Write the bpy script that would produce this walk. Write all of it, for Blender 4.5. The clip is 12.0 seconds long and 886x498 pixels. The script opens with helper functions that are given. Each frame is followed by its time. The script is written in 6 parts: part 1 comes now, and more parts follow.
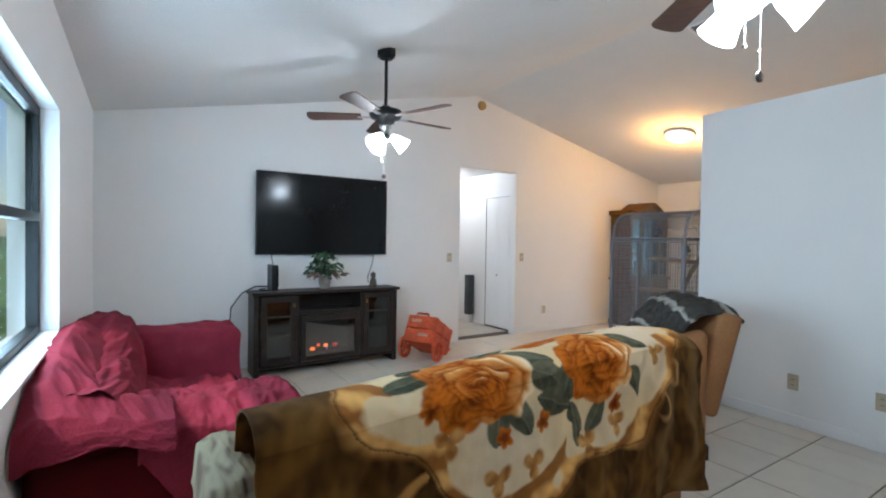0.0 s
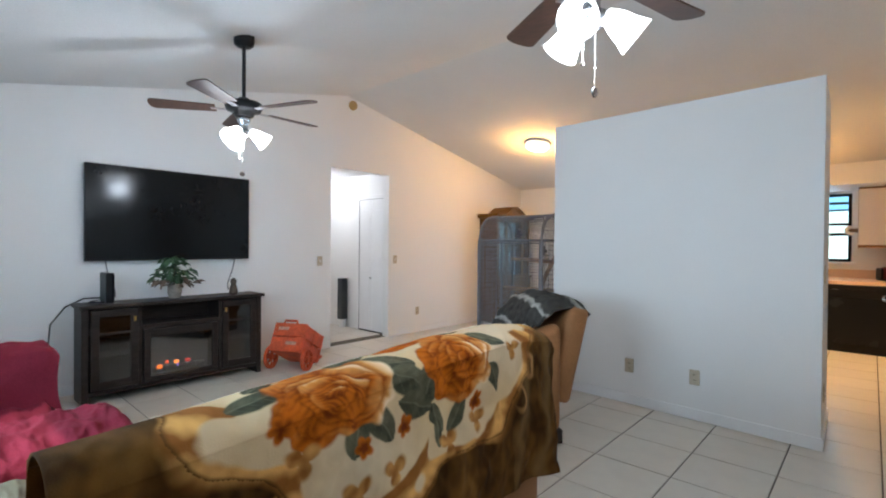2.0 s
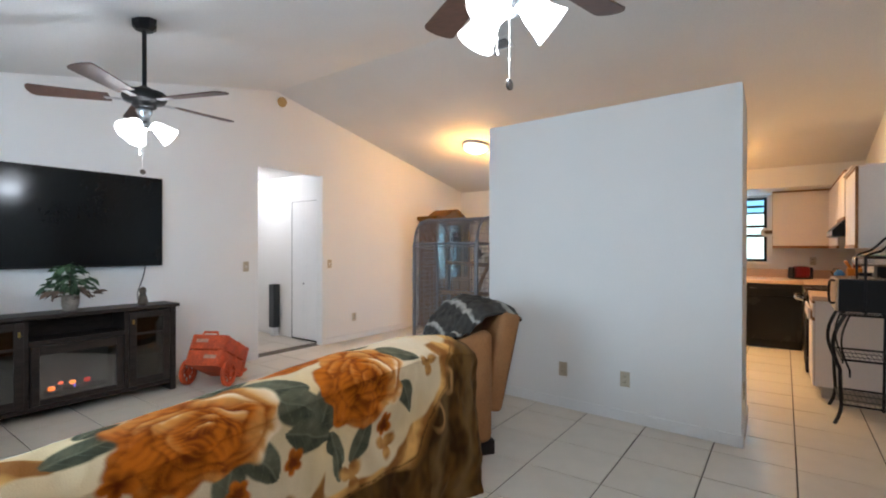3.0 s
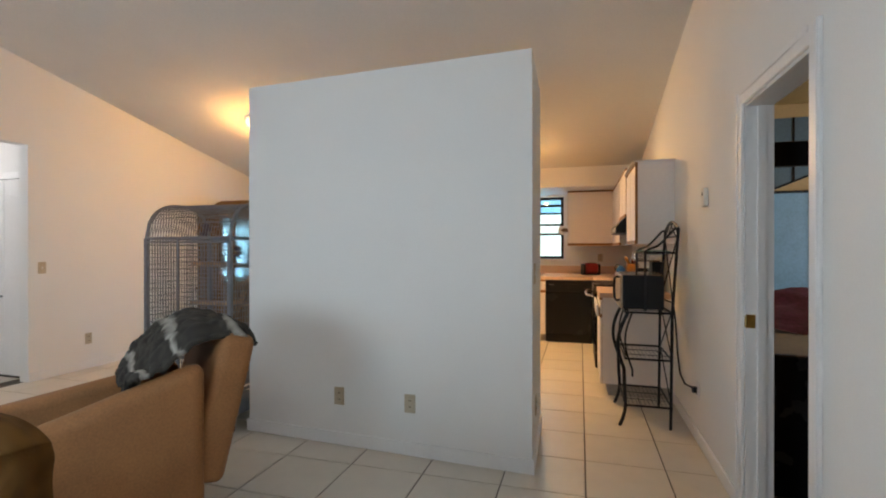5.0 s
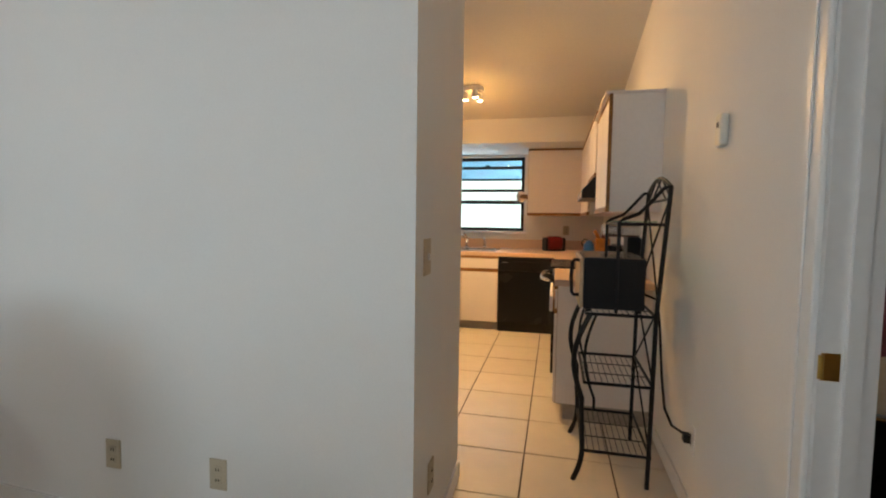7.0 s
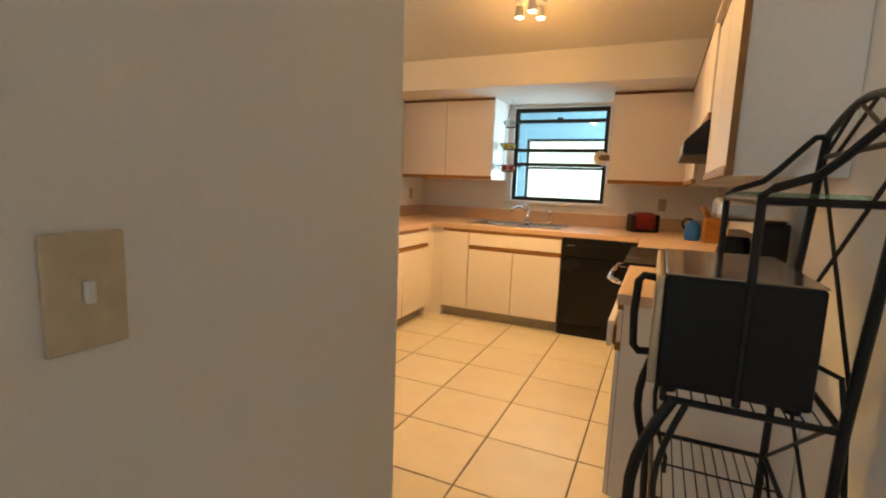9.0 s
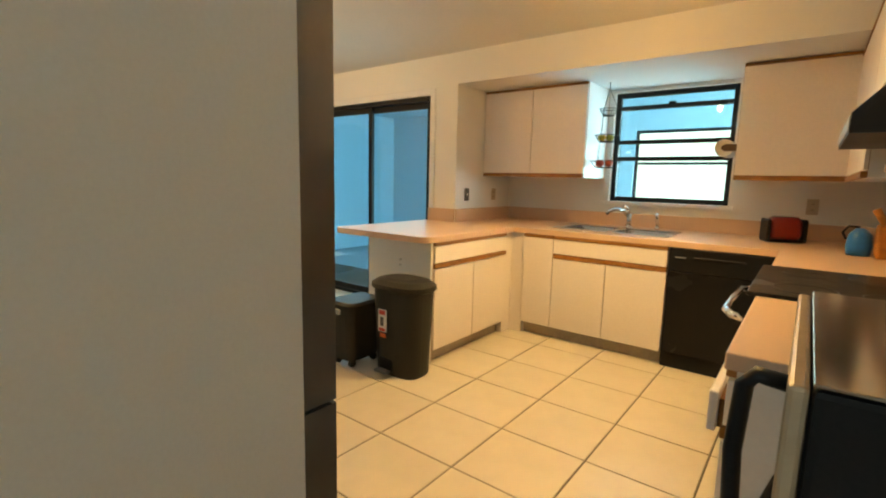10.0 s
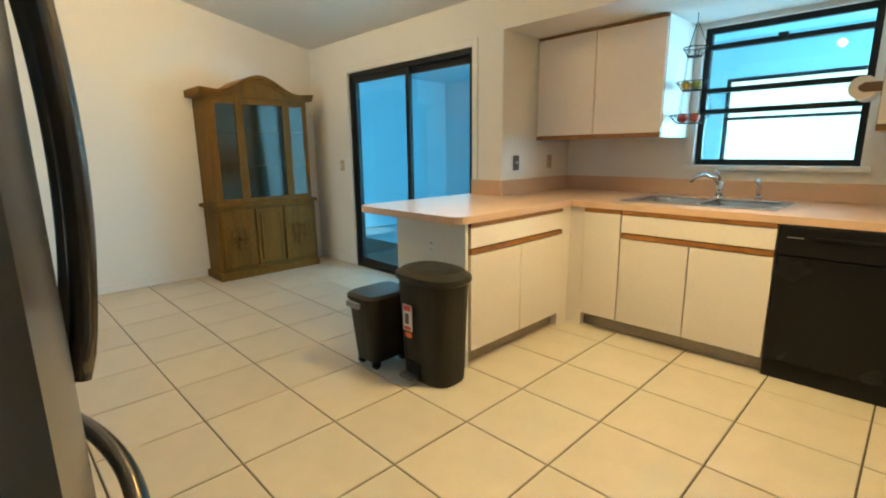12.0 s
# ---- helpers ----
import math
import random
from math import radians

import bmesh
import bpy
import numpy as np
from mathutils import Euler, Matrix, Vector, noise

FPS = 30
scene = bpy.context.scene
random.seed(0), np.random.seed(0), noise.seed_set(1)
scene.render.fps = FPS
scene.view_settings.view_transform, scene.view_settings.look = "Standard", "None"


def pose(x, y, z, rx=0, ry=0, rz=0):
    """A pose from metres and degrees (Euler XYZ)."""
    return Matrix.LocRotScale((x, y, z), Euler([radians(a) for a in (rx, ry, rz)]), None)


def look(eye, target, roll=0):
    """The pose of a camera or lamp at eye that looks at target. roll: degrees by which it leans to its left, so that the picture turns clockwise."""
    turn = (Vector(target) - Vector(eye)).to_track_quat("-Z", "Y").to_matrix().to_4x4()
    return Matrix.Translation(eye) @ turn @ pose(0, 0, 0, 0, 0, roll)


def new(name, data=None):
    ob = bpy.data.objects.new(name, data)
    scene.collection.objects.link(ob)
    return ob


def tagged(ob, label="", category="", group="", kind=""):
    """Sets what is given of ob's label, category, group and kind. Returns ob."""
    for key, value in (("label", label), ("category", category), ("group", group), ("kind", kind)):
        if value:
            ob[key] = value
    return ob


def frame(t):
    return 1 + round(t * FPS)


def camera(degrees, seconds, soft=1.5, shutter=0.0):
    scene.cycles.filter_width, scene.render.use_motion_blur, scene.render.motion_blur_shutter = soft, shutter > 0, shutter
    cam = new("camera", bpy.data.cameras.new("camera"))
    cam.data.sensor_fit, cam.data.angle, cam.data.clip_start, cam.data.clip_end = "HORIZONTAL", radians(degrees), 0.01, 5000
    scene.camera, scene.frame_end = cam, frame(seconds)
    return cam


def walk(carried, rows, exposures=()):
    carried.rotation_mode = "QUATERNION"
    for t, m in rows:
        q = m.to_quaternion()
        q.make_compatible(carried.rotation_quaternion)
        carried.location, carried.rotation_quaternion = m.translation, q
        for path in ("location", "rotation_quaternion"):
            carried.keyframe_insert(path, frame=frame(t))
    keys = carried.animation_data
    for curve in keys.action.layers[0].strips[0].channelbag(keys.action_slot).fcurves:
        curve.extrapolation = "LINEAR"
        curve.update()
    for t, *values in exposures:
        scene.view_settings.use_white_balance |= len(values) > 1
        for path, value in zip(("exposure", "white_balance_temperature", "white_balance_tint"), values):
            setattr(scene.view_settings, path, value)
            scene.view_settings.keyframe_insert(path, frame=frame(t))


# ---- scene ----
cam = camera(86.4, 12.0, soft=2.0)
PATH = [
    (0, (0.189, -0.141, 1.335), (-1.491, 0.944, 1.3), 0.9),
    (0.5, (0.185, -0.123, 1.337), (-1.43, 1.056, 1.308), 0.5),
    (1, (0.181, -0.11, 1.338), (-1.356, 1.169, 1.313), 0.3),
    (1.5, (0.181, -0.092, 1.334), (-1.265, 1.289, 1.317), 0.4),
    (2, (0.189, -0.07, 1.334), (-1.157, 1.409, 1.316), 0.5),
    (2.5, (0.196, -0.008, 1.346), (-1.052, 1.555, 1.331), 0.4),
    (3, (0.184, 0.14, 1.345), (-0.989, 1.761, 1.339), 0.1),
    (3.5, (0.193, 0.336, 1.34), (-0.878, 2.024, 1.351), 0.1),
    (3.7, (0.193, 0.422, 1.338), (-0.809, 2.153, 1.346), 0.1),
    (5.3, (0.226, 1.312, 1.301), (-0.286, 3.245, 1.285), 0.4),
    (5.5, (0.23, 1.442, 1.296), (-0.269, 3.378, 1.263), 0.7),
    (6, (0.243, 1.785, 1.297), (-0.242, 3.724, 1.235), 1.0),
    (6.5, (0.293, 2.12, 1.29), (-0.168, 4.064, 1.192), 1.0),
    (6.7, (0.329, 2.259, 1.287), (-0.13, 4.202, 1.18), 0.9),
    (8.3, (0.484, 3.284, 1.290), (-0.025, 5.203, 1.045), 0.8),
    (8.5, (0.485, 3.407, 1.286), (-0.117, 5.297, 1.031), 1.3),
    (9, (0.494, 3.737, 1.283), (-0.322, 5.543, 1.010), 2.2),
    (9.5, (0.507, 4.038, 1.282), (-0.521, 5.733, 1.015), 1.4),
    (10, (0.502, 4.311, 1.286), (-0.706, 5.879, 1.001), 1.4),
    (10.5, (0.454, 4.522, 1.288), (-0.866, 5.988, 0.958), 1.5),
    (11, (0.399, 4.662, 1.287), (-0.953, 6.088, 0.913), 0.7),
    (11.5, (0.324, 4.774, 1.281), (-1.052, 6.170, 0.884), -0.1),
    (12, (0.271, 4.860, 1.271), (-1.126, 6.231, 0.862), -0.7),
]
walk(cam, [(t, look(e, g, r)) for t, e, g, r in PATH], [(0, -0.52, 6130, 9), (3.5, -0.53, 6600, 13), (5.5, -0.83, 7100, 13), (8.5, -0.75, 7850, 12), (9.1, -0.66, 8000, 8), (9.6, -0.6, 7700, 2), (10.0, -0.6, 7500, -4), (10.5, -0.66, 7000, -11), (12, -0.60, 5700, -15)])

# ---- world, sun, exposure ----
world = bpy.data.worlds.new("sky")
scene.world = world
world.use_nodes = True
wn = world.node_tree.nodes
sky = wn.new("ShaderNodeTexSky")
sky.sky_type = "NISHITA"
sky.sun_disc = False
sky.sun_elevation = radians(52)
sky.sun_rotation = radians(200)
wn["Background"].inputs["Strength"].default_value = 0.15
world.node_tree.links.new(sky.outputs[0], wn["Background"].inputs["Color"])
sun = new("sun", bpy.data.lights.new("sun", "SUN"))
sun.data.energy, sun.data.angle, sun.data.color = 4.0, radians(0.5), (1.0, 0.95, 0.88)
sun.matrix_world = look((0, -8, 12), (-3.0, 0.5, 0))

WARM = (1.0, 0.62, 0.26)
AMBER = (1.0, 0.50, 0.15)
COOL = (0.78, 0.89, 1.0)


def lamp(name, place, watts, colour, radius=0.05):
    ob = new(name, bpy.data.lights.new(name, "POINT"))
    ob.data.energy, ob.data.color, ob.data.shadow_soft_size = watts, colour, radius
    ob.location = place
    return ob


def daylight(name, eye, target, w, h, watts, colour=(0.70, 0.86, 1.0)):
    ob = new(name, bpy.data.lights.new(name, "AREA"))
    ob.data.shape, ob.data.size, ob.data.size_y = "RECTANGLE", w, h
    ob.data.energy, ob.data.color = watts, colour
    ob.matrix_world = look(eye, target)
    return ob


daylight("living_window_daylight", (-1.9, -0.62, 1.4), (-1.9, 1.0, 1.3), 1.7, 1.1, 88, (0.60, 0.82, 1.0))
daylight("kitchen_window_daylight", (-0.53, 8.9, 1.65), (-0.53, 7.0, 1.5), 0.9, 0.95, 4)
daylight("sliding_door_daylight", (-3.29, 8.0, 1.05), (-3.29, 6.0, 0.9), 1.6, 1.9, 22)
for FX, FY in ((-3.22, 1.5), (-0.53, 1.46)):
    lamp("fan_bulb_light", (FX, FY, 1.97), 34, COOL, 0.09)
lamp("dome_bulb_light", (-3.40, 5.90, 2.66), 105, AMBER, 0.1)
# added fill below the spot cluster, no bulb hangs here: warms walls and ceiling
lamp("spot_spill_light", (-0.44, 7.04, 2.20), 14, AMBER, 0.03)
for SX, SY in ((-0.56, 6.98), (-0.34, 6.98), (-0.44, 7.16)):
    sl = new("spot_bulb_light", bpy.data.lights.new("spot_bulb_light", "SPOT"))
    sl.data.energy, sl.data.color, sl.data.shadow_soft_size = 172, WARM, 0.07
    sl.data.spot_size, sl.data.spot_blend = radians(128), 0.9
    if SX == -0.34:
        sl.data.energy = 105
    aim = (0.95, 4.7, 0.9) if SX == -0.34 else (SX * 1.3 + 0.1, SY - 0.25, 0)
    sl.matrix_world = look((SX, SY, 2.42), aim)
lamp("bedroom_bulb_light", (2.4, 5.2, 2.2), 26, AMBER, 0.1)
# added fill lamp without a fixture, brightens the hall
lamp("hall_fill_light", (-6.2, 3.9, 2.3), 44, (0.95, 0.96, 1.0), 0.1)

# ---- materials ----


def surface(name, base, rough=0.5, metal=0.0, var=0.08, scale=3.0, grain=40.0, bump=0.06, stretch=(1, 1, 1), random_tint=0.0, dark=None, coat=0.0):
    m = bpy.data.materials.new(name)
    m.use_nodes = True
    nt = m.node_tree
    n, l = nt.nodes, nt.links
    b = n["Principled BSDF"]
    b.inputs["Roughness"].default_value, b.inputs["Metallic"].default_value = rough, metal
    b.inputs["Coat Weight"].default_value = coat
    if max(base) < 0.03:
        b.inputs["Specular IOR Level"].default_value = 0.22
    tc = n.new("ShaderNodeTexCoord")
    mp = n.new("ShaderNodeMapping")
    mp.inputs["Scale"].default_value = stretch
    l.new(tc.outputs["Object"], mp.inputs["Vector"])
    big, fine = n.new("ShaderNodeTexNoise"), n.new("ShaderNodeTexNoise")
    big.inputs["Scale"].default_value, fine.inputs["Scale"].default_value = scale, grain
    big.inputs["Detail"].default_value, fine.inputs["Detail"].default_value = 4, 6
    for t in (big, fine):
        l.new(mp.outputs[0], t.inputs["Vector"])
    add = n.new("ShaderNodeMath")
    add.operation = "ADD"
    l.new(big.outputs["Fac"], add.inputs[0])
    l.new(fine.outputs["Fac"], add.inputs[1])
    half = n.new("ShaderNodeMath")
    half.operation = "MULTIPLY"
    half.inputs[1].default_value = 0.5
    l.new(add.outputs[0], half.inputs[0])
    ramp = n.new("ShaderNodeValToRGB")
    lo = dark if dark else tuple(c * (1 - 2 * var) for c in base)
    hi = tuple(min(1, c * (1 + var)) for c in base)
    ramp.color_ramp.elements[0].color, ramp.color_ramp.elements[1].color = (*lo, 1), (*hi, 1)
    ramp.color_ramp.elements[0].position, ramp.color_ramp.elements[1].position = 0.32, 0.66
    l.new(half.outputs[0], ramp.inputs["Fac"])
    out = ramp.outputs["Color"]
    if random_tint:
        info = n.new("ShaderNodeObjectInfo")
        hsv = n.new("ShaderNodeHueSaturation")
        rng = n.new("ShaderNodeMapRange")
        rng.inputs["To Min"].default_value, rng.inputs["To Max"].default_value = 1 - random_tint, 1 + random_tint
        l.new(info.outputs["Random"], rng.inputs["Value"])
        l.new(rng.outputs[0], hsv.inputs["Value"])
        l.new(out, hsv.inputs["Color"])
        out = hsv.outputs["Color"]
    l.new(out, b.inputs["Base Color"])
    rr = n.new("ShaderNodeMapRange")
    rr.inputs["To Min"].default_value, rr.inputs["To Max"].default_value = max(0.02, rough - 0.07), min(1, rough + 0.07)
    l.new(big.outputs["Fac"], rr.inputs["Value"])
    l.new(rr.outputs[0], b.inputs["Roughness"])
    if bump:
        bp = n.new("ShaderNodeBump")
        bp.inputs["Strength"].default_value, bp.inputs["Distance"].default_value = bump, 0.01
        l.new(half.outputs[0], bp.inputs["Height"])
        l.new(bp.outputs[0], b.inputs["Normal"])
    return m


def glow(name, colour, strength):
    m = bpy.data.materials.new(name)
    m.use_nodes = True
    b = m.node_tree.nodes["Principled BSDF"]
    b.inputs["Base Color"].default_value = (*colour, 1)
    b.inputs["Emission Color"].default_value, b.inputs["Emission Strength"].default_value = (*colour, 1), strength
    return m


def glass(name, tint=(1, 1, 1), rough=0.0, alpha=0.12):
    m = bpy.data.materials.new(name)
    m.use_nodes = True
    nt = m.node_tree
    n, l = nt.nodes, nt.links
    n.remove(n["Principled BSDF"])
    tr, gl, mix = n.new("ShaderNodeBsdfTransparent"), n.new("ShaderNodeBsdfGlossy"), n.new("ShaderNodeMixShader")
    tr.inputs["Color"].default_value = (*tint, 1)
    gl.inputs["Roughness"].default_value = rough
    mix.inputs["Fac"].default_value = alpha
    l.new(tr.outputs[0], mix.inputs[1])
    l.new(gl.outputs[0], mix.inputs[2])
    l.new(mix.outputs[0], n["Material Output"].inputs["Surface"])
    return m


wall_paint = surface("wall_paint", (0.80, 0.80, 0.79), 0.75, var=0.02, scale=1.2, grain=180, bump=0.05)
ceiling_paint = surface("ceiling_paint", (0.72, 0.72, 0.71), 0.9, var=0.04, scale=1.0, grain=90, bump=0.35)
trim_paint = surface("trim_paint", (0.80, 0.80, 0.80), 0.4, var=0.02, bump=0.02)
tile_glaze = surface("tile_glaze", (0.61, 0.55, 0.465), 0.3, var=0.03, scale=2.2, grain=8, bump=0.02, random_tint=0.03)
grout_mat = surface("grout", (0.11, 0.09, 0.07), 0.9, var=0.15, scale=5)
black_metal = surface("black_metal", (0.012, 0.012, 0.013), 0.4, var=0.2, bump=0.05)
dark_frame = surface("dark_bronze_frame", (0.02, 0.022, 0.024), 0.45, metal=0.3, var=0.2, bump=0.03)
black_plastic = surface("black_plastic", (0.007, 0.007, 0.008), 0.38, var=0.2, grain=200, bump=0.08)
bin_plastic = surface("charcoal_plastic", (0.024, 0.023, 0.02), 0.42, var=0.15, grain=200, bump=0.08)
black_gloss = surface("black_gloss", (0.007, 0.007, 0.008), 0.26, var=0.05, bump=0.0)
screen_mat = surface("screen", (0.006, 0.007, 0.008), 0.14, var=0.1, bump=0.0)
espresso = surface("espresso_wood", (0.028, 0.020, 0.017), 0.45, var=0.3, scale=3, grain=14, bump=0.08, stretch=(1, 1, 8))
hutch_wood = surface("oak_wood", (0.150, 0.070, 0.008), 0.55, var=0.2, scale=4, grain=40, bump=0.06, stretch=(4, 4, 0.5))
oak_strip = surface("oak_strip", (0.29, 0.125, 0.025), 0.45, var=0.2, scale=4, grain=20, bump=0.08)
hutch_wood.node_tree.nodes["Principled BSDF"].inputs["Specular IOR Level"].default_value = 0.15
laminate = surface("white_laminate", (0.80, 0.74, 0.71), 0.4, var=0.025, scale=1.5, grain=60, bump=0.02)
counter_mat = surface("peach_counter", (0.62, 0.43, 0.31), 0.32, var=0.04, scale=3, grain=220, bump=0.02)
toe_mat = surface("toe_kick", (0.36, 0.31, 0.26), 0.6, var=0.1)
steel = surface("steel", (0.62, 0.62, 0.62), 0.25, metal=1.0, var=0.06, grain=120, bump=0.02)
chrome = surface("chrome", (0.80, 0.80, 0.82), 0.1, metal=1.0, var=0.02, bump=0.0)
brass = surface("brass", (0.65, 0.42, 0.12), 0.3, metal=1.0, var=0.1)
cage_grey = surface("cage_grey", (0.16, 0.165, 0.18), 0.55, metal=0.0, var=0.1)
pink_cloth = surface("pink_cloth", (0.19, 0.019, 0.034), 0.85, var=0.16, scale=4, grain=150, bump=0.25)
red_cloth = surface("dark_red_cloth", (0.075, 0.004, 0.006), 0.9, var=0.15, scale=5, grain=200, bump=0.25)
for cloth in (pink_cloth, red_cloth):
    cloth.node_tree.nodes["Principled BSDF"].inputs["Specular IOR Level"].default_value = 0.1
tan_leather = surface("tan_microfibre", (0.30, 0.13, 0.045), 0.75, var=0.14, scale=4, grain=120, bump=0.15)
white_plastic = surface("white_plastic", (0.70, 0.68, 0.62), 0.45, var=0.04)
ivory = surface("ivory_plastic", (0.50, 0.43, 0.32), 0.45, var=0.05)
crate_orange = surface("orange_paint", (0.62, 0.085, 0.022), 0.6, var=0.25, scale=9, grain=60, bump=0.1)
leaf_mat = surface("houseplant_leaf", (0.045, 0.10, 0.045), 0.5, var=0.35, scale=10, random_tint=0.2)
pot_mat = surface("stone_pot", (0.32, 0.28, 0.24), 0.8, var=0.2, scale=14)
window_glass = glass("clear_glass", (0.93, 0.97, 0.97), 0.0, 0.06)
blue_glass = glass("tinted_glass", (0.82, 0.95, 1.0), 0.0, 0.06)
mirror_mat = surface("mirror", (0.75, 0.82, 0.85), 0.03, metal=1.0, var=0.01, bump=0.0)
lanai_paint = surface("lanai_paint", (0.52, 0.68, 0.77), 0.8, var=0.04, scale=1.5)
grass_mat = surface("lawn", (0.09, 0.16, 0.04), 0.95, var=0.4, scale=2, grain=60, bump=0.5)
bark = surface("bark", (0.12, 0.09, 0.06), 0.9, var=0.3, scale=8, stretch=(3, 3, 0.6), bump=0.4)
foliage = surface("foliage", (0.085, 0.15, 0.035), 0.6, var=0.35, scale=6)
bulb_cool = glow("frosted_shade_glow", (0.93, 0.97, 1.0), 12.0)
bulb_warm = glow("warm_dome_glow", (1.0, 0.72, 0.40), 7.0)

# ---- building helpers ----
ORIGIN = {}


def thing(name, place, label, category, group="", kind=""):
    ob = new(name)
    ob.location = place
    ob.empty_display_size = 0.1
    ORIGIN[ob] = Vector(place)
    return tagged(ob, label, category, group, kind)


def part(name, bm, material, parent=None, label="", smooth=False):
    o = ORIGIN.get(parent, Vector((0, 0, 0)))
    bmesh.ops.translate(bm, verts=bm.verts, vec=-o)
    bmesh.ops.recalc_face_normals(bm, faces=bm.faces)
    me = bpy.data.meshes.new(name)
    bm.to_mesh(me)
    bm.free()
    me.materials.append(material)
    if smooth:
        for p in me.polygons:
            p.use_smooth = True
    ob = new(name, me)
    if parent:
        ob.parent = parent
        ORIGIN[ob] = o
    if label:
        ob["label"] = label
    return ob


def solo(name, bm, material, label, category, group="", kind="", smooth=False):
    return tagged(part(name, bm, material, smooth=smooth), label, category, group, kind)


def B():
    return bmesh.new()


def box(bm, x0, x1, y0, y1, z0, z1, bev=0.0, seg=2, m=None):
    g = bmesh.ops.create_cube(bm, size=1)
    vs = g["verts"]
    bmesh.ops.scale(bm, vec=(abs(x1 - x0), abs(y1 - y0), abs(z1 - z0)), verts=vs)
    bmesh.ops.translate(bm, vec=((x0 + x1) / 2, (y0 + y1) / 2, (z0 + z1) / 2), verts=vs)
    if bev:
        es = list({e for v in vs for e in v.link_edges})
        r = bmesh.ops.bevel(bm, geom=es, offset=bev, segments=seg, profile=0.5, affect="EDGES")
        vs = list({v for f in r["faces"] for v in f.verts} | {v for v in vs if v.is_valid})
    if m is not None:
        bmesh.ops.transform(bm, matrix=m, verts=vs)
    return bm


def cyl(bm, a, b, r0, r1=None, n=14):
    a, b = Vector(a), Vector(b)
    d = b - a
    m = Matrix.Translation((a + b) / 2) @ d.to_track_quat("Z", "Y").to_matrix().to_4x4()
    bmesh.ops.create_cone(bm, cap_ends=True, segments=n, radius1=r0, radius2=r0 if r1 is None else r1, depth=d.length, matrix=m)
    return bm


def ball(bm, c, r, sx=1, sy=1, sz=1, n=14):
    m = Matrix.Translation(c) @ Matrix.Diagonal((sx, sy, sz, 1))
    bmesh.ops.create_uvsphere(bm, u_segments=n, v_segments=max(6, n // 2), radius=r, matrix=m)
    return bm


def tube(bm, pts, r, n=8):
    """A round bar along a row of points, joined at the bends."""
    pts = [Vector(p) for p in pts]
    rings = []
    up = Vector((0.13, 0.21, 0.97))
    for i, p in enumerate(pts):
        d = (pts[min(i + 1, len(pts) - 1)] - pts[max(i - 1, 0)]).normalized()
        s = d.cross(up)
        if s.length < 1e-3:
            s = d.cross(Vector((1, 0, 0)))
        s.normalize()
        u = s.cross(d)
        rings.append([bm.verts.new(p + r * (math.cos(k * math.tau / n) * s + math.sin(k * math.tau / n) * u)) for k in range(n)])
    for a, b in zip(rings, rings[1:]):
        for k in range(n):
            bm.faces.new((a[k], a[(k + 1) % n], b[(k + 1) % n], b[k]))
    bm.faces.new(rings[0])
    bm.faces.new(rings[-1])
    return bm


def lathe(bm, c, profile, n=24):
    """A turned shape about a vertical axis: profile of (radius, height)."""
    c = Vector(c)
    rings = [[bm.verts.new(c + Vector((r * math.cos(k * math.tau / n), r * math.sin(k * math.tau / n), z))) for k in range(n)] for r, z in profile]
    for a, b in zip(rings, rings[1:]):
        for k in range(n):
            bm.faces.new((a[k], a[(k + 1) % n], b[(k + 1) % n], b[k]))
    return bm


def prism(bm, outline, axis, a, b):
    """An outline of 2D points pushed along one axis from a to b."""
    def at(p, d):
        return {"x": (d, p[0], p[1]), "y": (p[0], d, p[1]), "z": (p[0], p[1], d)}[axis]
    lo = [bm.verts.new(at(p, a)) for p in outline]
    hi = [bm.verts.new(at(p, b)) for p in outline]
    k = len(outline)
    bm.faces.new(lo)
    bm.faces.new(hi[::-1])
    for i in range(k):
        bm.faces.new((lo[i], lo[(i + 1) % k], hi[(i + 1) % k], hi[i]))
    return bm


def sheet(bm, nu, nv, fn):
    """A grid of nu x nv points from fn(u, v), u and v from 0 to 1."""
    g = [[bm.verts.new(fn(i / (nu - 1), j / (nv - 1))) for j in range(nv)] for i in range(nu)]
    for i in range(nu - 1):
        for j in range(nv - 1):
            bm.faces.new((g[i][j], g[i + 1][j], g[i + 1][j + 1], g[i][j + 1]))
    return bm


def smooth01(a, b, t):
    t = min(1, max(0, (t - a) / (b - a)))
    return t * t * (3 - 2 * t)


def wall_with_holes(bm, axis, at0, at1, a0, a1, z0, z1, holes):
    """A wall slab between at0 and at1 on its axis, along the other one from a0 to a1, with openings (b0, b1, zlo, zhi)."""
    def slab(p, q, zl, zh):
        if q - p > 1e-4 and zh - zl > 1e-4:
            if axis == "x":
                box(bm, at0, at1, p, q, zl, zh)
            else:
                box(bm, p, q, at0, at1, zl, zh)
    cur = a0
    for b0, b1, zl, zh in sorted(holes):
        slab(cur, b0, z0, z1)
        slab(b0, b1, z0, zl)
        slab(b0, b1, zh, z1)
        cur = b1
    slab(cur, a1, z0, z1)
    return bm


# ---- the plan ----
XT, XR = -4.944, 0.985          # television wall, right-hand wall
YW, YR, YK, YB = -0.478, 3.68, 7.84, 8.82   # window wall, ridge, dining wall, back of the kitchen recess
ZE, ZR = 2.42, 3.285            # eaves and ridge of the vaulted ceiling
ZS = 2.15                       # underside of the kitchen recess
XA = -2.09                      # end of the kitchen recess
PX0, PX1, PY, PZ = -2.07, -0.06, 4.0, 2.465  # partition
PF, PXF = 3.885, -0.046  # front corner of its free end: the wall is not quite square
PXM, PXE = -0.051, -0.065  # the end face where the return begins, and at its far end


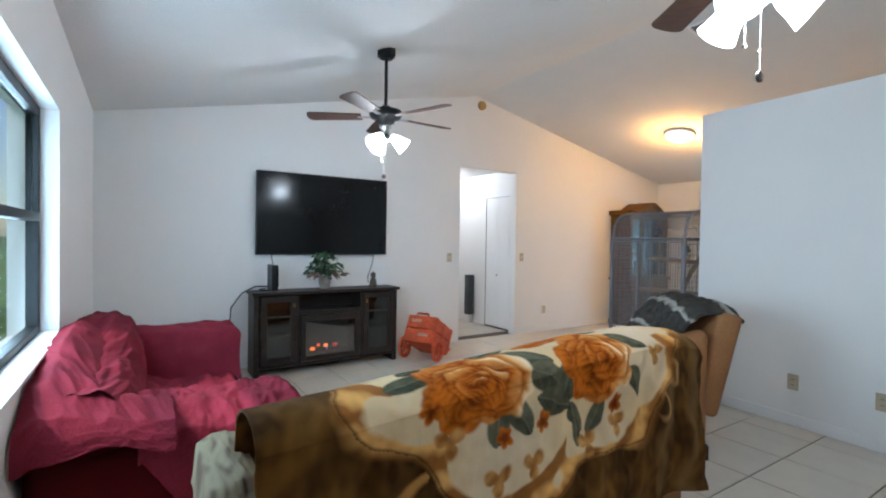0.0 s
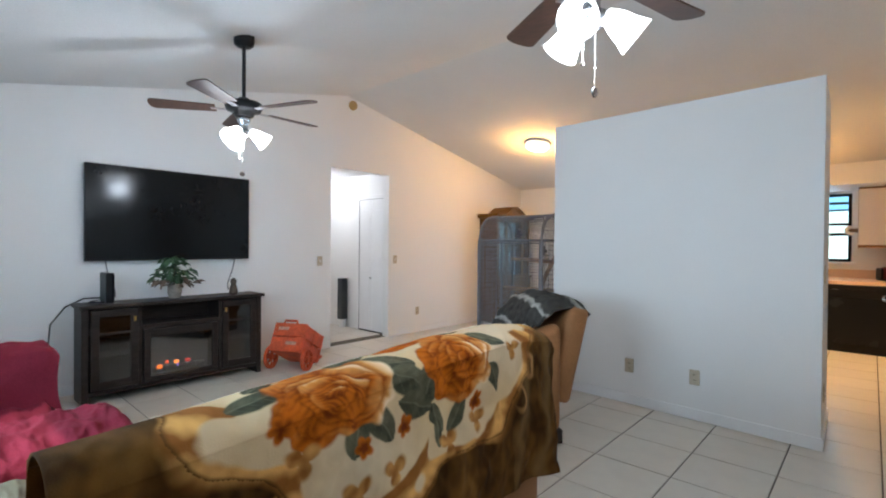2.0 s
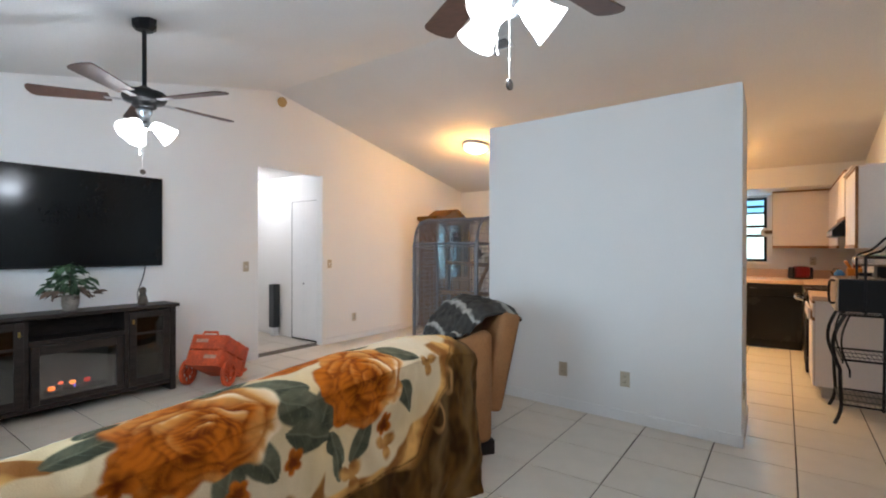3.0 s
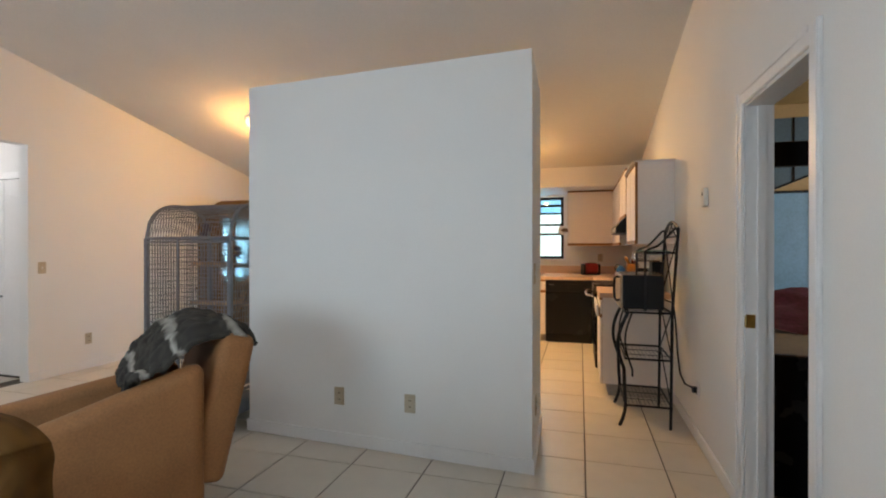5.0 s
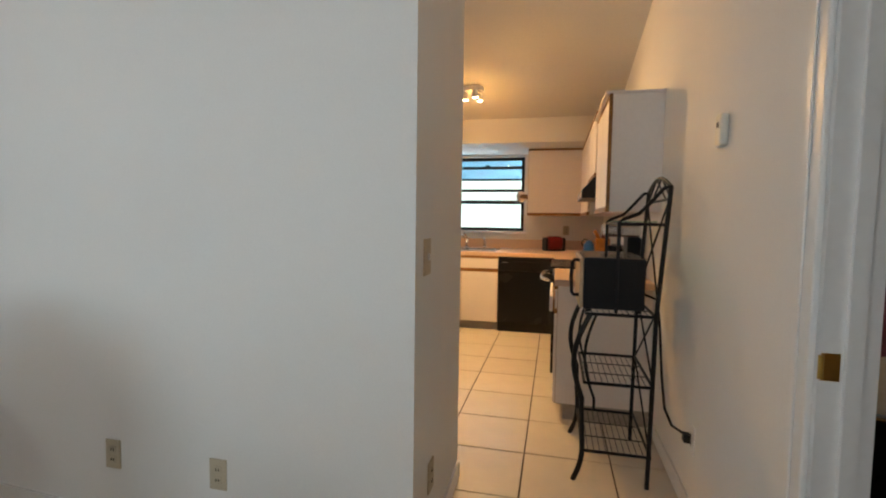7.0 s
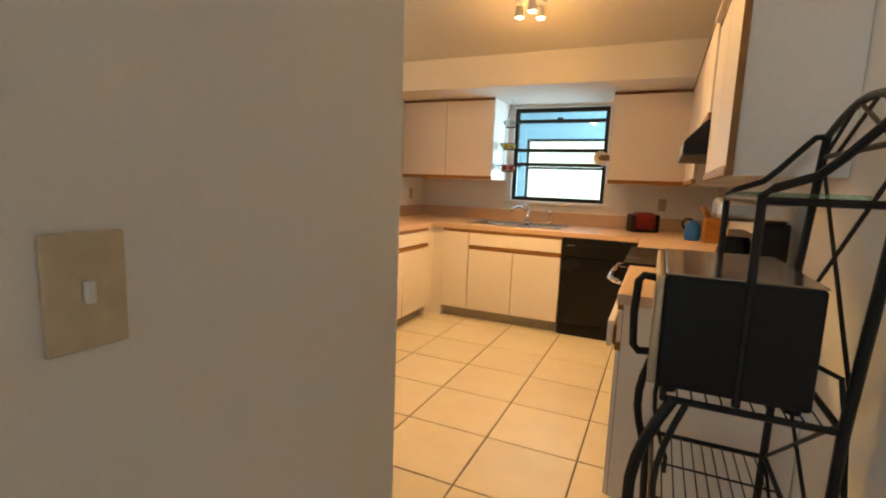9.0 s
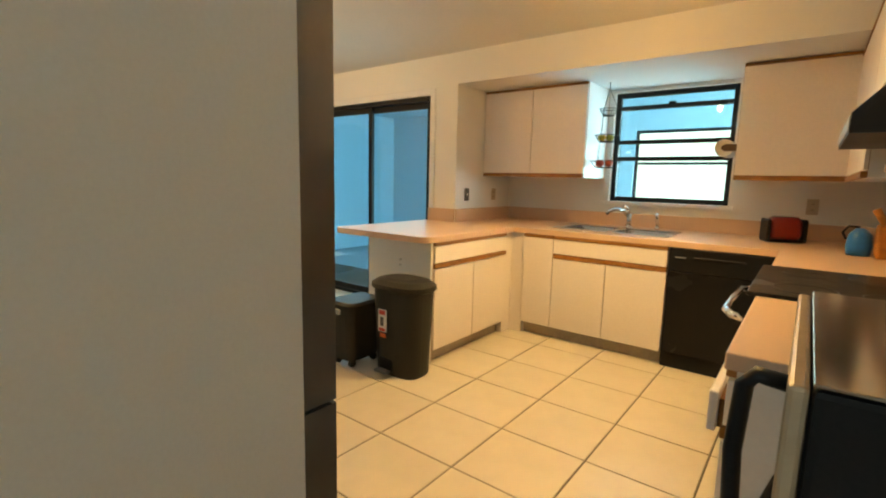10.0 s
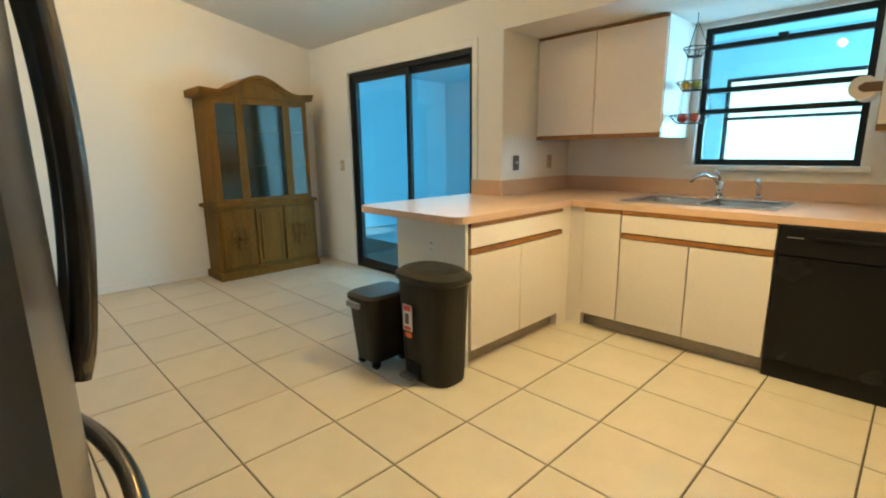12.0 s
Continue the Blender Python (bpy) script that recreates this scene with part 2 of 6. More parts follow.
def ceil_z(y):
    return ZR - (ZR - ZE) * abs(y - YR) / (YK - YR)



def setting(name, bm, material, label, category):
    return solo(name, bm, material, label, category, kind="structure")


# gable wall with the television: the wall outline runs up to the ridge
bm = B()
H0, H1, HZ = 3.43, 4.41, 2.32
prism(bm, [(YW, 0), (H0, 0), (H0, ceil_z(H0)), (YW, ceil_z(YW))], "x", XT, XT - 0.12)
prism(bm, [(H0, HZ), (H1, HZ), (H1, ceil_z(H1)), (YR, ZR), (H0, ceil_z(H0))], "x", XT, XT - 0.12)
prism(bm, [(H1, 0), (YK, 0), (YK, ceil_z(YK)), (H1, ceil_z(H1))], "x", XT, XT - 0.12)
setting("wall_west", bm, wall_paint, "white painted gable wall with a hall opening", "wall")
# right-hand wall with the bedroom doorway
D0, D1, DZ = 3.02, 3.735, 2.01
bm = B()
prism(bm, [(YW, 0), (D0, 0), (D0, ceil_z(D0)), (YW, ceil_z(YW))], "x", XR, XR + 0.12)
prism(bm, [(D0, DZ), (D1, DZ), (D1, ceil_z(D1)), (D0, ceil_z(D0))], "x", XR, XR + 0.12)
prism(bm, [(D1, 0), (YB, 0), (YB, ceil_z(YK)), (YK, ceil_z(YK)), (YR, ZR), (D1, ceil_z(D1))], "x", XR, XR + 0.12)
setting("wall_east", bm, wall_paint, "white painted gable wall with a bedroom doorway", "wall")
# window wall
WX0, WX1, WZ0, WZ1 = -2.88, -1.05, 0.835, 1.965
bm = B()
wall_with_holes(bm, "y", YW, YW - 0.2, XT - 0.12, XR + 0.12, 0, ZE + 0.02, [(WX0, WX1, WZ0, WZ1)])
setting("wall_south", bm, wall_paint, "white painted wall with a deep window recess", "wall")
# dining wall with the sliding door and the bulkhead over the kitchen recess
SX0, SX1, SZ = -4.17, -2.40, 2.075
bm = B()
wall_with_holes(bm, "y", YK, YK + 0.12, XT - 0.12, XA, 0, ZE, [(SX0, SX1, 0, SZ)])
box(bm, XA, XR, YK, YK + 0.12, ZS, ZE)
setting("wall_north", bm, wall_paint, "white painted dining wall with a sliding door opening", "wall")
bm = B()
KX0, KX1, KZ0, KZ1 = -1.01, -0.03, 1.14, 2.12
wall_with_holes(bm, "y", YB, YB + 0.15, XA - 0.12, XR, 0, ZE, [(KX0, KX1, KZ0, KZ1)])
setting("wall_kitchen_back", bm, wall_paint, "cream painted kitchen wall with a window opening", "wall")
bm = B()
box(bm, XA - 0.12, XA, YK + 0.12, YB, 0, ZE)
setting("wall_kitchen_side", bm, wall_paint, "short painted side wall of the kitchen recess", "wall")
bm = B()
box(bm, XA, XR, YK + 0.12, YB, ZS, ZS + 0.1)
setting("ceiling_recess", bm, wall_paint, "low flat ceiling of the kitchen recess", "ceiling")
# vaulted ceiling
bm = B()
prism(bm, [(YW - 0.2, ceil_z(YW - 0.2)), (YR, ZR), (YR, ZR + 0.12), (YW - 0.2, ceil_z(YW - 0.2) + 0.12)], "x", XT - 0.12, XR + 0.12)
prism(bm, [(YR, ZR), (YK + 0.12, ceil_z(YK + 0.12)), (YK + 0.12, ceil_z(YK + 0.12) + 0.12), (YR, ZR + 0.12)], "x", XT - 0.12, XR + 0.12)
setting("ceiling", bm, ceiling_paint, "white textured vaulted ceiling with a ridge", "ceiling")
# partition and its return beside the refrigerator
RY = 4.715
bm = B()
prism(bm, [(PX0, PY), (PXF, PF), (PXM, PY + 0.11), (PX0, PY + 0.11)], "z", 0, PZ)
prism(bm, [(PX1 - 0.11, PY + 0.11), (PXM, PY + 0.11), (PXE, RY), (PX1 - 0.11, RY)], "z", 0, PZ)
box(bm, PX0, PX0 + 0.11, PY + 0.11, RY, 0, PZ)
box(bm, PX0 + 0.11, PX1 - 0.11, PY + 0.11, PY + 0.5, 2.3, PZ)
setting("wall_partition", bm, wall_paint, "free-standing white partition wall below the vaulted ceiling", "wall")
# baseboards
bm = B()
BB = 0.085
for x0, x1, y0, y1 in ((PX0 - 0.012, PX0, PY, RY), (XT, XT + 0.012, YW, H0), (XT, XT + 0.012, H1, YK),
                       (XR - 0.012, XR, YW, D0 - 0.07), (XR - 0.012, XR, D1 + 0.07, 5.54), (XT, XR, YW, YW + 0.012), (XT + 0.012, SX0 - 0.06, YK - 0.012, YK)):
    box(bm, x0, x1, y0, y1, 0.002, BB, 0.003, 1)
prism(bm, [(PX0 - 0.012, PY - 0.012), (PXF + 0.012, PF - 0.012), (PXF + 0.012, PF - 0.0005), (PX0 - 0.012, PY - 0.0005)], "z", 0.002, BB)
prism(bm, [(PXF + 0.0005, PF), (PXF + 0.012, PF), (PXE + 0.012, RY), (PXE + 0.0005, RY)], "z", 0.002, BB)
setting("baseboard", bm, trim_paint, "low white painted baseboard along the walls", "baseboard")

# floor bed and hall floor
bm = B()
box(bm, XT - 2.6, XR + 4.0, YW - 0.2, YB + 0.15, -0.12, -0.006)
floor = setting("floor", bm, grout_mat, "cream ceramic floor tiles with dark grout joints", "floor")
ORIGIN[floor] = Vector((0, 0, 0))

# ---- hall beyond the opening ----
HX = -7.3
bm = B()
box(bm, HX, XT - 0.12, 4.52, 4.64, 0, 2.4)
box(bm, HX, XT - 0.12, 2.9, 3.02, 0, 2.4)
box(bm, HX - 0.12, HX, 2.9, 6.4, 0, 2.4)
setting("wall_hall", bm, wall_paint, "bright white painted walls of the hall", "wall")
bm = B()
box(bm, HX - 0.12, XT - 0.12, 2.9, 6.4, 2.4, 2.5)
setting("ceiling_hall", bm, ceiling_paint, "flat white ceiling of the hall", "ceiling")

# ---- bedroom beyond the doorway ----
# the ochre of walls and ceiling carries the room's warm lamp light
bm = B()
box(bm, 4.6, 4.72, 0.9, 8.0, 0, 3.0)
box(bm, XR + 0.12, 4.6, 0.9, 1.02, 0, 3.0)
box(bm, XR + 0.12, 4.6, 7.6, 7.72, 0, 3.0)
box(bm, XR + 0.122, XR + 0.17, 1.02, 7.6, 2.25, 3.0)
setting("wall_bedroom", bm, surface("warm_lit_wall", (0.55, 0.40, 0.20), 0.8, var=0.05), "bedroom walls with dim warm light put into their ochre colour", "wall")
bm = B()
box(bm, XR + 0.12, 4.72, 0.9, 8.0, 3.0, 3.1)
setting("ceiling_bedroom", bm, surface("warm_lit_ceiling", (0.46, 0.32, 0.13), 0.9, var=0.05, grain=90, bump=0.3), "flat bedroom ceiling with warm light put into its ochre colour", "ceiling")

# ---- kitchen ----
ZC = 0.912
YF, XF = 7.89, 0.41      # faces of the back run and of the right-hand run
XP = -1.5                # face of the peninsula


def counter_slab(bm, x0, x1, y0, y1):
    return box(bm, x0, x1, y0, y1, ZC - 0.042, ZC, 0.004, 2)


ctop = thing("countertop", (-0.5, 8.3, ZC), "peach laminate worktop running round the kitchen onto a peninsula", "countertop")
SKX0, SKX1, SKY0, SKY1 = -1.18, -0.32, 8.06, 8.52
for x0, x1, y0, y1 in ((XP - 0.02, SKX0, YF - 0.025, YB), (SKX0, SKX1, YF - 0.025, SKY0), (SKX0, SKX1, SKY1, YB), (SKX1, XR, YF - 0.025, YB), (XA, XP - 0.02, YK + 0.001, YB), (XF - 0.025, XR, 7.05, YF - 0.025)):
    part("slab", box(B(), x0, x1, y0, y1, ZC - 0.042, ZC), counter_mat, ctop)
rc = []
for cx, cy, a0 in ((-2.34, 6.78, 180), (-1.56, 6.78, 270)):
    for k in range(7):
        a = radians(a0 + 15 * k)
        rc.append((cx + 0.09 * math.cos(a), cy + 0.09 * math.sin(a)))
bm = prism(B(), rc + [(-1.47, YF - 0.026), (XP - 0.021, YF - 0.026), (XP - 0.021, YK), (-2.43, YK)], "z", ZC - 0.042, ZC)
part("peninsula_slab", bm, counter_mat, ctop)
bm = counter_slab(B(), XF - 0.025, XR, 5.54, 6.278)
solo("countertop", bm, counter_mat, "short peach laminate worktop beside the range", "countertop")
bsp = thing("backsplash", (-0.5, 8.8, ZC), "low peach laminate upstand behind the worktop", "backsplash")
for x0, x1, y0, y1 in ((XA, XR, YB - 0.02, YB), (XA, XA + 0.02, YK, YB - 0.02), (-2.40, XA - 0.001, YK - 0.02, YK), (XR - 0.02, XR, 7.05, YB - 0.02)):
    part("strip", box(B(), x0, x1, y0, y1, ZC, ZC + 0.12, 0.003, 1), counter_mat, bsp)


def front_panel(unit, name, axis, face, a0, a1, z0, z1, label="", mat_=None, proud=0.018):
    b = B()
    g = 0.003
    if axis == "y":
        box(b, a0 + g, a1 - g, face - proud, face, z0 + g, z1 - g, 0.002, 1)
    else:
        s = -1 if unit.get("faces") == "west" else 1
        box(b, face, face + s * proud, a0 + g, a1 - g, z0 + g, z1 - g, 0.002, 1)
    return part(name, b, mat_ or laminate, unit, label)


def base_unit(axis, face, depth, a0, a1, doors, drawer, label, west=False):
    mid = (a0 + a1) / 2
    s = 1 if axis == "y" else (1 if west else -1)
    place = (mid, face + depth / 2, 0) if axis == "y" else (face + s * depth / 2, mid, 0)
    u = thing("base_cabinet", place, label, "cabinet", "kitchen base cabinets")
    if west:
        u["faces"] = "west"
    b, t = B(), B()
    if axis == "y":
        box(b, a0, a1, face, face + depth, 0.1, ZC - 0.042)
        box(t, a0, a1, face + 0.05, face + depth, 0, 0.1)
    else:
        box(b, face, face + s * depth, a0, a1, 0.1, ZC - 0.042)
        box(t, face + s * 0.05, face + s * depth, a0, a1, 0, 0.1)
    part("body", b, laminate, u)
    # thin brown sheet added behind the fronts so the gaps read as shaded
    f = B()
    if axis == "y":
        box(f, a0, a1, face - 0.002, face, 0.1, ZC - 0.042)
    else:
        box(f, face, face - s * 0.002, a0, a1, 0.1, ZC - 0.042)
    part("face_frame", f, oak_strip, u, "thin brown sheet behind the doors that puts shade into their gaps")
    part("toe_kick", t, toe_mat, u, "grey-brown recessed toe kick")
    zt = ZC - 0.042
    if drawer:
        front_panel(u, "oak_pull", axis, face, a0, a1, zt - 0.028, zt, "oak finger-pull strip", oak_strip, 0.022)
        front_panel(u, "drawer_front", axis, face, a0, a1, zt - 0.15, zt - 0.028)
        front_panel(u, "oak_pull", axis, face, a0, a1, zt - 0.185, zt - 0.15, "oak finger-pull strip", oak_strip, 0.022)
        top = zt - 0.185
    else:
        front_panel(u, "oak_pull", axis, face, a0, a1, zt - 0.028, zt, "oak finger-pull strip", oak_strip, 0.022)
        top = zt - 0.028
    for k in range(doors):
        w = (a1 - a0) / doors
        front_panel(u, "door", axis, face, a0 + k * w, a0 + (k + 1) * w, 0.1, top)
    return u


base_unit("y", YF, 0.9, -1.38, -1.11, 1, False, "narrow white laminate base cabinet with an oak pull strip")
base_unit("y", YF, 0.17, -1.11, -0.245, 2, True, "white laminate sink cabinet with two doors and oak strips")
base_unit("x", XP, 0.6, 6.80, 7.76, 2, True, "white laminate peninsula cabinet with two doors and oak strips")
bm = B()
box(bm, XP - 0.1, -1.38, YF + 0.001, YF + 0.1, 0.0, ZC - 0.043)
box(bm, XP - 0.1, XP - 0.001, 7.76, YF, 0.0, ZC - 0.043)
solo("corner_filler", bm, laminate, "white laminate filler in the inside corner of the cabinets", "filler panel")
bm = B()
box(bm, -2.105, XP - 0.0, 6.775, 6.797, 0.0, ZC - 0.043)
solo("end_panel", bm, wall_paint, "white painted end panel of the peninsula", "end panel")
near = base_unit("x", XF, 0.57, 5.565, 6.275, 1, True, "white laminate cabinet beside the range with oak-edged drawer", west=True)
bm = B()
box(bm, XF - 0.052, XF - 0.032, 5.57, 6.27, 0.70, 0.80, 0.003, 1)
part("open_drawer_front", bm, laminate, near, "drawer front standing slightly open")
bm = B()
box(bm, XF - 0.032, XF + 0.2, 5.6, 6.24, 0.70, 0.775, 0.002, 1)
part("drawer_box", bm, oak_strip, near, "brown wooden drawer box")
base_unit("x", XF, 0.57, 7.06, YF, 1, True, "white laminate corner cabinet beyond the range", west=True)

# sink and faucet
sink = thing("sink", (-0.75, 8.29, ZC), "double-bowl stainless steel sink set in the worktop", "sink")
bm = B()
R = 0.025
for x0, x1, y0, y1 in ((SKX0 - R, SKX1 + R, SKY0 - R, SKY0 + R), (SKX0 - R, SKX1 + R, SKY1 - R, SKY1 + R), (SKX0 - R, SKX0 + R, SKY0 + R, SKY1 - R), (SKX1 - R, SKX1 + R, SKY0 + R, SKY1 - R), (-0.775, -0.725, SKY0 + R, SKY1 - R)):
    box(bm, x0, x1, y0, y1, ZC + 0.001, ZC + 0.008, 0.002, 1)
part("rim", bm, steel, sink)
for x0, x1 in ((SKX0 + 0.001, -0.76), (-0.74, SKX1 - 0.001)):
    b = B()
    y0, y1, zb = SKY0 + 0.001, SKY1 - 0.001, ZC - 0.17
    q = [b.verts.new(p) for p in ((x0, y0, ZC + 0.001), (x1, y0, ZC + 0.001), (x1, y1, ZC + 0.001), (x0, y1, ZC + 0.001))]
    w = [b.verts.new(p) for p in ((x0 + 0.03, y0 + 0.03, zb), (x1 - 0.03, y0 + 0.03, zb), (x1 - 0.03, y1 - 0.03, zb), (x0 + 0.03, y1 - 0.03, zb))]
    b.faces.new(w)
    for k in range(4):
        b.faces.new((q[k], q[(k + 1) % 4], w[(k + 1) % 4], w[k]))
    part("bowl", b, steel, sink)
fau = thing("faucet", (-0.76, 8.66, ZC), "chrome single-lever kitchen faucet behind the sink", "faucet")
bm = B()
cyl(bm, (-0.76, 8.66, ZC), (-0.76, 8.66, ZC + 0.012), 0.05, 0.045, 18)
cyl(bm, (-0.76, 8.66, ZC + 0.012), (-0.76, 8.66, ZC + 0.12), 0.024, 0.02)
part("body", bm, chrome, fau, smooth=True)
bm = tube(B(), [(-0.76, 8.66, ZC + 0.09), (-0.79, 8.60, ZC + 0.15), (-0.83, 8.52, ZC + 0.17), (-0.87, 8.45, ZC + 0.15), (-0.885, 8.43, ZC + 0.125)], 0.014, 10)
part("spout", bm, chrome, fau, smooth=True)
bm = tube(B(), [(-0.76, 8.66, ZC + 0.11), (-0.765, 8.65, ZC + 0.16), (-0.79, 8.61, ZC + 0.195)], 0.012, 10)
part("lever", bm, chrome, fau, smooth=True)
spr = B()
cyl(spr, (-0.52, 8.66, ZC), (-0.52, 8.66, ZC + 0.03), 0.025, 0.018)
tube(spr, [(-0.52, 8.66, ZC + 0.03), (-0.52, 8.655, ZC + 0.1), (-0.53, 8.63, ZC + 0.135)], 0.016, 10)
solo("side_spray", spr, chrome, "chrome pull-out side spray beside the faucet", "spray", smooth=True)

# dishwasher
dwr = thing("dishwasher", (0.07, 8.15, 0), "black built-in dishwasher under the worktop", "dishwasher")
bm = B()
box(bm, -0.243, 0.378, YF, YF + 0.55, 0.0, ZC - 0.045)
part("body", bm, black_plastic, dwr)
bm = B()
box(bm, -0.238, 0.373, YF - 0.022, YF, 0.11, 0.70, 0.004, 2)
part("door", bm, black_gloss, dwr, "glossy black door")
bm = B()
box(bm, -0.238, 0.373, YF - 0.026, YF, 0.705, ZC - 0.05, 0.006, 2)
panel = part("control_panel", bm, black_plastic, dwr)
bm = B()
box(bm, -0.08, 0.22, YF - 0.036, YF - 0.026, 0.80, 0.815, 0.003, 1)
part("handle_lip", bm, black_plastic, panel)
bm = B()
box(bm, -0.20, -0.13, YF - 0.0275, YF - 0.026, 0.800, 0.805)
part("marking", bm, surface("grey_print", (0.3, 0.3, 0.3), 0.5), panel, "small grey marking")
bm = B()
box(bm, -0.238, 0.373, YF + 0.015, YF + 0.03, 0.0, 0.105)
part("kick_plate", bm, black_plastic, dwr)

# range
rg = thing("range", (0.68, 6.665, 0), "black glass-top electric range between the worktops", "range")
bm = B()
box(bm, 0.40, XR - 0.03, 6.285, 7.045, 0.05, ZC - 0.005)
part("body", bm, black_plastic, rg)
bm = B()
box(bm, 0.355, XR - 0.1, 6.282, 7.048, ZC - 0.003, ZC + 0.012, 0.004, 2)
top = part("cooktop", bm, black_gloss, rg, "smooth black glass cooktop")
for cx, cy, r in ((0.52, 6.47, 0.10), (0.52, 6.86, 0.08), (0.76, 6.47, 0.08), (0.76, 6.86, 0.10)):
    b = lathe(B(), (cx, cy, ZC + 0.0125), [(r, 0), (r, 0.0008), (r - 0.004, 0.0008), (r - 0.004, 0)], 32)
    part("burner_ring", b, surface("burner_ring", (0.06, 0.06, 0.06), 0.3), top)
bm = B()
box(bm, XR - 0.1, XR - 0.012, 6.285, 7.045, ZC, ZC + 0.17, 0.01, 2)
part("backguard", bm, black_plastic, rg)
bm = B()
box(bm, 0.37, 0.40, 6.30, 7.03, 0.22, ZC - 0.06, 0.006, 2)
door = part("oven_door", bm, black_gloss, rg)
bm = tube(B(), [(0.37, 6.36, 0.80), (0.31, 6.37, 0.81), (0.285, 6.42, 0.815), (0.28, 6.66, 0.815), (0.285, 6.92, 0.815), (0.31, 6.96, 0.81), (0.37, 6.97, 0.80)], 0.014, 10)
part("door_handle", bm, chrome, door, "polished chrome handle", smooth=True)
bm = B()
box(bm, 0.372, 0.40, 6.30, 7.03, 0.06, 0.21, 0.006, 2)
part("drawer", bm, black_plastic, rg)


# wall cabinets
def wall_unit(axis, face, depth, a0, a1, z0, z1, doors, label, west=False):
    mid = (a0 + a1) / 2
    place = (mid, face + depth / 2, z0) if axis == "y" else (face + depth / 2, mid, z0)
    u = thing("wall_cabinet", place, label, "cabinet", "kitchen wall cabinets")
    if west:
        u["faces"] = "west"
    b = B()
    if axis == "y":
        box(b, a0, a1, face, face + depth, z0, z1)
    else:
        box(b, face, face + depth, a0, a1, z0, z1)
    part("body", b, laminate, u)
    # the same added brown sheet: dark colour for the shade between doors
    f = B()
    if axis == "y":
        box(f, a0, a1, face - 0.002, face, z0, z1)
    else:
        box(f, face - 0.002, face, a0, a1, z0, z1)
    part("face_frame", f, oak_strip, u, "thin brown sheet behind the doors that puts shade into their gaps")
    w = (a1 - a0) / doors
    for k in range(doors):
        front_panel(u, "door", axis, face, a0 + k * w, a0 + (k + 1) * w, z0 + 0.03, z1 - 0.02)
    front_panel(u, "oak_pull", axis, face, a0, a1, z0 - 0.004, z0 + 0.03, "oak finger-pull strip", oak_strip, 0.024)
    front_panel(u, "oak_trim", axis, face, a0, a1, z1 - 0.02, z1, "thin oak trim", oak_strip, 0.022)
    return u


wall_unit("y", 8.31, 0.508, XA + 0.005, -1.065, 1.345, ZS - 0.004, 2, "white laminate wall cabinet with two doors under the bulkhead")
wall_unit("y", 8.31, 0.508, 0.045, 0.68, 1.345, ZS - 0.004, 1, "white laminate wall cabinet beside the window")
wall_unit("x", 0.685, 0.298, 7.06, 8.30, 1.345, 2.13, 3, "white laminate wall cabinets past the range hood", west=True)
wall_unit("x", 0.685, 0.298, 6.285, 7.05, 1.632, 2.13, 2, "short white wall cabinet over the range hood", west=True)
nu = wall_unit("x", 0.693, 0.290, 5.47, 6.28, 1.345, 2.045, 2, "white laminate wall cabinet with an oak edge", west=True)
bm = B()
box(bm, 0.672, 0.693, 5.462, 5.469, 1.345, 2.045)
part("oak_edge", bm, oak_strip, nu, "dark oak vertical edge strip")
bm = B()
box(bm, 0.65, XR - 0.001, 5.46, 6.28, 2.046, 2.058)
part("cap", bm, laminate, nu)
bm = B()
box(bm, 0.80, 0.84, 5.467, 5.4695, 1.545, 1.549)
part("scuff", bm, trim_paint, nu)
hood = thing("range_hood", (0.75, 6.66, 1.55), "black under-cabinet range hood above the cooktop", "range hood")
bm = prism(B(), [(0.575, 1.465), (0.575, 1.53), (0.665, 1.628), (XR - 0.005, 1.628), (XR - 0.005, 1.465)], "y", 6.29, 7.045)
part("canopy", bm, black_plastic, hood)
bm = B()
box(bm, 0.570, 0.575, 6.30, 7.035, 1.475, 1.52, 0.002, 1)
part("control_strip", bm, steel, hood)

# kitchen window
def window_unit(name, label, axis, face, a0, a1, z0, z1, bars, w=0.04, depth=0.05, gmat=None, verticals=()):
    u = thing(name, ((a0 + a1) / 2, face, z0) if axis == "y" else (face, (a0 + a1) / 2, z0), label, "window", kind="structure")
    b = B()
    def bar(p, q, zl, zh, d=depth):
        box(b, p, q, face - d / 2, face + d / 2, zl, zh, 0.003, 1)
    bar(a0, a0 + w, z0, z1)
    bar(a1 - w, a1, z0, z1)
    bar(a0 + w, a1 - w, z0, z0 + w)
    bar(a0 + w, a1 - w, z1 - w, z1)
    part("window_frame", b, dark_frame, u)
    zs = [z0 + w] + sorted(bars) + [z1 - w]
    for zb in bars:
        b = B()
        box(b, a0 + w, a1 - w, face - depth * 0.6, face + depth * 0.6, zb - w * 0.42, zb + w * 0.42, 0.003, 1)
        part("window_bar", b, dark_frame, u)
    for va in verticals:
        b = B()
        box(b, va - w * 0.5, va + w * 0.5, face - depth * 0.55, face + depth * 0.55, z0 + w, z1 - w, 0.003, 1)
        part("window_bar", b, dark_frame, u)
    for zl, zh in zip(zs, zs[1:]):
        b = B()
        box(b, a0 + w, a1 - w, face - 0.002, face + 0.002, zl + 0.003, zh - 0.003)
        p = part("pane", b, gmat or window_glass, u)
        p.visible_shadow = False
    return u


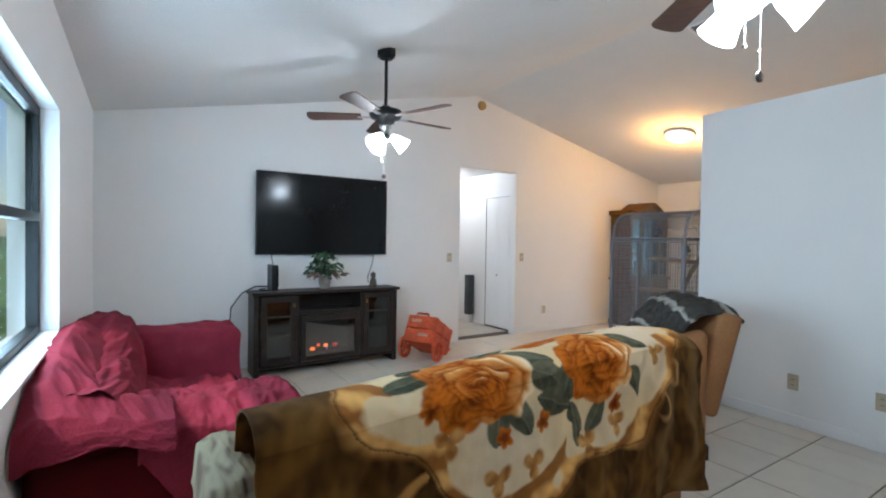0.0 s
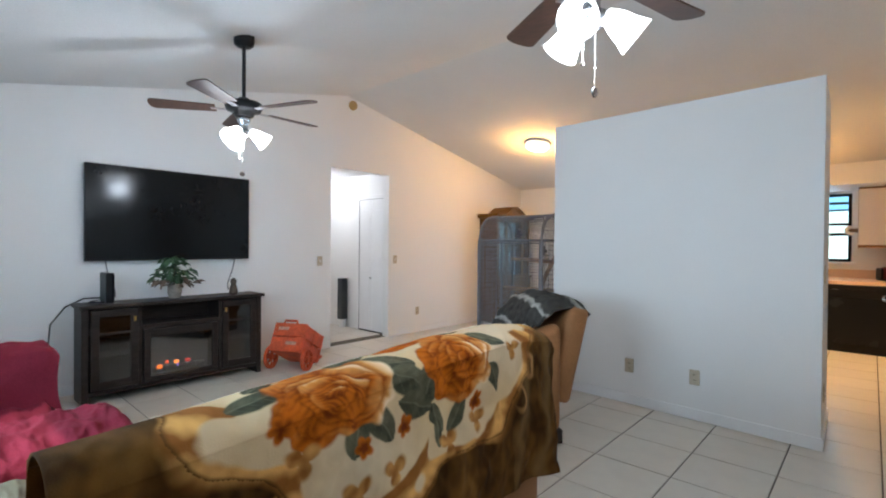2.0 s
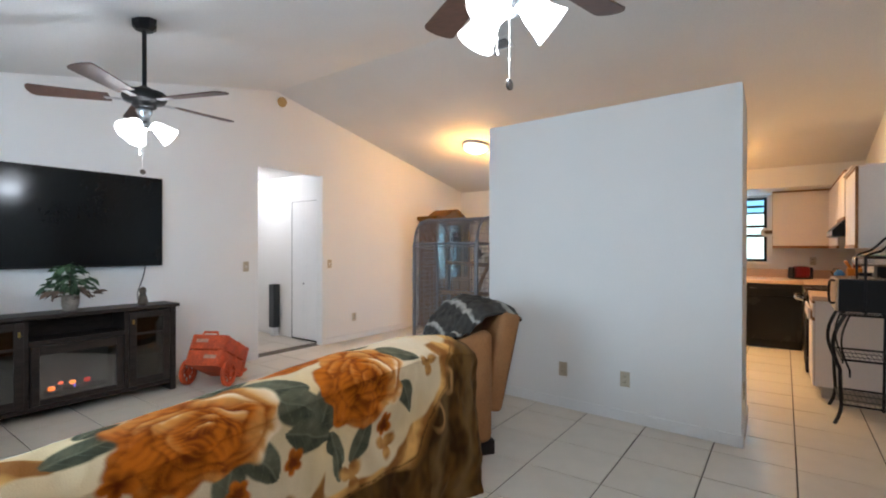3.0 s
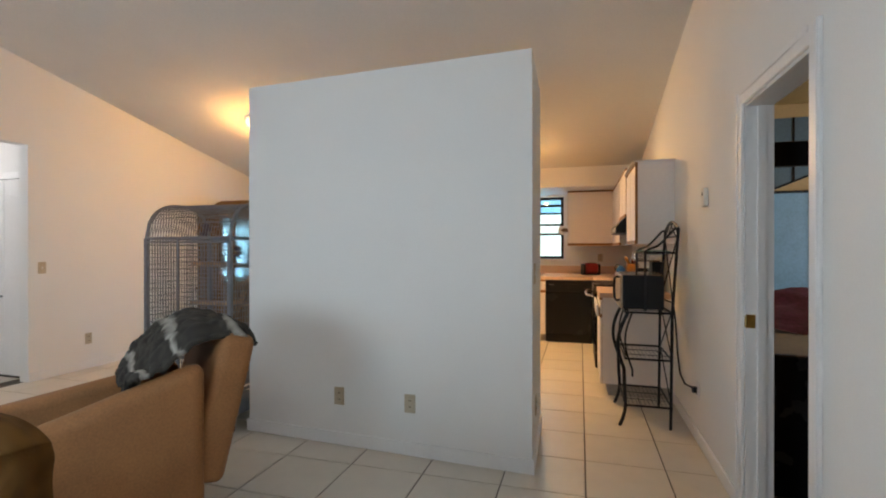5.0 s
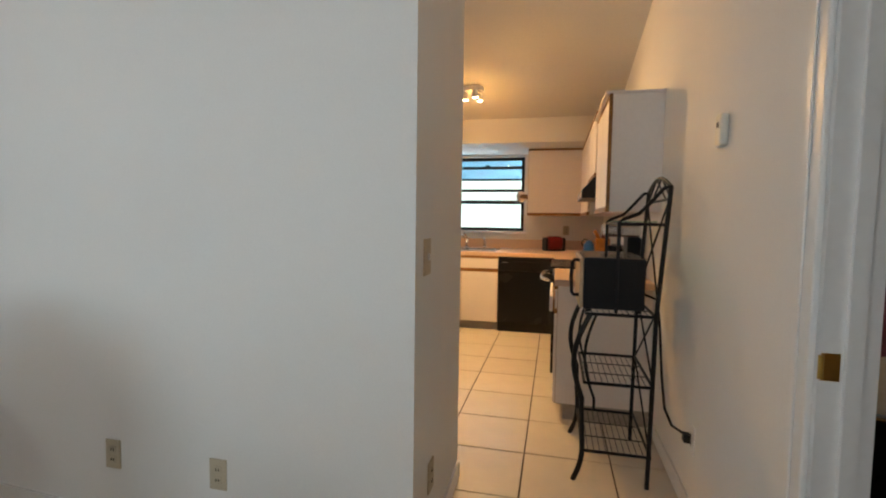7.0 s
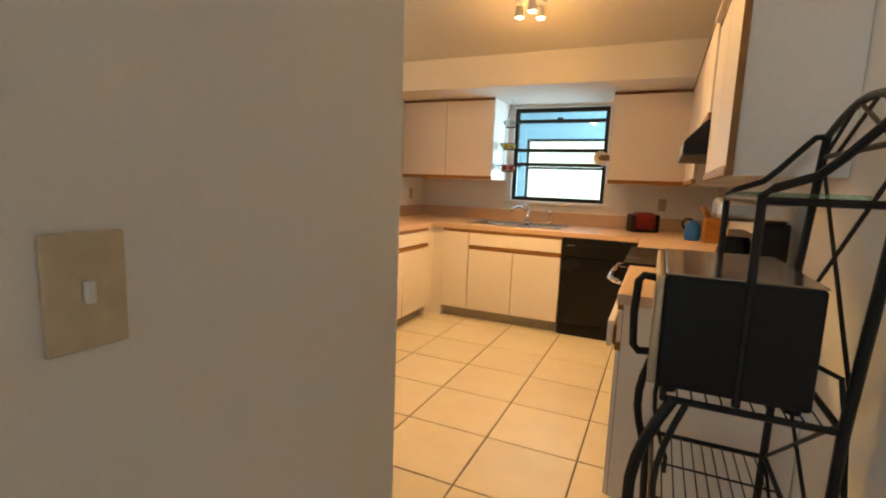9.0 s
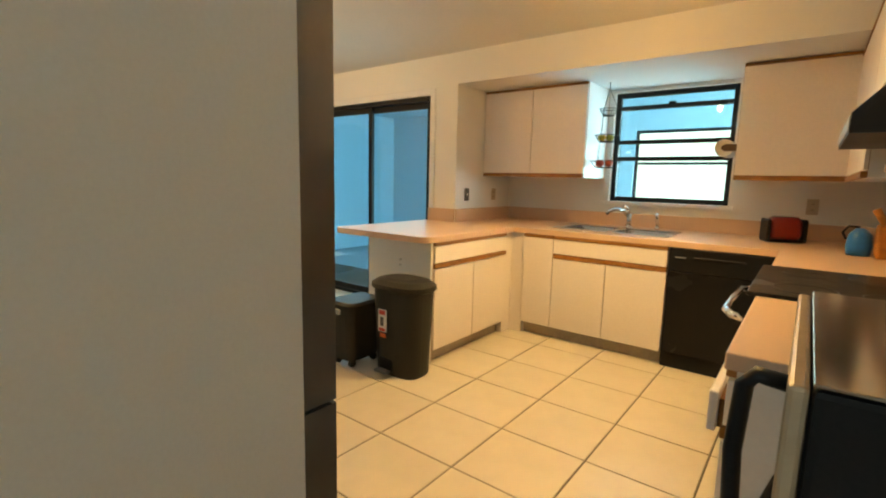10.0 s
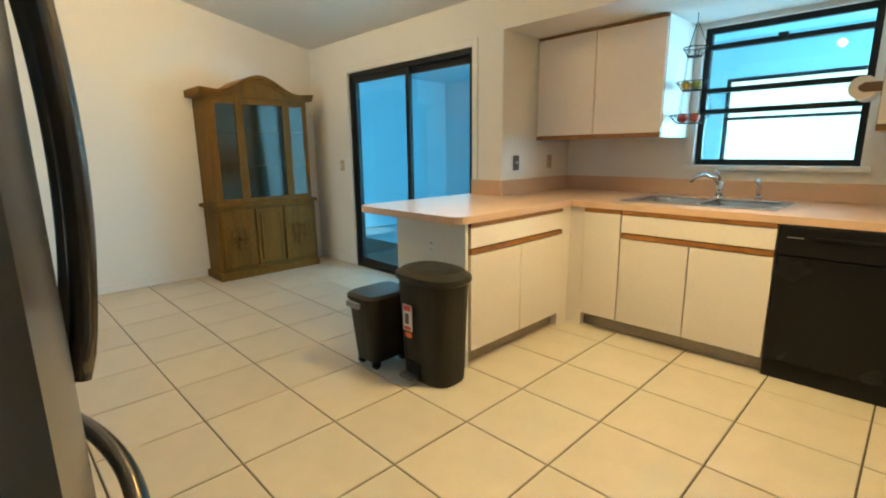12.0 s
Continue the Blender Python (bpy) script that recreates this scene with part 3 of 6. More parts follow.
kw = window_unit("window_2", "black-framed awning window over the sink", "y", YB + 0.07, KX0, KX1, KZ0, KZ1, [1.53, 1.68, 1.985], 0.042)
bm = B()
box(bm, -0.56, -0.50, YB + 0.03, YB + 0.05, 1.985, 2.02, 0.004, 1)
part("latch", bm, dark_frame, kw)
bm = B()
box(bm, KX0 - 0.05, KX1 + 0.05, YB - 0.045, YB + 0.045, KZ0 - 0.035, KZ0 - 0.002, 0.004, 2)
part("window_sill", bm, trim_paint, kw, "white painted sill")

# hanging wire basket
hb = thing("hanging_basket", (-0.96, 8.5, 1.45), "three-tier black wire fruit basket hanging from the ceiling", "basket")
wire = black_metal
HBX, HBY = -0.945, 8.47
for zt, r in ((1.93, 0.075), (1.71, 0.10), (1.49, 0.13)):
    b = B()
    tube(b, [(HBX + r * math.cos(a * math.tau / 24), HBY + r * math.sin(a * math.tau / 24), zt) for a in range(25)], 0.003, 6)
    tube(b, [(HBX + 0.6 * r * math.cos(a * math.tau / 24), HBY + 0.6 * r * math.sin(a * math.tau / 24), zt - 0.055) for a in range(25)], 0.003, 6)
    for a in range(16):
        c, s = math.cos(a * math.tau / 16), math.sin(a * math.tau / 16)
        tube(b, [(HBX + r * c, HBY + r * s, zt), (HBX + 0.6 * r * c, HBY + 0.6 * r * s, zt - 0.055), (HBX, HBY, zt - 0.057)], 0.0018, 5)
    part("tier", b, wire, hb)
b = B()
for k in range(3):
    a = k * math.tau / 3 + 0.4
    pts = [(HBX + r * math.cos(a), HBY + r * math.sin(a), z) for r, z in ((0.13, 1.49), (0.10, 1.71), (0.075, 1.93), (0.0, 2.10))]
    tube(b, pts, 0.002, 5)
tube(b, [(HBX, HBY, 2.10), (HBX, HBY, ZS)], 0.003, 6)
part("chain", b, wire, hb)


def fruit(name, place, r, colour, label):
    b = ball(B(), place, r, 1, 1, 0.92, 14)
    solo(name, b, surface(name + "_skin", colour, 0.4, var=0.15, scale=14), label, "fruit", "fruit in the hanging basket", smooth=True)


fruit("lemon", (-0.98, 8.45, 1.69), 0.033, (0.62, 0.42, 0.03), "yellow lemon in the middle wire basket")
fruit("lime", (-0.915, 8.46, 1.69), 0.034, (0.42, 0.40, 0.04), "yellow-green fruit in the middle wire basket")
fruit("tomato", (-0.98, 8.44, 1.472), 0.036, (0.50, 0.05, 0.02), "red tomato in the lowest wire basket")
fruit("tomato", (-0.905, 8.45, 1.472), 0.036, (0.50, 0.07, 0.02), "red tomato in the lowest wire basket")

# paper towel holder on the cabinet side
pt = thing("paper_towel_holder", (-0.01, 8.45, 1.57), "white paper roll on a holder at the cabinet side", "paper towel")
bm = lathe(B(), (0, 0, 0), [(0.02, -0.13), (0.062, -0.13), (0.062, 0.13), (0.02, 0.13)], 28)
bmesh.ops.transform(bm, matrix=pose(-0.035, 8.46, 1.575, 90), verts=bm.verts)
part("roll", bm, surface("paper", (0.78, 0.76, 0.72), 0.95, var=0.03, bump=0.15), pt)
bm = B()
box(bm, -0.035, 0.044, 8.318, 8.33, 1.55, 1.60, 0.004, 1)
box(bm, -0.035, 0.044, 8.592, 8.604, 1.55, 1.60, 0.004, 1)
cyl(bm, (-0.035, 8.318, 1.575), (-0.035, 8.604, 1.575), 0.018)
part("bracket", bm, surface("holder_brown", (0.16, 0.10, 0.06), 0.5), pt)

# worktop things
toaster = thing("toaster", (0.36, 8.58, ZC), "glossy red two-slice toaster with black ends", "toaster")
bm = B()
box(bm, 0.235, 0.485, 8.50, 8.66, ZC + 0.012, ZC + 0.178, 0.05, 5)
part("shell", bm, surface("red_enamel", (0.20, 0.008, 0.008), 0.3, var=0.06, bump=0.0, coat=0.4), toaster, smooth=True)
bm = B()
box(bm, 0.205, 0.235, 8.50, 8.66, ZC, ZC + 0.165, 0.02, 3)
box(bm, 0.485, 0.515, 8.50, 8.66, ZC, ZC + 0.165, 0.02, 3)
box(bm, 0.235, 0.485, 8.505, 8.655, ZC, ZC + 0.02, 0.005, 1)
part("base", bm, black_plastic, toaster)
bm = B()
for yy in (8.55, 8.61):
    box(bm, 0.27, 0.45, yy - 0.012, yy + 0.012, ZC + 0.177, ZC + 0.1795)
part("slots", bm, black_plastic, toaster)
bm = B()
box(bm, 0.516, 0.535, 8.57, 8.59, ZC + 0.08, ZC + 0.1, 0.003, 1)
part("lever", bm, black_plastic, toaster)
toaster.matrix_world = pose(0.37, 8.50, ZC, 0, 0, 24) @ Matrix.Diagonal((0.82, 0.95, 1.0, 1.0))
kb = thing("utensil_crock", (0.89, 7.92, ZC), "brown wooden utensil holder on the worktop", "utensil holder")
wood_light = surface("honey_wood", (0.40, 0.17, 0.03), 0.5, var=0.2, grain=20, stretch=(1, 1, 4))
bm = B()
box(bm, 0.82, 0.965, 7.84, 7.99, ZC, ZC + 0.19, 0.014, 2)
part("block", bm, wood_light, kb)
for k, (px, py, tilt) in enumerate(((0.85, 7.88, -0.05), (0.90, 7.95, 0.0), (0.93, 7.89, 0.03))):
    b = B()
    tube(b, [(px, py, ZC + 0.191), (px + tilt, py - 0.01, ZC + 0.275)], 0.021, 8)
    part("handle", b, wood_light if k == 0 else surface("red_brown", (0.24, 0.05, 0.02), 0.5), kb, smooth=True)
kj = B()
lathe(kj, (0.755, 7.99, ZC), [(0.001, 0), (0.055, 0), (0.062, 0.05), (0.055, 0.12), (0.03, 0.15), (0.02, 0.16), (0.001, 0.16)], 22)
jug = solo("blue_kettle", kj, surface("blue_enamel", (0.02, 0.16, 0.55), 0.3, var=0.1, bump=0.0), "small blue kettle on the worktop", "kettle", smooth=True)
ORIGIN[jug] = Vector((0, 0, 0))
bm = tube(B(), [(0.695, 7.99, ZC + 0.09), (0.675, 7.99, ZC + 0.13), (0.70, 7.99, ZC + 0.17), (0.75, 7.99, ZC + 0.165)], 0.008, 8)
part("handle", bm, black_plastic, jug, smooth=True)
cof = thing("coffee_maker", (0.77, 5.95, ZC), "silver and black coffee maker on the short worktop", "coffee maker")
bm = B()
box(bm, 0.72, 0.95, 5.86, 6.06, ZC, ZC + 0.045, 0.012, 2)
box(bm, 0.86, 0.95, 5.86, 6.06, ZC + 0.045, ZC + 0.27, 0.012, 2)
part("base", bm, black_plastic, cof)
bm = B()
box(bm, 0.70, 0.95, 5.85, 6.07, ZC + 0.271, ZC + 0.36, 0.025, 3)
part("hopper", bm, steel, cof)
bm = lathe(B(), (0.785, 5.96, ZC + 0.046), [(0.001, 0), (0.06, 0), (0.07, 0.07), (0.05, 0.15), (0.052, 0.16), (0.001, 0.16)], 22)
part("carafe", bm, black_gloss, cof, "dark glass carafe", smooth=True)

# bins
bin1 = thing("pedal_bin", (-1.57, 6.585, 0), "black plastic pedal bin with a red and white sticker", "trash bin")
def oval(cx, cy, ax, ay, n=28, p=2.6):
    pts = []
    for k in range(n):
        a = k * math.tau / n
        c, s = math.cos(a), math.sin(a)
        pts.append((cx + ax * math.copysign(abs(c) ** (2 / p), c), cy + ay * math.copysign(abs(s) ** (2 / p), s)))
    return pts
def loft(bm, rings):
    rr = [[bm.verts.new((x, y, z)) for x, y in ring] for ring, z in rings]
    k = len(rr[0])
    for a, b in zip(rr, rr[1:]):
        for i in range(k):
            bm.faces.new((a[i], a[(i + 1) % k], b[(i + 1) % k], b[i]))
    bm.faces.new(rr[0][::-1])
    bm.faces.new(rr[-1])
    return bm
bm = loft(B(), [(oval(-1.575, 6.59, 0.171, 0.118, 40, 3), 0.0), (oval(-1.575, 6.59, 0.178, 0.123, 40, 3), 0.012), (oval(-1.575, 6.59, 0.203, 0.14, 40, 3), 0.565), (oval(-1.575, 6.59, 0.210, 0.146, 40, 3), 0.575)])
part("body", bm, bin_plastic, bin1, smooth=False)
bm = B()
box(bm, -1.672, -1.552, 6.455, 6.475, 0.03, 0.115, 0.008, 2)
part("pedal_recess", bm, black_plastic, bin1, "black recess above the pedal")
bm = loft(B(), [(oval(-1.575, 6.59, 0.219, 0.155, 40, 2.8), 0.577), (oval(-1.575, 6.59, 0.226, 0.16, 40, 2.8), 0.585), (oval(-1.575, 6.59, 0.224, 0.158, 40, 2.8), 0.61), (oval(-1.575, 6.59, 0.18, 0.135, 40, 2.6), 0.637), (oval(-1.575, 6.59, 0.12, 0.09, 40, 2.4), 0.65)])
part("lid", bm, bin_plastic, bin1)
bm = B()
box(bm, -1.668, -1.556, 6.40, 6.452, 0.028, 0.048, 0.008, 3)
part("pedal", bm, surface("pedal_grey", (0.17, 0.17, 0.18), 0.4), bin1, "grey foot pedal")
bm = B()
box(bm, -1.66, -1.585, 6.437, 6.441, 0.30, 0.45, 0.001, 1)
st = part("sticker", bm, surface("sticker_white", (0.7, 0.68, 0.65), 0.5), bin1, "white and red product sticker")
for z0, z1, c in ((0.415, 0.445, (0.6, 0.04, 0.03)), (0.305, 0.325, (0.6, 0.06, 0.03)), (0.34, 0.40, (0.08, 0.08, 0.09))):
    b = B()
    box(b, -1.65 if c[0] > 0.3 else -1.64, -1.595 if c[0] > 0.3 else -1.61, 6.4356, 6.4372, z0, z1)
    part("print_bar", b, surface("sticker_print", c, 0.5), st)
b = B()
box(b, -1.645, -1.595, 6.440, 6.444, 0.262, 0.288)
part("sticker", b, surface("sticker_orange", (0.65, 0.12, 0.03), 0.5), bin1, "small orange sticker")
bin2 = thing("rolling_bin", (-1.945, 6.50, 0), "small black wheeled bin with a grey clasp", "trash bin")
bm = loft(B(), [(oval(-1.945, 6.50, 0.10, 0.135, 28, 5), 0.05), (oval(-1.945, 6.50, 0.13, 0.165, 28, 5), 0.42)])
part("body", bm, bin_plastic, bin2)
bm = loft(B(), [(oval(-1.945, 6.50, 0.14, 0.175, 28, 5), 0.421), (oval(-1.945, 6.50, 0.14, 0.175, 28, 5), 0.445), (oval(-1.945, 6.50, 0.12, 0.155, 28, 5), 0.46)])
part("lid", bm, bin_plastic, bin2)
bm = B()
box(bm, -2.02, -1.90, 6.303, 6.326, 0.385, 0.42, 0.006, 2)
part("clasp", bm, surface("grey_plastic", (0.28, 0.28, 0.28), 0.5), bin2, "grey plastic clasp")
for wx, wy in ((-2.015, 6.40), (-1.875, 6.40), (-2.015, 6.60), (-1.875, 6.60)):
    b = cyl(B(), (wx - 0.012, wy, 0.026), (wx + 0.012, wy, 0.026), 0.026)
    cyl(b, (wx, wy, 0.03), (wx, wy, 0.06), 0.008)
    part("caster", b, bin_plastic, bin2)

# outlets and switches
def plate(face, axis, a, z, label, tone, kind_="outlet", sgn=1, w=0.072, h=0.117):
    u = thing("wall_" + kind_, (a, face, z) if axis == "y" else (face, a, z), label, kind_)
    def slab(p, q, zl, zh, d0, d1, mm, name):
        b = B()
        if axis == "y":
            box(b, p, q, face + sgn * d0, face + sgn * d1, zl, zh, 0.0015, 1)
        else:
            box(b, face + sgn * d0, face + sgn * d1, p, q, zl, zh, 0.0015, 1)
        part(name, b, mm, u)
    slab(a - w / 2, a + w / 2, z - h / 2, z + h / 2, 0.0005, 0.006, tone, "cover")
    if kind_ == "outlet":
        for dz in (0.02, -0.02):
            slab(a - 0.016, a + 0.016, z + dz - 0.014, z + dz + 0.014, 0.006, 0.008, tone, "socket")
            slab(a - 0.007, a - 0.004, z + dz - 0.006, z + dz + 0.006, 0.008, 0.0085, black_plastic, "slot")
            slab(a + 0.004, a + 0.007, z + dz - 0.006, z + dz + 0.006, 0.008, 0.0085, black_plastic, "slot")
    else:
        slab(a - 0.005, a + 0.005, z - 0.012, z + 0.012, 0.006, 0.014, trim_paint, "toggle")


plate(PY - 0.0425, "y", -1.325, 0.325, "ivory outlet plate low on the partition", ivory, sgn=-1)
plate(PY - 0.072, "y", -0.813, 0.328, "ivory outlet plate low on the partition", ivory, sgn=-1)
plate(-0.0485, "x", 4.024, 1.157, "beige light switch on the partition end", surface("beige_plate", (0.60, 0.51, 0.38), 0.5), "switch", sgn=1, w=0.080, h=0.125)
plate(-0.0505, "x", 4.118, 0.33, "beige outlet plate on the partition end", ivory, sgn=1)
plate(XT, "x", 3.272, 1.118, "beige light switch beside the hall opening", ivory, "switch", sgn=1)
plate(XT, "x", 4.53, 1.116, "beige light switch beside the hall opening", ivory, "switch", sgn=1)
plate(XT, "x", 4.993, 0.325, "beige outlet plate low on the gable wall", ivory, sgn=1)
plate(XA, "x", 8.02, 1.165, "dark grey switch plate in the kitchen recess", surface("grey_plate", (0.10, 0.10, 0.10), 0.5, metal=0.3), "switch", sgn=1)
plate(XA, "x", 8.50, 1.165, "beige outlet plate in the kitchen recess", ivory, sgn=1)
plate(YB, "y", 0.52, 1.16, "beige outlet plate above the toaster", ivory, sgn=-1)
plate(6.775, "y", -1.772, 0.705, "white outlet plate on the peninsula end", trim_paint, sgn=-1, w=0.117, h=0.072)
plate(YK, "y", -4.36, 1.12, "beige light switch beside the hutch", ivory, "switch", sgn=-1)
th = thing("thermostat", (XR, 4.43, 1.63), "small white thermostat box on the wall", "thermostat")
bm = B()
box(bm, XR - 0.028, XR - 0.0005, 4.395, 4.465, 1.57, 1.69, 0.008, 2)
part("case", bm, white_plastic, th)
bm = B()
box(bm, XR - 0.030, XR - 0.028, 4.42, 4.44, 1.64, 1.66)
part("display", bm, black_plastic, th)

# ceiling spots
sp = thing("spotlight_cluster", (-0.44, 7.13, ceil_z(7.13)), "white three-lamp spotlight cluster on the kitchen ceiling", "ceiling light")
bm = cyl(B(), (-0.44, 7.13, ceil_z(7.13) - 0.03), (-0.44, 7.13, ceil_z(7.13) + 0.01), 0.10, 0.11, 24)
part("canopy", bm, trim_paint, sp)
for k in range(3):
    a = k * math.tau / 3 + 0.9
    px, py = -0.44 + 0.085 * math.cos(a), 7.13 + 0.085 * math.sin(a)
    zz = ceil_z(7.13)
    b = cyl(B(), (px, py, zz - 0.10), (px * 0.97 - 0.015, py * 0.999, zz - 0.03), 0.034, 0.022, 16)
    s_ = part("spot_head", b, trim_paint, sp)
    b = cyl(B(), (px + 0.003, py, zz - 0.106), (px + 0.003, py, zz - 0.101), 0.028, 0.028, 16)
    part("bulb", b, glow("spot_glow", (1.0, 0.78, 0.45), 30.0), s_, "glowing warm bulb")

# refrigerator
fr = thing("refrigerator", (-0.63, 4.5, 0), "dark stainless french-door refrigerator behind the partition", "refrigerator")
fridge_door = surface("dark_steel", (0.19, 0.175, 0.16), 0.24, metal=0.85, var=0.08, grain=160, bump=0.02)


def bowed(x0, x1):
    """Plan outline of a fridge front that swells towards the middle of the whole width."""
    xs = [x0 + (x1 - x0) * k / 16 for k in range(17)]
    front = [(x, 4.872 + 0.048 * (1 - ((x + 0.634) / 0.452) ** 2)) for x in xs]
    return [(x0, 4.795)] + front + [(x1, 4.795)]


bm = B()
box(bm, -1.085, -0.182, 4.14, 4.785, 0.03, 1.74, 0.004, 1)
part("body", bm, black_plastic, fr)
for x0, x1 in ((-1.085, -0.636), (-0.631, -0.182)):
    b = B()
    prism(b, bowed(x0, x1), "z", 0.865, 1.74)
    part("door", b, fridge_door, fr)
    hx = x1 - 0.055 if x1 < -0.5 else x0 + 0.055
    b = tube(B(), [(hx, 4.925 + 0.037 * math.sin(math.pi * k / 20) ** 0.7, 0.945 + 0.70 * k / 20) for k in range(21)], 0.018, 12)
    part("handle", b, surface("handle_steel", (0.10, 0.10, 0.10), 0.22, metal=0.9), fr, "dark curved bar handle", smooth=True)
bm = B()
prism(bm, bowed(-1.085, -0.182), "z", 0.06, 0.857)
part("freezer_drawer", bm, fridge_door, fr)
bm = tube(B(), [(-1.03 + 0.79 * k / 20, 4.878 + 0.095 * math.sin(math.pi * k / 20) ** 0.7, 0.73) for k in range(21)], 0.017, 12)
part("handle", bm, surface("handle_steel", (0.10, 0.10, 0.10), 0.22, metal=0.9), fr, "dark curved bar handle", smooth=True)
bm = B()
box(bm, -1.0, -0.25, 4.20, 4.80, 0.0, 0.03)
part("feet", bm, black_plastic, fr)

# baker's rack with microwave
rk = thing("bakers_rack", (0.70, 5.13, 0), "black wrought-iron baker's rack against the wall", "rack")
RX0, RX1, RY0, RY1 = 0.56, 0.855, 4.835, 5.37
RB = 0.011
for y in (RY0, RY1):
    part("back_post", tube(B(), [(RX1 - 0.01, y, 0), (RX1, y, 0.84), (RX1 + 0.04, y, 1.45)], RB), black_metal, rk)
    pts = []
    for k in range(17):
        z = 0.84 * k / 16
        pts.append((RX0 + 0.05 * math.sin(math.pi * z / 0.84 * 2.0) * (1 if z > 0.43 else -0.0) - 0.03 * math.sin(math.pi * min(1, z / 0.84)) + (0.0 if z > 0.2 else -0.06 * (1 - z / 0.2) ** 2), y, z))
    part("front_leg", tube(B(), pts, RB + 0.002), black_metal, rk)
    part("front_leg", tube(B(), [(p[0] + 0.028 + 0.03 * math.sin(math.pi * p[2] / 0.84), p[1], p[2]) for p in pts[7:]], 0.007), black_metal, rk)
    part("upper_post", tube(B(), [(RX0 + 0.115, y, 0.85), (RX0 + 0.115, y, 1.285), (RX0 + 0.135, y, 1.30), (RX0 + 0.20, y, 1.325), (RX0 + 0.235, y, 1.36), (RX1 - 0.005, y, 1.425), (RX1 + 0.015, y, 1.448), (RX1 + 0.04, y, 1.45)], 0.009), black_metal, rk)
for z in (0.155, 0.497, 0.838):
    b = B()
    tube(b, [(RX0 - 0.02, RY0, z), (RX1, RY0, z), (RX1, RY1, z), (RX0 - 0.02, RY1, z), (RX0 - 0.02, RY0, z)], 0.008)
    sh = part("shelf", b, black_metal, rk)
    for k in range(1, 11):
        x = RX0 - 0.02 + (RX1 - RX0 + 0.02) * k / 11
        part("wire", tube(B(), [(x, RY0, z), (x, RY1, z)], 0.002, 6), black_metal, sh)
    for k in (1, 2):
        y = RY0 + (RY1 - RY0) * k / 3
        part("cross_wire", tube(B(), [(RX0 - 0.02, y, z - 0.004), (RX1, y, z - 0.004)], 0.003, 6), black_metal, sh)
b = B()
tube(b, [(RX0 + 0.115, RY0, 1.275), (RX1 + 0.028, RY0, 1.275), (RX1 + 0.028, RY1, 1.275), (RX0 + 0.115, RY1, 1.275), (RX0 + 0.115, RY0, 1.275)], 0.008)
part("shelf", b, black_metal, rk)
b = B()
box(b, RX0 + 0.105, RX1 - 0.01, RY0 + 0.01, RY1 - 0.01, 1.2835, 1.2915, 0.002, 1)
part("glass_shelf", b, glass("green_glass", (0.6, 0.8, 0.72), 0.0, 0.15), rk, "green-edged glass shelf")
b = B()
tube(b, [(RX1 + 0.04, RY0 + (RY1 - RY0) * k / 16, 1.45 + 0.06 * math.sin(math.pi * k / 16)) for k in range(17)], 0.010)
tube(b, [(RX1 + 0.04, RY0, 1.395), (RX1 + 0.04, RY0 + 0.35 * (RY1 - RY0), 1.50)], 0.005, 6)
tube(b, [(RX1 + 0.04, RY1, 1.395), (RX1 + 0.04, RY0 + 0.65 * (RY1 - RY0), 1.50)], 0.005, 6)
tube(b, [(RX1 + 0.04, RY0 + 0.18 * (RY1 - RY0), 1.395), (RX1 + 0.04, RY0 + 0.6 * (RY1 - RY0), 1.505)], 0.005, 6)
tube(b, [(RX1 + 0.04, RY1 - 0.18 * (RY1 - RY0), 1.395), (RX1 + 0.04, RY1 - 0.6 * (RY1 - RY0), 1.505)], 0.005, 6)
tube(b, [(RX1 + 0.04, RY0, 1.395), (RX1 + 0.04, RY1, 1.395)], 0.007, 6)
part("arched_top", b, black_metal, rk)
b = B()
tube(b, [(RX1, RY0, 0.5), (RX1, RY1, 0.86)], 0.005, 6)
tube(b, [(RX1, RY1, 0.5), (RX1, RY0, 0.86)], 0.005, 6)
tube(b, [(RX1, RY0, 0.14), (RX1, RY1, 0.5)], 0.005, 6)
tube(b, [(RX1 + 0.004, RY0, 0.90), (RX1 + 0.036, RY1, 1.395)], 0.005, 6)
tube(b, [(RX1 + 0.004, RY1, 0.90), (RX1 + 0.036, RY0, 1.395)], 0.005, 6)
part("cross_brace", b, black_metal, rk)
mw = thing("microwave_oven", (0.66, 5.08, 0.846), "black countertop oven with a long door handle on the rack", "microwave")
bm = B()
box(bm, 0.522, 0.803, 4.832, 5.33, 0.862, 1.110, 0.008, 2)
part("case", bm, black_plastic, mw)
bm = B()
box(bm, 0.522, 0.803, 4.834, 5.328, 1.1105, 1.1145, 0.001, 1)
part("top_cover", bm, surface("smoked_steel", (0.33, 0.29, 0.25), 0.16, metal=0.9, bump=0.0), mw, "shiny grey steel top")
bm = B()
box(bm, 0.503, 0.521, 4.836, 5.326, 0.864, 1.108, 0.005, 2)
md = part("door", bm, surface("oven_door_steel", (0.45, 0.36, 0.26), 0.35, metal=0.6), mw, "brushed steel door")
bm = tube(B(), [(0.505, 4.875, 1.095), (0.478, 4.875, 1.098), (0.468, 4.875, 1.085), (0.464, 4.875, 1.01), (0.468, 4.875, 0.935), (0.48, 4.875, 0.922), (0.505, 4.875, 0.925)], 0.009, 10)
part("handle", bm, black_plastic, md, "black loop handle", smooth=True)
for fx in (0.55, 0.78):
    for fy in (4.87, 5.29):
        part("foot", cyl(B(), (fx, fy, 0.8455), (fx, fy, 0.863), 0.015), black_plastic, mw)
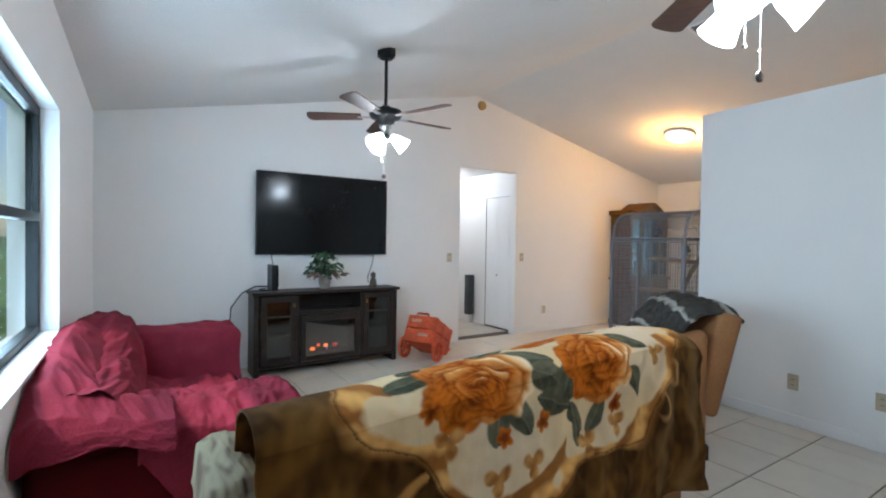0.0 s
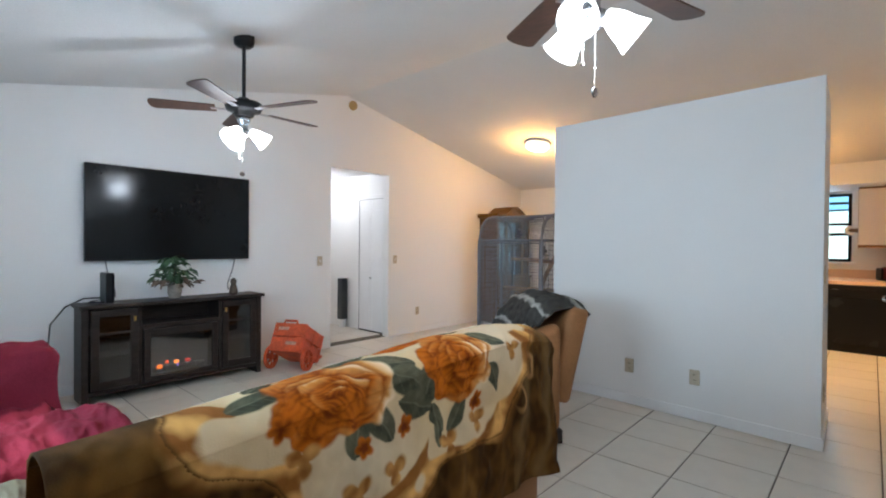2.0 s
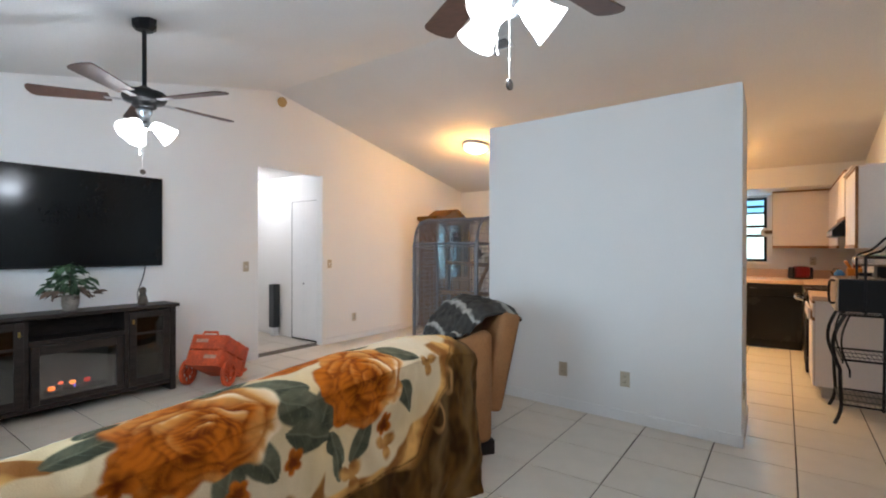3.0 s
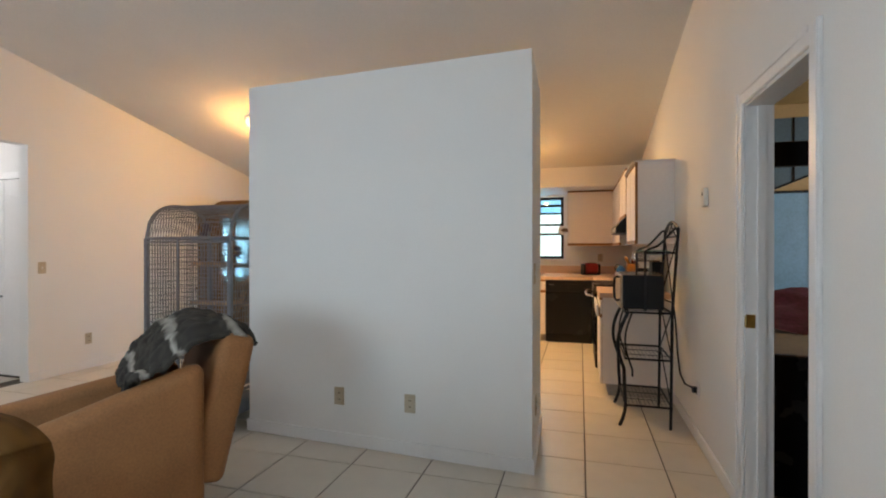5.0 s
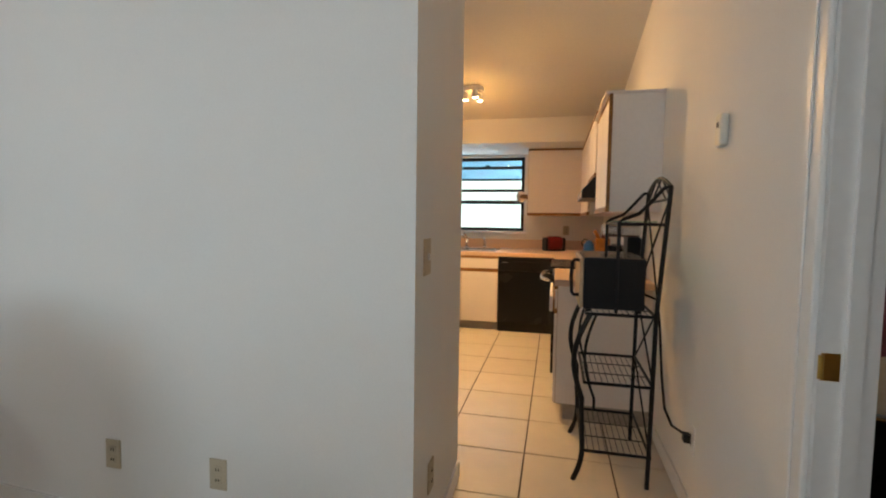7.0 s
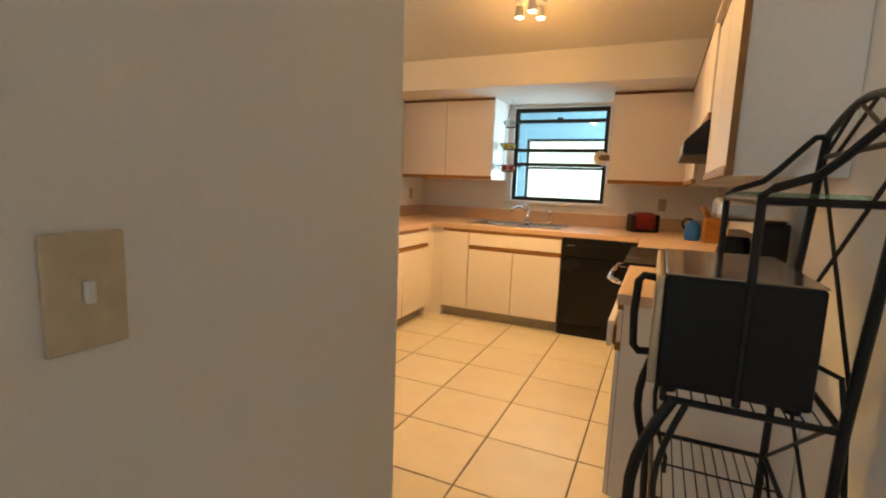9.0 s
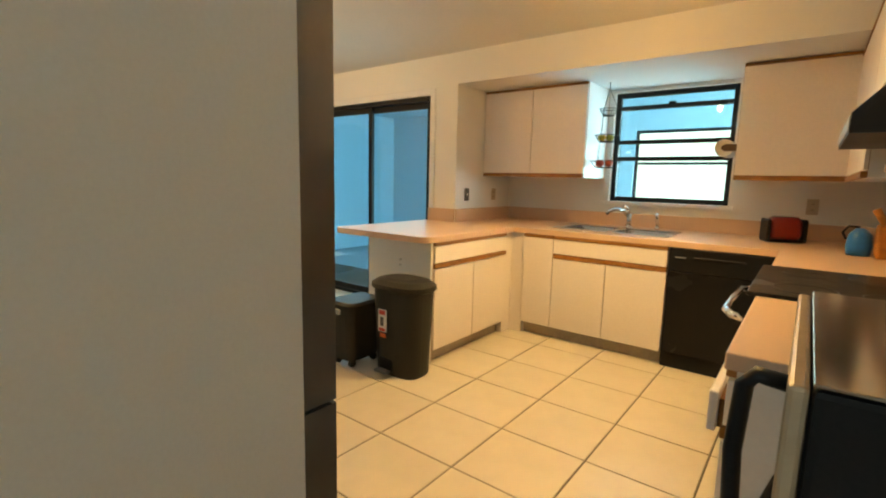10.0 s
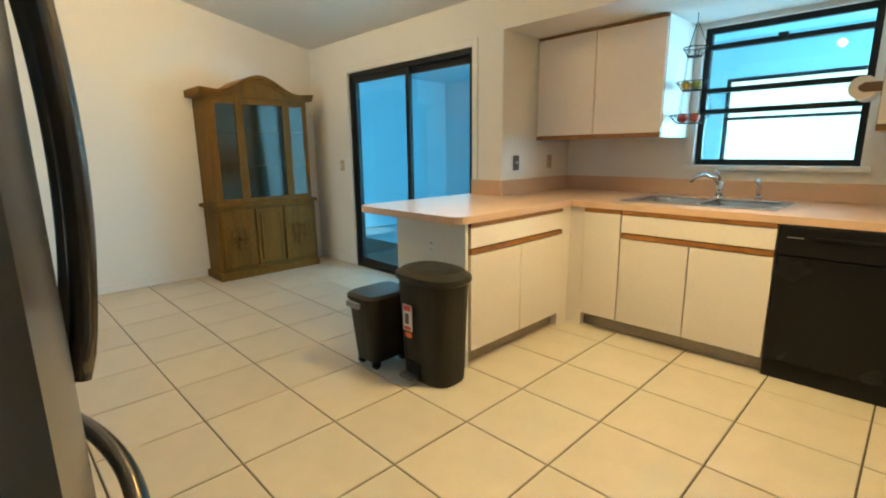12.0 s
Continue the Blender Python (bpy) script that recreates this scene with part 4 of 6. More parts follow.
bm = tube(B(), [(0.806, 5.0, 0.93), (0.885, 4.98, 0.90), (0.89, 4.93, 0.80), (0.895, 4.86, 0.55), (0.90, 4.80, 0.42), (0.92, 4.74, 0.365), (0.955, 4.68, 0.36), (0.965, 4.66, 0.355)], 0.006, 8)
cab = thing("black_cable", (0.9, 4.9, 0.36), "black power cord from the rack oven to the wall outlet", "cord")
part("cable", bm, black_plastic, cab, smooth=True)
bm = B()
box(bm, 0.945, 0.974, 4.63, 4.67, 0.335, 0.375, 0.006, 2)
part("plug", bm, black_plastic, cab)
plate(XR, "x", 4.65, 0.35, "white outlet plate low on the wall by the rack", trim_paint, sgn=-1)

# ---- dining end ----
hu = thing("china_hutch", (-4.74, 7.02, 0), "brown oak china hutch with glass doors against the wall", "hutch")
hx0, hx1 = XT + 0.015, -4.555
bm = B()
box(bm, hx0, hx1 + 0.02, 6.475, 7.575, 0.0, 0.075, 0.006, 2)
part("plinth", bm, hutch_wood, hu)
bm = B()
box(bm, hx0, hx1, 6.505, 7.565, 0.075, 0.735)
part("lower_body", bm, hutch_wood, hu)
bm = B()
box(bm, hx0, hx1 + 0.03, 6.46, 7.59, 0.735, 0.77, 0.01, 3)
part("waist_ledge", bm, hutch_wood, hu)
for y0, y1, wide in ((6.53, 6.86, 1), (6.88, 7.17, 0), (7.19, 7.52, 1)):
    b = B()
    box(b, hx1, hx1 + 0.018, y0, y1, 0.12, 0.70, 0.006, 2)
    d = part("lower_door", b, hutch_wood, hu)
    b = B()
    if wide:
        cy, cz = (y0 + y1) / 2, 0.41
        for a0, a1, c0, c1 in ((-0.10, 0.10, -0.02, 0.02), (-0.02, 0.02, -0.13, 0.13), (-0.08, -0.055, -0.10, 0.10), (0.055, 0.08, -0.10, 0.10), (-0.06, 0.06, 0.07, 0.09), (-0.06, 0.06, -0.09, -0.07)):
            box(b, hx1 + 0.018, hx1 + 0.03, cy + a0, cy + a1, cz + c0, cz + c1, 0.003, 1)
    else:
        box(b, hx1 + 0.018, hx1 + 0.026, y0 + 0.04, y1 - 0.04, 0.17, 0.65, 0.008, 2)
    part("carving", b, hutch_wood, d)
bm = B()
box(bm, hx0, hx0 + 0.012, 6.52, 7.53, 0.77, 1.84)
box(bm, hx0, hx1 - 0.03, 6.51, 6.535, 0.77, 1.80)
box(bm, hx0, hx1 - 0.03, 7.515, 7.54, 0.77, 1.80)
part("upper_body", bm, hutch_wood, hu)
for z in (1.12, 1.47):
    b = B()
    box(b, hx0 + 0.012, hx1 - 0.06, 6.535, 7.515, z, z + 0.018)
    part("shelf", b, hutch_wood, hu)
bm = B()
for y0, y1 in ((6.51, 6.585), (6.775, 6.855), (7.265, 7.345), (7.495, 7.54)):
    box(bm, hx1 - 0.03, hx1 - 0.005, y0, y1, 0.77, 1.80, 0.004, 1)
for y0, y1 in ((6.585, 6.775), (6.855, 7.265), (7.345, 7.495)):
    box(bm, hx1 - 0.03, hx1 - 0.006, y0, y1, 0.77, 0.82)
    box(bm, hx1 - 0.03, hx1 - 0.006, y0, y1, 1.74, 1.80)
part("face_frame", bm, hutch_wood, hu)
for y0, y1 in ((6.585, 6.775), (6.855, 7.265), (7.345, 7.495)):
    b = B()
    box(b, hx1 - 0.018, hx1 - 0.014, y0, y1, 0.82, 1.74)
    part("glass_door", b, glass("hutch_glass", (0.80, 0.86, 0.84), 0.08, 0.10), hu)
ys = [6.445 + 1.16 * k / 32 for k in range(33)]
def crown(y):
    q = abs(y - 7.025)
    return 1.86 + 0.16 * (0.5 + 0.5 * math.cos(math.pi * min(1, q / 0.42))) + (0.0 if q < 0.42 else 0.015 * (q - 0.42) / 0.16)
bm = prism(B(), [(6.49, 1.80)] + [(y, crown(y) - 0.05) for y in ys] + [(7.56, 1.80)], "x", hx0, hx1 + 0.01)
part("pediment", bm, hutch_wood, hu)
for lo, hi, out in ((0.03, 0.0, 0.055), (0.05, 0.03, 0.038), (0.068, 0.05, 0.022)):
    b = prism(B(), [(y, crown(y) - lo) for y in ys] + [(y, crown(y) - hi) for y in ys[::-1]], "x", hx0, hx1 + out)
    part("cornice", b, hutch_wood, hu)

# bird cage
cg = thing("bird_cage", (-2.52, 4.22, 0), "large grey arched wire parrot cage on casters", "bird cage")
CX0, CX1, CY0, CY1 = -2.90, -2.15, 3.90, 4.52
ZB, ZT, ZA = 0.42, 1.385, 1.645
for x in (CX0, CX1):
    for y in (CY0, CY1):
        b = B()
        box(b, x - 0.015, x + 0.015, y - 0.015, y + 0.015, 0.075, ZT, 0.003, 1)
        p_ = part("corner_post", b, cage_grey, cg)
        b = cyl(B(), (x - 0.014, y, 0.034), (x + 0.014, y, 0.034), 0.034, None, 16)
        cyl(b, (x, y, 0.05), (x, y, 0.08), 0.012)
        part("caster", b, black_plastic, cg)
def arch(y):
    q = (y - (CY0 + CY1) / 2) / ((CY1 - CY0) / 2)
    return ZT + (ZA - ZT) * max(0, 1 - abs(q) ** 2.6) ** 0.5
for x in (CX0, CX1):
    b = tube(B(), [(x, CY0 + (CY1 - CY0) * k / 24, arch(CY0 + (CY1 - CY0) * k / 24)) for k in range(25)], 0.013, 8)
    part("arch_bar", b, cage_grey, cg)
for z in (ZT, ZB, 0.28):
    b = B()
    for a, c in (((CX0, CY0), (CX1, CY0)), ((CX1, CY0), (CX1, CY1)), ((CX1, CY1), (CX0, CY1)), ((CX0, CY1), (CX0, CY0))):
        tube(b, [(*a, z), (*c, z)], 0.011, 8)
    part("rail", b, cage_grey, cg)
b = B()
tube(b, [(CX0, (CY0 + CY1) / 2, ZA), (CX1, (CY0 + CY1) / 2, ZA)], 0.009, 8)
tube(b, [((CX0 + CX1) / 2 - 0.08, CY0 - 0.004, ZB), ((CX0 + CX1) / 2 - 0.08, CY0 - 0.004, ZT)], 0.012, 8)
tube(b, [(CX0 + 0.0, CY0 - 0.004, ZT - 0.03), (CX1, CY0 - 0.004, ZT - 0.03)], 0.008, 8)
part("door_frame", b, cage_grey, cg)
def wires(name, make, n):
    b = B()
    for k in range(1, n):
        tube(b, make(k / n), 0.0028, 4)
    part(name, b, cage_grey, cg)
wires("front_wires", lambda f: [(CX0 + (CX1 - CX0) * f, CY0, ZB), (CX0 + (CX1 - CX0) * f, CY0, ZT)], 30)
wires("front_wires", lambda f: [(CX0, CY0, ZB + (ZT - ZB) * f), (CX1, CY0, ZB + (ZT - ZB) * f)], 34)
wires("back_wires", lambda f: [(CX0 + (CX1 - CX0) * f, CY1, ZB), (CX0 + (CX1 - CX0) * f, CY1, ZT)], 30)
for x in (CX0, CX1):
    wires("side_wires", lambda f: [(x, CY0 + (CY1 - CY0) * f, ZB), (x, CY0 + (CY1 - CY0) * f, arch(CY0 + (CY1 - CY0) * f))], 25)
    wires("side_wires", lambda f: [(x, CY0, ZB + (ZT - ZB) * f), (x, CY1, ZB + (ZT - ZB) * f)], 20)
wires("roof_wires", lambda f: [(CX0 + (CX1 - CX0) * f, CY0 + (CY1 - CY0) * k / 16, arch(CY0 + (CY1 - CY0) * k / 16)) for k in range(17)], 30)
wires("roof_wires", lambda f: [(CX0, CY0 + (CY1 - CY0) * f, arch(CY0 + (CY1 - CY0) * f)), (CX1, CY0 + (CY1 - CY0) * f, arch(CY0 + (CY1 - CY0) * f))], 26)
bm = B()
box(bm, CX0 + 0.01, CX1 - 0.01, CY0 + 0.01, CY1 - 0.01, 0.30, 0.325, 0.004, 1)
part("tray", bm, cage_grey, cg)
bm = B()
for k in range(26):
    px, py = random.uniform(CX0 + 0.06, CX1 - 0.2), random.uniform(CY0 + 0.05, CY1 - 0.1)
    box(bm, 0, random.uniform(0.06, 0.18), 0, random.uniform(0.01, 0.06), 0, 0.003, m=pose(px, py, 0.326 + k * 0.0012, 0, 0, random.uniform(-30, 60)))
part("litter_paper", bm, surface("newsprint", (0.45, 0.33, 0.24), 0.9, var=0.3, scale=20), cg, "torn paper litter in the tray")
bm = B()
box(bm, CX0 + 0.01, CX1 - 0.01, CY0 + 0.01, CY1 - 0.01, 0.10, 0.108, 0.002, 1)
part("lower_shelf", bm, cage_grey, cg)
perch = surface("perch_wood", (0.33, 0.22, 0.13), 0.8, var=0.25, scale=12)
for pts in ([(CX0 + 0.03, 4.3, 0.86), (CX1 - 0.02, 4.22, 0.88)], [(-2.40, 4.25, 0.78), (-2.32, 4.3, 1.05), (-2.24, 4.33, 1.22)], [(-2.50, CY0 + 0.02, 1.2), (-2.2, 4.35, 1.16)]):
    part("perch", tube(B(), pts, 0.02, 10), perch, cg, smooth=True)
for px, py, pz in ((-2.50, 4.05, 1.45), (-2.25, 4.1, 1.28)):
    b = cyl(B(), (px, py, pz + 0.03), (px, py, arch(py)), 0.002, None, 6)
    for k in range(3):
        ball(b, (px + 0.02 * math.sin(k * 2), py, pz + 0.03 - 0.03 * k), 0.028, 1.1, 1, 0.7, 10)
    part("hanging_toy", b, surface("toy_dark", (0.08, 0.06, 0.08), 0.6, var=0.3), cg, "dark hanging toy")

# ---- living room ----
def fan_unit(cx, cy, spin, drop, chain):
    zc = ceil_z(cy)
    u = thing("ceiling_fan", (cx, cy, zc), "black ceiling fan with dark wooden blades and three lit glass shades", "ceiling fan", "living room fans")
    bm = lathe(B(), (cx, cy, zc), [(0.001, 0.02), (0.075, 0.02), (0.075, -0.045), (0.05, -0.07), (0.016, -0.075)], 8)
    part("canopy", bm, black_metal, u)
    zm = drop
    part("downrod", cyl(B(), (cx, cy, zc - 0.05), (cx, cy, zm + 0.08), 0.0135), black_metal, u)
    bm = lathe(B(), (cx, cy, zm), [(0.016, 0.10), (0.035, 0.09), (0.06, 0.07), (0.125, 0.055), (0.13, 0.02), (0.115, -0.005), (0.07, -0.015), (0.07, -0.04), (0.045, -0.05), (0.001, -0.05)], 28)
    part("motor", bm, black_metal, u, smooth=True)
    for k in range(5):
        a = spin + k * 72
        m = pose(cx, cy, zm + 0.005, 0, 0, a)
        b = B()
        box(b, 0.10, 0.22, -0.02, 0.02, -0.006, 0.0, 0.002, 1, m)
        part("blade_iron", b, surface("pewter", (0.5, 0.5, 0.52), 0.3, metal=0.9), u)
        b = B()
        n = 10
        out = [(0.19 + 0.40 * i / n, -(0.05 + 0.018 * i / n)) for i in range(n + 1)]
        out += [(0.59 + 0.03 * math.cos(radians(t)), 0.068 * math.sin(radians(t))) for t in range(-60, 61, 20)]
        out += [(0.59 - 0.40 * i / n, 0.068 - 0.018 * i / n) for i in range(n + 1)]
        prism(b, out, "z", -0.004, 0.004)
        bmesh.ops.transform(b, matrix=m @ pose(0, 0, 0.002, 11), verts=b.verts)
        part("blade", b, surface("blade_wood", (0.07, 0.035, 0.025), 0.45, var=0.3, grain=16, stretch=(1, 6, 6)), u)
    bm = lathe(B(), (cx, cy, zm - 0.05), [(0.001, 0.0), (0.05, 0.0), (0.045, -0.03), (0.03, -0.05), (0.03, -0.09), (0.055, -0.10), (0.055, -0.125), (0.03, -0.145), (0.001, -0.147)], 20)
    kit = part("light_kit", bm, surface("kit_nickel", (0.55, 0.57, 0.6), 0.25, metal=0.9), u, smooth=True)
    for k in range(3):
        tilt = pose(cx, cy, zm - 0.145, 0, 0, spin + 37 + 120 * k) @ pose(0.05, 0, 0, 0, -52)
        b = lathe(B(), (0, 0, 0), [(0.02, 0.0), (0.03, -0.016), (0.043, -0.048), (0.052, -0.09), (0.067, -0.132), (0.062, -0.129), (0.047, -0.09), (0.031, -0.035)], 20)
        bmesh.ops.transform(b, matrix=tilt, verts=b.verts)
        part("glass_shade", b, bulb_cool, kit, "glowing frosted bell shade", smooth=True)
    for dx, ln, knob in ((0.025, chain, 0.017), (-0.02, chain * 0.68, 0.007)):
        b = cyl(B(), (cx + dx, cy - 0.02, zm - 0.10), (cx + dx, cy - 0.02, zm - 0.10 - ln), 0.0015, None, 6)
        ball(b, (cx + dx, cy - 0.02, zm - 0.10 - ln * 0.8), 0.0045, 1, 1, 1.3, 8)
        part("pull_chain", b, white_plastic, u)
        b = cyl(B(), (cx + dx - 0.004, cy - 0.02, zm - 0.10 - ln - knob), (cx + dx + 0.004, cy - 0.02, zm - 0.10 - ln - knob), knob, None, 14)
        part("pull_knob", b, surface("knob_wood", (0.06, 0.045, 0.035), 0.5), u)
    return u


fan_unit(-3.22, 1.50, 21, 2.30, 0.35)
fan_unit(-0.53, 1.46, 3, 2.27, 0.305)
dl = thing("dome_light", (-3.42, 5.92, ceil_z(5.92)), "round flush-mount dome ceiling light with a warm glow", "ceiling light")
tilt = pose(-3.42, 5.92, ceil_z(5.92), -11.6)
b = lathe(B(), (0, 0, 0), [(0.001, 0.01), (0.19, 0.01), (0.19, -0.03), (0.175, -0.035), (0.001, -0.035)], 32)
bmesh.ops.transform(b, matrix=tilt, verts=b.verts)
part("base", b, trim_paint, dl)
b = lathe(B(), (0, 0, 0), [(0.172, -0.036), (0.165, -0.06), (0.13, -0.085), (0.07, -0.1), (0.001, -0.105)], 32)
bmesh.ops.transform(b, matrix=tilt, verts=b.verts)
part("dome", b, bulb_warm, dl, "glowing frosted dome", smooth=True)
sd = thing("smoke_detector", (XT, 3.76, 3.17), "round yellowed smoke detector high on the gable", "smoke detector")
b = cyl(B(), (XT + 0.0005, 3.76, 3.17), (XT + 0.03, 3.76, 3.17), 0.062, 0.058, 24)
part("base", b, surface("aged_plastic", (0.46, 0.30, 0.11), 0.5, var=0.1), sd)
b = cyl(B(), (XT + 0.03, 3.76, 3.17), (XT + 0.042, 3.76, 3.17), 0.045, 0.038, 24)
part("cover", b, surface("aged_plastic", (0.46, 0.30, 0.11), 0.5, var=0.1), sd)
vt = thing("ceiling_vent", (-2.0, 3.95, ceil_z(3.95)), "white slatted air vent in the ceiling", "vent")
vm = pose(-2.0, 3.97, ceil_z(3.97) - 0.001, -11.6)
b = B()
for x0, x1, y0, y1 in ((-0.17, 0.17, -0.09, -0.07), (-0.17, 0.17, 0.07, 0.09), (-0.17, -0.15, -0.07, 0.07), (0.15, 0.17, -0.07, 0.07)):
    box(b, x0, x1, y0, y1, -0.012, 0.0, 0.002, 1, vm)
part("frame", b, trim_paint, vt)
for k in range(6):
    b = B()
    box(b, -0.15, 0.15, -0.004, 0.014, -0.001, 0.001, m=vm @ pose(0, -0.062 + 0.022 * k, -0.008, 35))
    part("slat", b, trim_paint, vt)
b = B()
box(b, -0.15, 0.15, -0.07, 0.07, -0.0012, -0.0002, m=vm)
part("duct", b, black_plastic, vt)

# television
tv = thing("television", (XT + 0.05, 1.595, 1.18), "large black flat-screen television mounted on the wall", "television")
bm = B()
box(bm, XT + 0.001, XT + 0.04, 1.3, 1.9, 1.35, 1.85)
part("wall_mount", bm, black_metal, tv)
bm = B()
box(bm, XT + 0.04, XT + 0.078, 0.862, 2.325, 1.162, 2.028, 0.006, 2)
part("bezel", bm, black_plastic, tv)
bm = B()
box(bm, XT + 0.0782, XT + 0.0795, 0.872, 2.315, 1.182, 2.018)
part("screen", bm, screen_mat, tv)
for y0, y1, zz in ((1.02, 1.10, 0.83), (2.20, 2.12, 0.83)):
    b = tube(B(), [(XT + 0.02, y0, 1.2), (XT + 0.012, (y0 * 2 + y1) / 3, 1.05), (XT + 0.014, y1, 0.9), (XT + 0.03, y1, zz)], 0.005, 6)
    solo("tv_cable", b, surface("grey_cable", (0.12, 0.13, 0.13), 0.6), "thin grey cable hanging from the television", "cable", smooth=True)

# media stand with electric fireplace
ms = thing("media_stand", (-4.71, 1.52, 0), "dark brown media stand with an electric fireplace insert", "tv stand")
SF, SB = -4.50, -4.78
MY0, MY1, MT = 0.775, 2.285, 0.815
bm = B()
box(bm, SB, SF + 0.035, MY0 - 0.02, MY1 + 0.02, MT - 0.03, MT, 0.006, 2)
part("top", bm, espresso, ms)
for y0, y1 in ((MY0, MY0 + 0.05), (MY1 - 0.05, MY1)):
    b = B()
    box(b, SB, SF, y0, y1, 0.0, MT - 0.03, 0.003, 1)
    part("side_panel", b, espresso, ms)
bm = B()
box(bm, SB, SB + 0.012, MY0 + 0.05, MY1 - 0.05, 0.07, MT - 0.03)
part("back_panel", bm, espresso, ms)
bm = B()
box(bm, SB + 0.012, SF - 0.004, MY0 + 0.05, MY1 - 0.05, 0.07, 0.10)
part("bottom", bm, espresso, ms)
for y in (MY0 + 0.40, MY1 - 0.43):
    b = B()
    box(b, SB + 0.012, SF - 0.004, y, y + 0.03, 0.10, MT - 0.03)
    part("divider", b, espresso, ms)
bm = B()
box(bm, SB + 0.012, SF, MY0 + 0.43, MY1 - 0.43, 0.575, 0.615, 0.003, 1)
part("shelf", bm, espresso, ms)
for y0, y1, kn in ((MY0 + 0.06, MY0 + 0.40, 1), (MY1 - 0.40, MY1 - 0.06, 0)):
    b = B()
    for a, c, z0, z1 in ((y0, y0 + 0.06, 0.11, 0.77), (y1 - 0.06, y1, 0.11, 0.77), (y0 + 0.06, y1 - 0.06, 0.11, 0.18), (y0 + 0.06, y1 - 0.06, 0.71, 0.77), (y0 + 0.06, y1 - 0.06, 0.56, 0.58)):
        box(b, SF - 0.003, SF + 0.015, a, c, z0, z1, 0.003, 1)
    d = part("glass_door", b, espresso, ms)
    b = B()
    box(b, SF + 0.002, SF + 0.005, y0 + 0.06, y1 - 0.06, 0.18, 0.71)
    part("pane", b, glass("smoked_glass", (0.35, 0.36, 0.36), 0.03, 0.1), d)
    b = B()
    ky = y1 - 0.03 if kn else y0 + 0.03
    box(b, SF + 0.015, SF + 0.03, ky - 0.008, ky + 0.008, 0.66, 0.70, 0.003, 1)
    part("knob", b, brass, d)
    for z in (0.36, 0.56):
        b = B()
        box(b, SB + 0.012, SF - 0.02, y0 + 0.0, y1, z, z + 0.015)
        part("shelf", b, espresso, ms)
bm = B()
fy0, fy1 = MY0 + 0.44, MY1 - 0.44
for a, c, z0, z1 in ((fy0, fy0 + 0.055, 0.11, 0.572), (fy1 - 0.055, fy1, 0.11, 0.572), (fy0 + 0.055, fy1 - 0.055, 0.11, 0.155), (fy0 + 0.055, fy1 - 0.055, 0.50, 0.572)):
    box(bm, SF - 0.02, SF + 0.012, a, c, z0, z1, 0.004, 1)
fpl = part("fireplace_surround", bm, espresso, ms)
bm = B()
box(bm, SF - 0.006, SF - 0.002, fy0 + 0.055, fy1 - 0.055, 0.155, 0.50)
part("fireplace_glass", bm, glass("fire_glass", (0.75, 0.75, 0.75), 0.05, 0.14), fpl)
bm = B()
box(bm, SF - 0.20, SF - 0.19, fy0 + 0.055, fy1 - 0.055, 0.11, 0.55)
part("fireplace_back", bm, surface("fire_back", (0.10, 0.11, 0.105), 0.7, var=0.2), fpl)
for k, (yy, zz, r, c, s) in enumerate(((0.10, 0.20, 0.022, (1.0, 0.20, 0.02), 4), (0.16, 0.235, 0.016, (1.0, 0.12, 0.02), 2.5), (0.24, 0.225, 0.02, (1.0, 0.26, 0.03), 4), (0.245, 0.195, 0.016, (0.25, 0.2, 1.0), 1.6), (0.34, 0.225, 0.022, (0.9, 0.06, 0.03), 1.2), (0.14, 0.18, 0.014, (0.3, 0.1, 0.6), 1.0))):
    b = ball(B(), (SF - 0.10, fy0 + 0.055 + yy, zz), r, 1, 1.2, 0.9, 10)
    part("ember", b, glow("ember_glow", c, s), fpl, "glowing ember")
bm = B()
for k in range(5):
    y = fy0 + 0.12 + 0.08 * k
    tube(bm, [(SF - 0.14, y, 0.165), (SF - 0.09, y + 0.10, 0.185)], 0.022, 8)
part("log", bm, surface("char_log", (0.05, 0.035, 0.03), 0.9, var=0.3), fpl)
rt = thing("router", (-4.66, 0.985, MT), "black upright router on the media stand", "router")
bm = B()
box(bm, -4.78, -4.57, 0.955, 1.015, MT + 0.001, MT + 0.255, 0.008, 2)
part("case", bm, black_plastic, rt)
bm = B()
box(bm, -4.60, -4.5695, 0.998, 1.0162, MT + 0.03, MT + 0.24, 0.002, 1)
part("front_strip", bm, black_gloss, rt)
b = tube(B(), [(-4.78, 0.985, MT + 0.03), (-4.82, 0.85, MT + 0.03), (-4.80, 0.72, MT - 0.03), (-4.78, 0.62, 0.65), (-4.80, 0.60, 0.35), (-4.86, 0.62, 0.2), (-4.90, 0.66, 0.3)], 0.007, 8)
solo("router_cable", b, black_plastic, "black cable running from the router to the wall", "cable", smooth=True)
b = tube(B(), [(-4.60, 0.95, MT + 0.008), (-4.66, 0.86, MT + 0.008), (-4.75, 0.88, MT + 0.008), (-4.78, 0.95, MT + 0.012)], 0.006, 8)
solo("power_lead", b, black_plastic, "black lead lying on the media stand", "cable", smooth=True)
plate(XT, "x", 0.60, 0.40, "white outlet with a black adapter beside the stand", trim_paint, sgn=1)
bm = B()
box(bm, XT + 0.0095, XT + 0.05, 0.57, 0.63, 0.39, 0.45, 0.006, 2)
solo("adapter", bm, black_plastic, "black power adapter in the wall outlet", "adapter")
plate(XT, "x", 2.40, 0.33, "white outlet plate between stand and wooden cart", trim_paint, sgn=1)
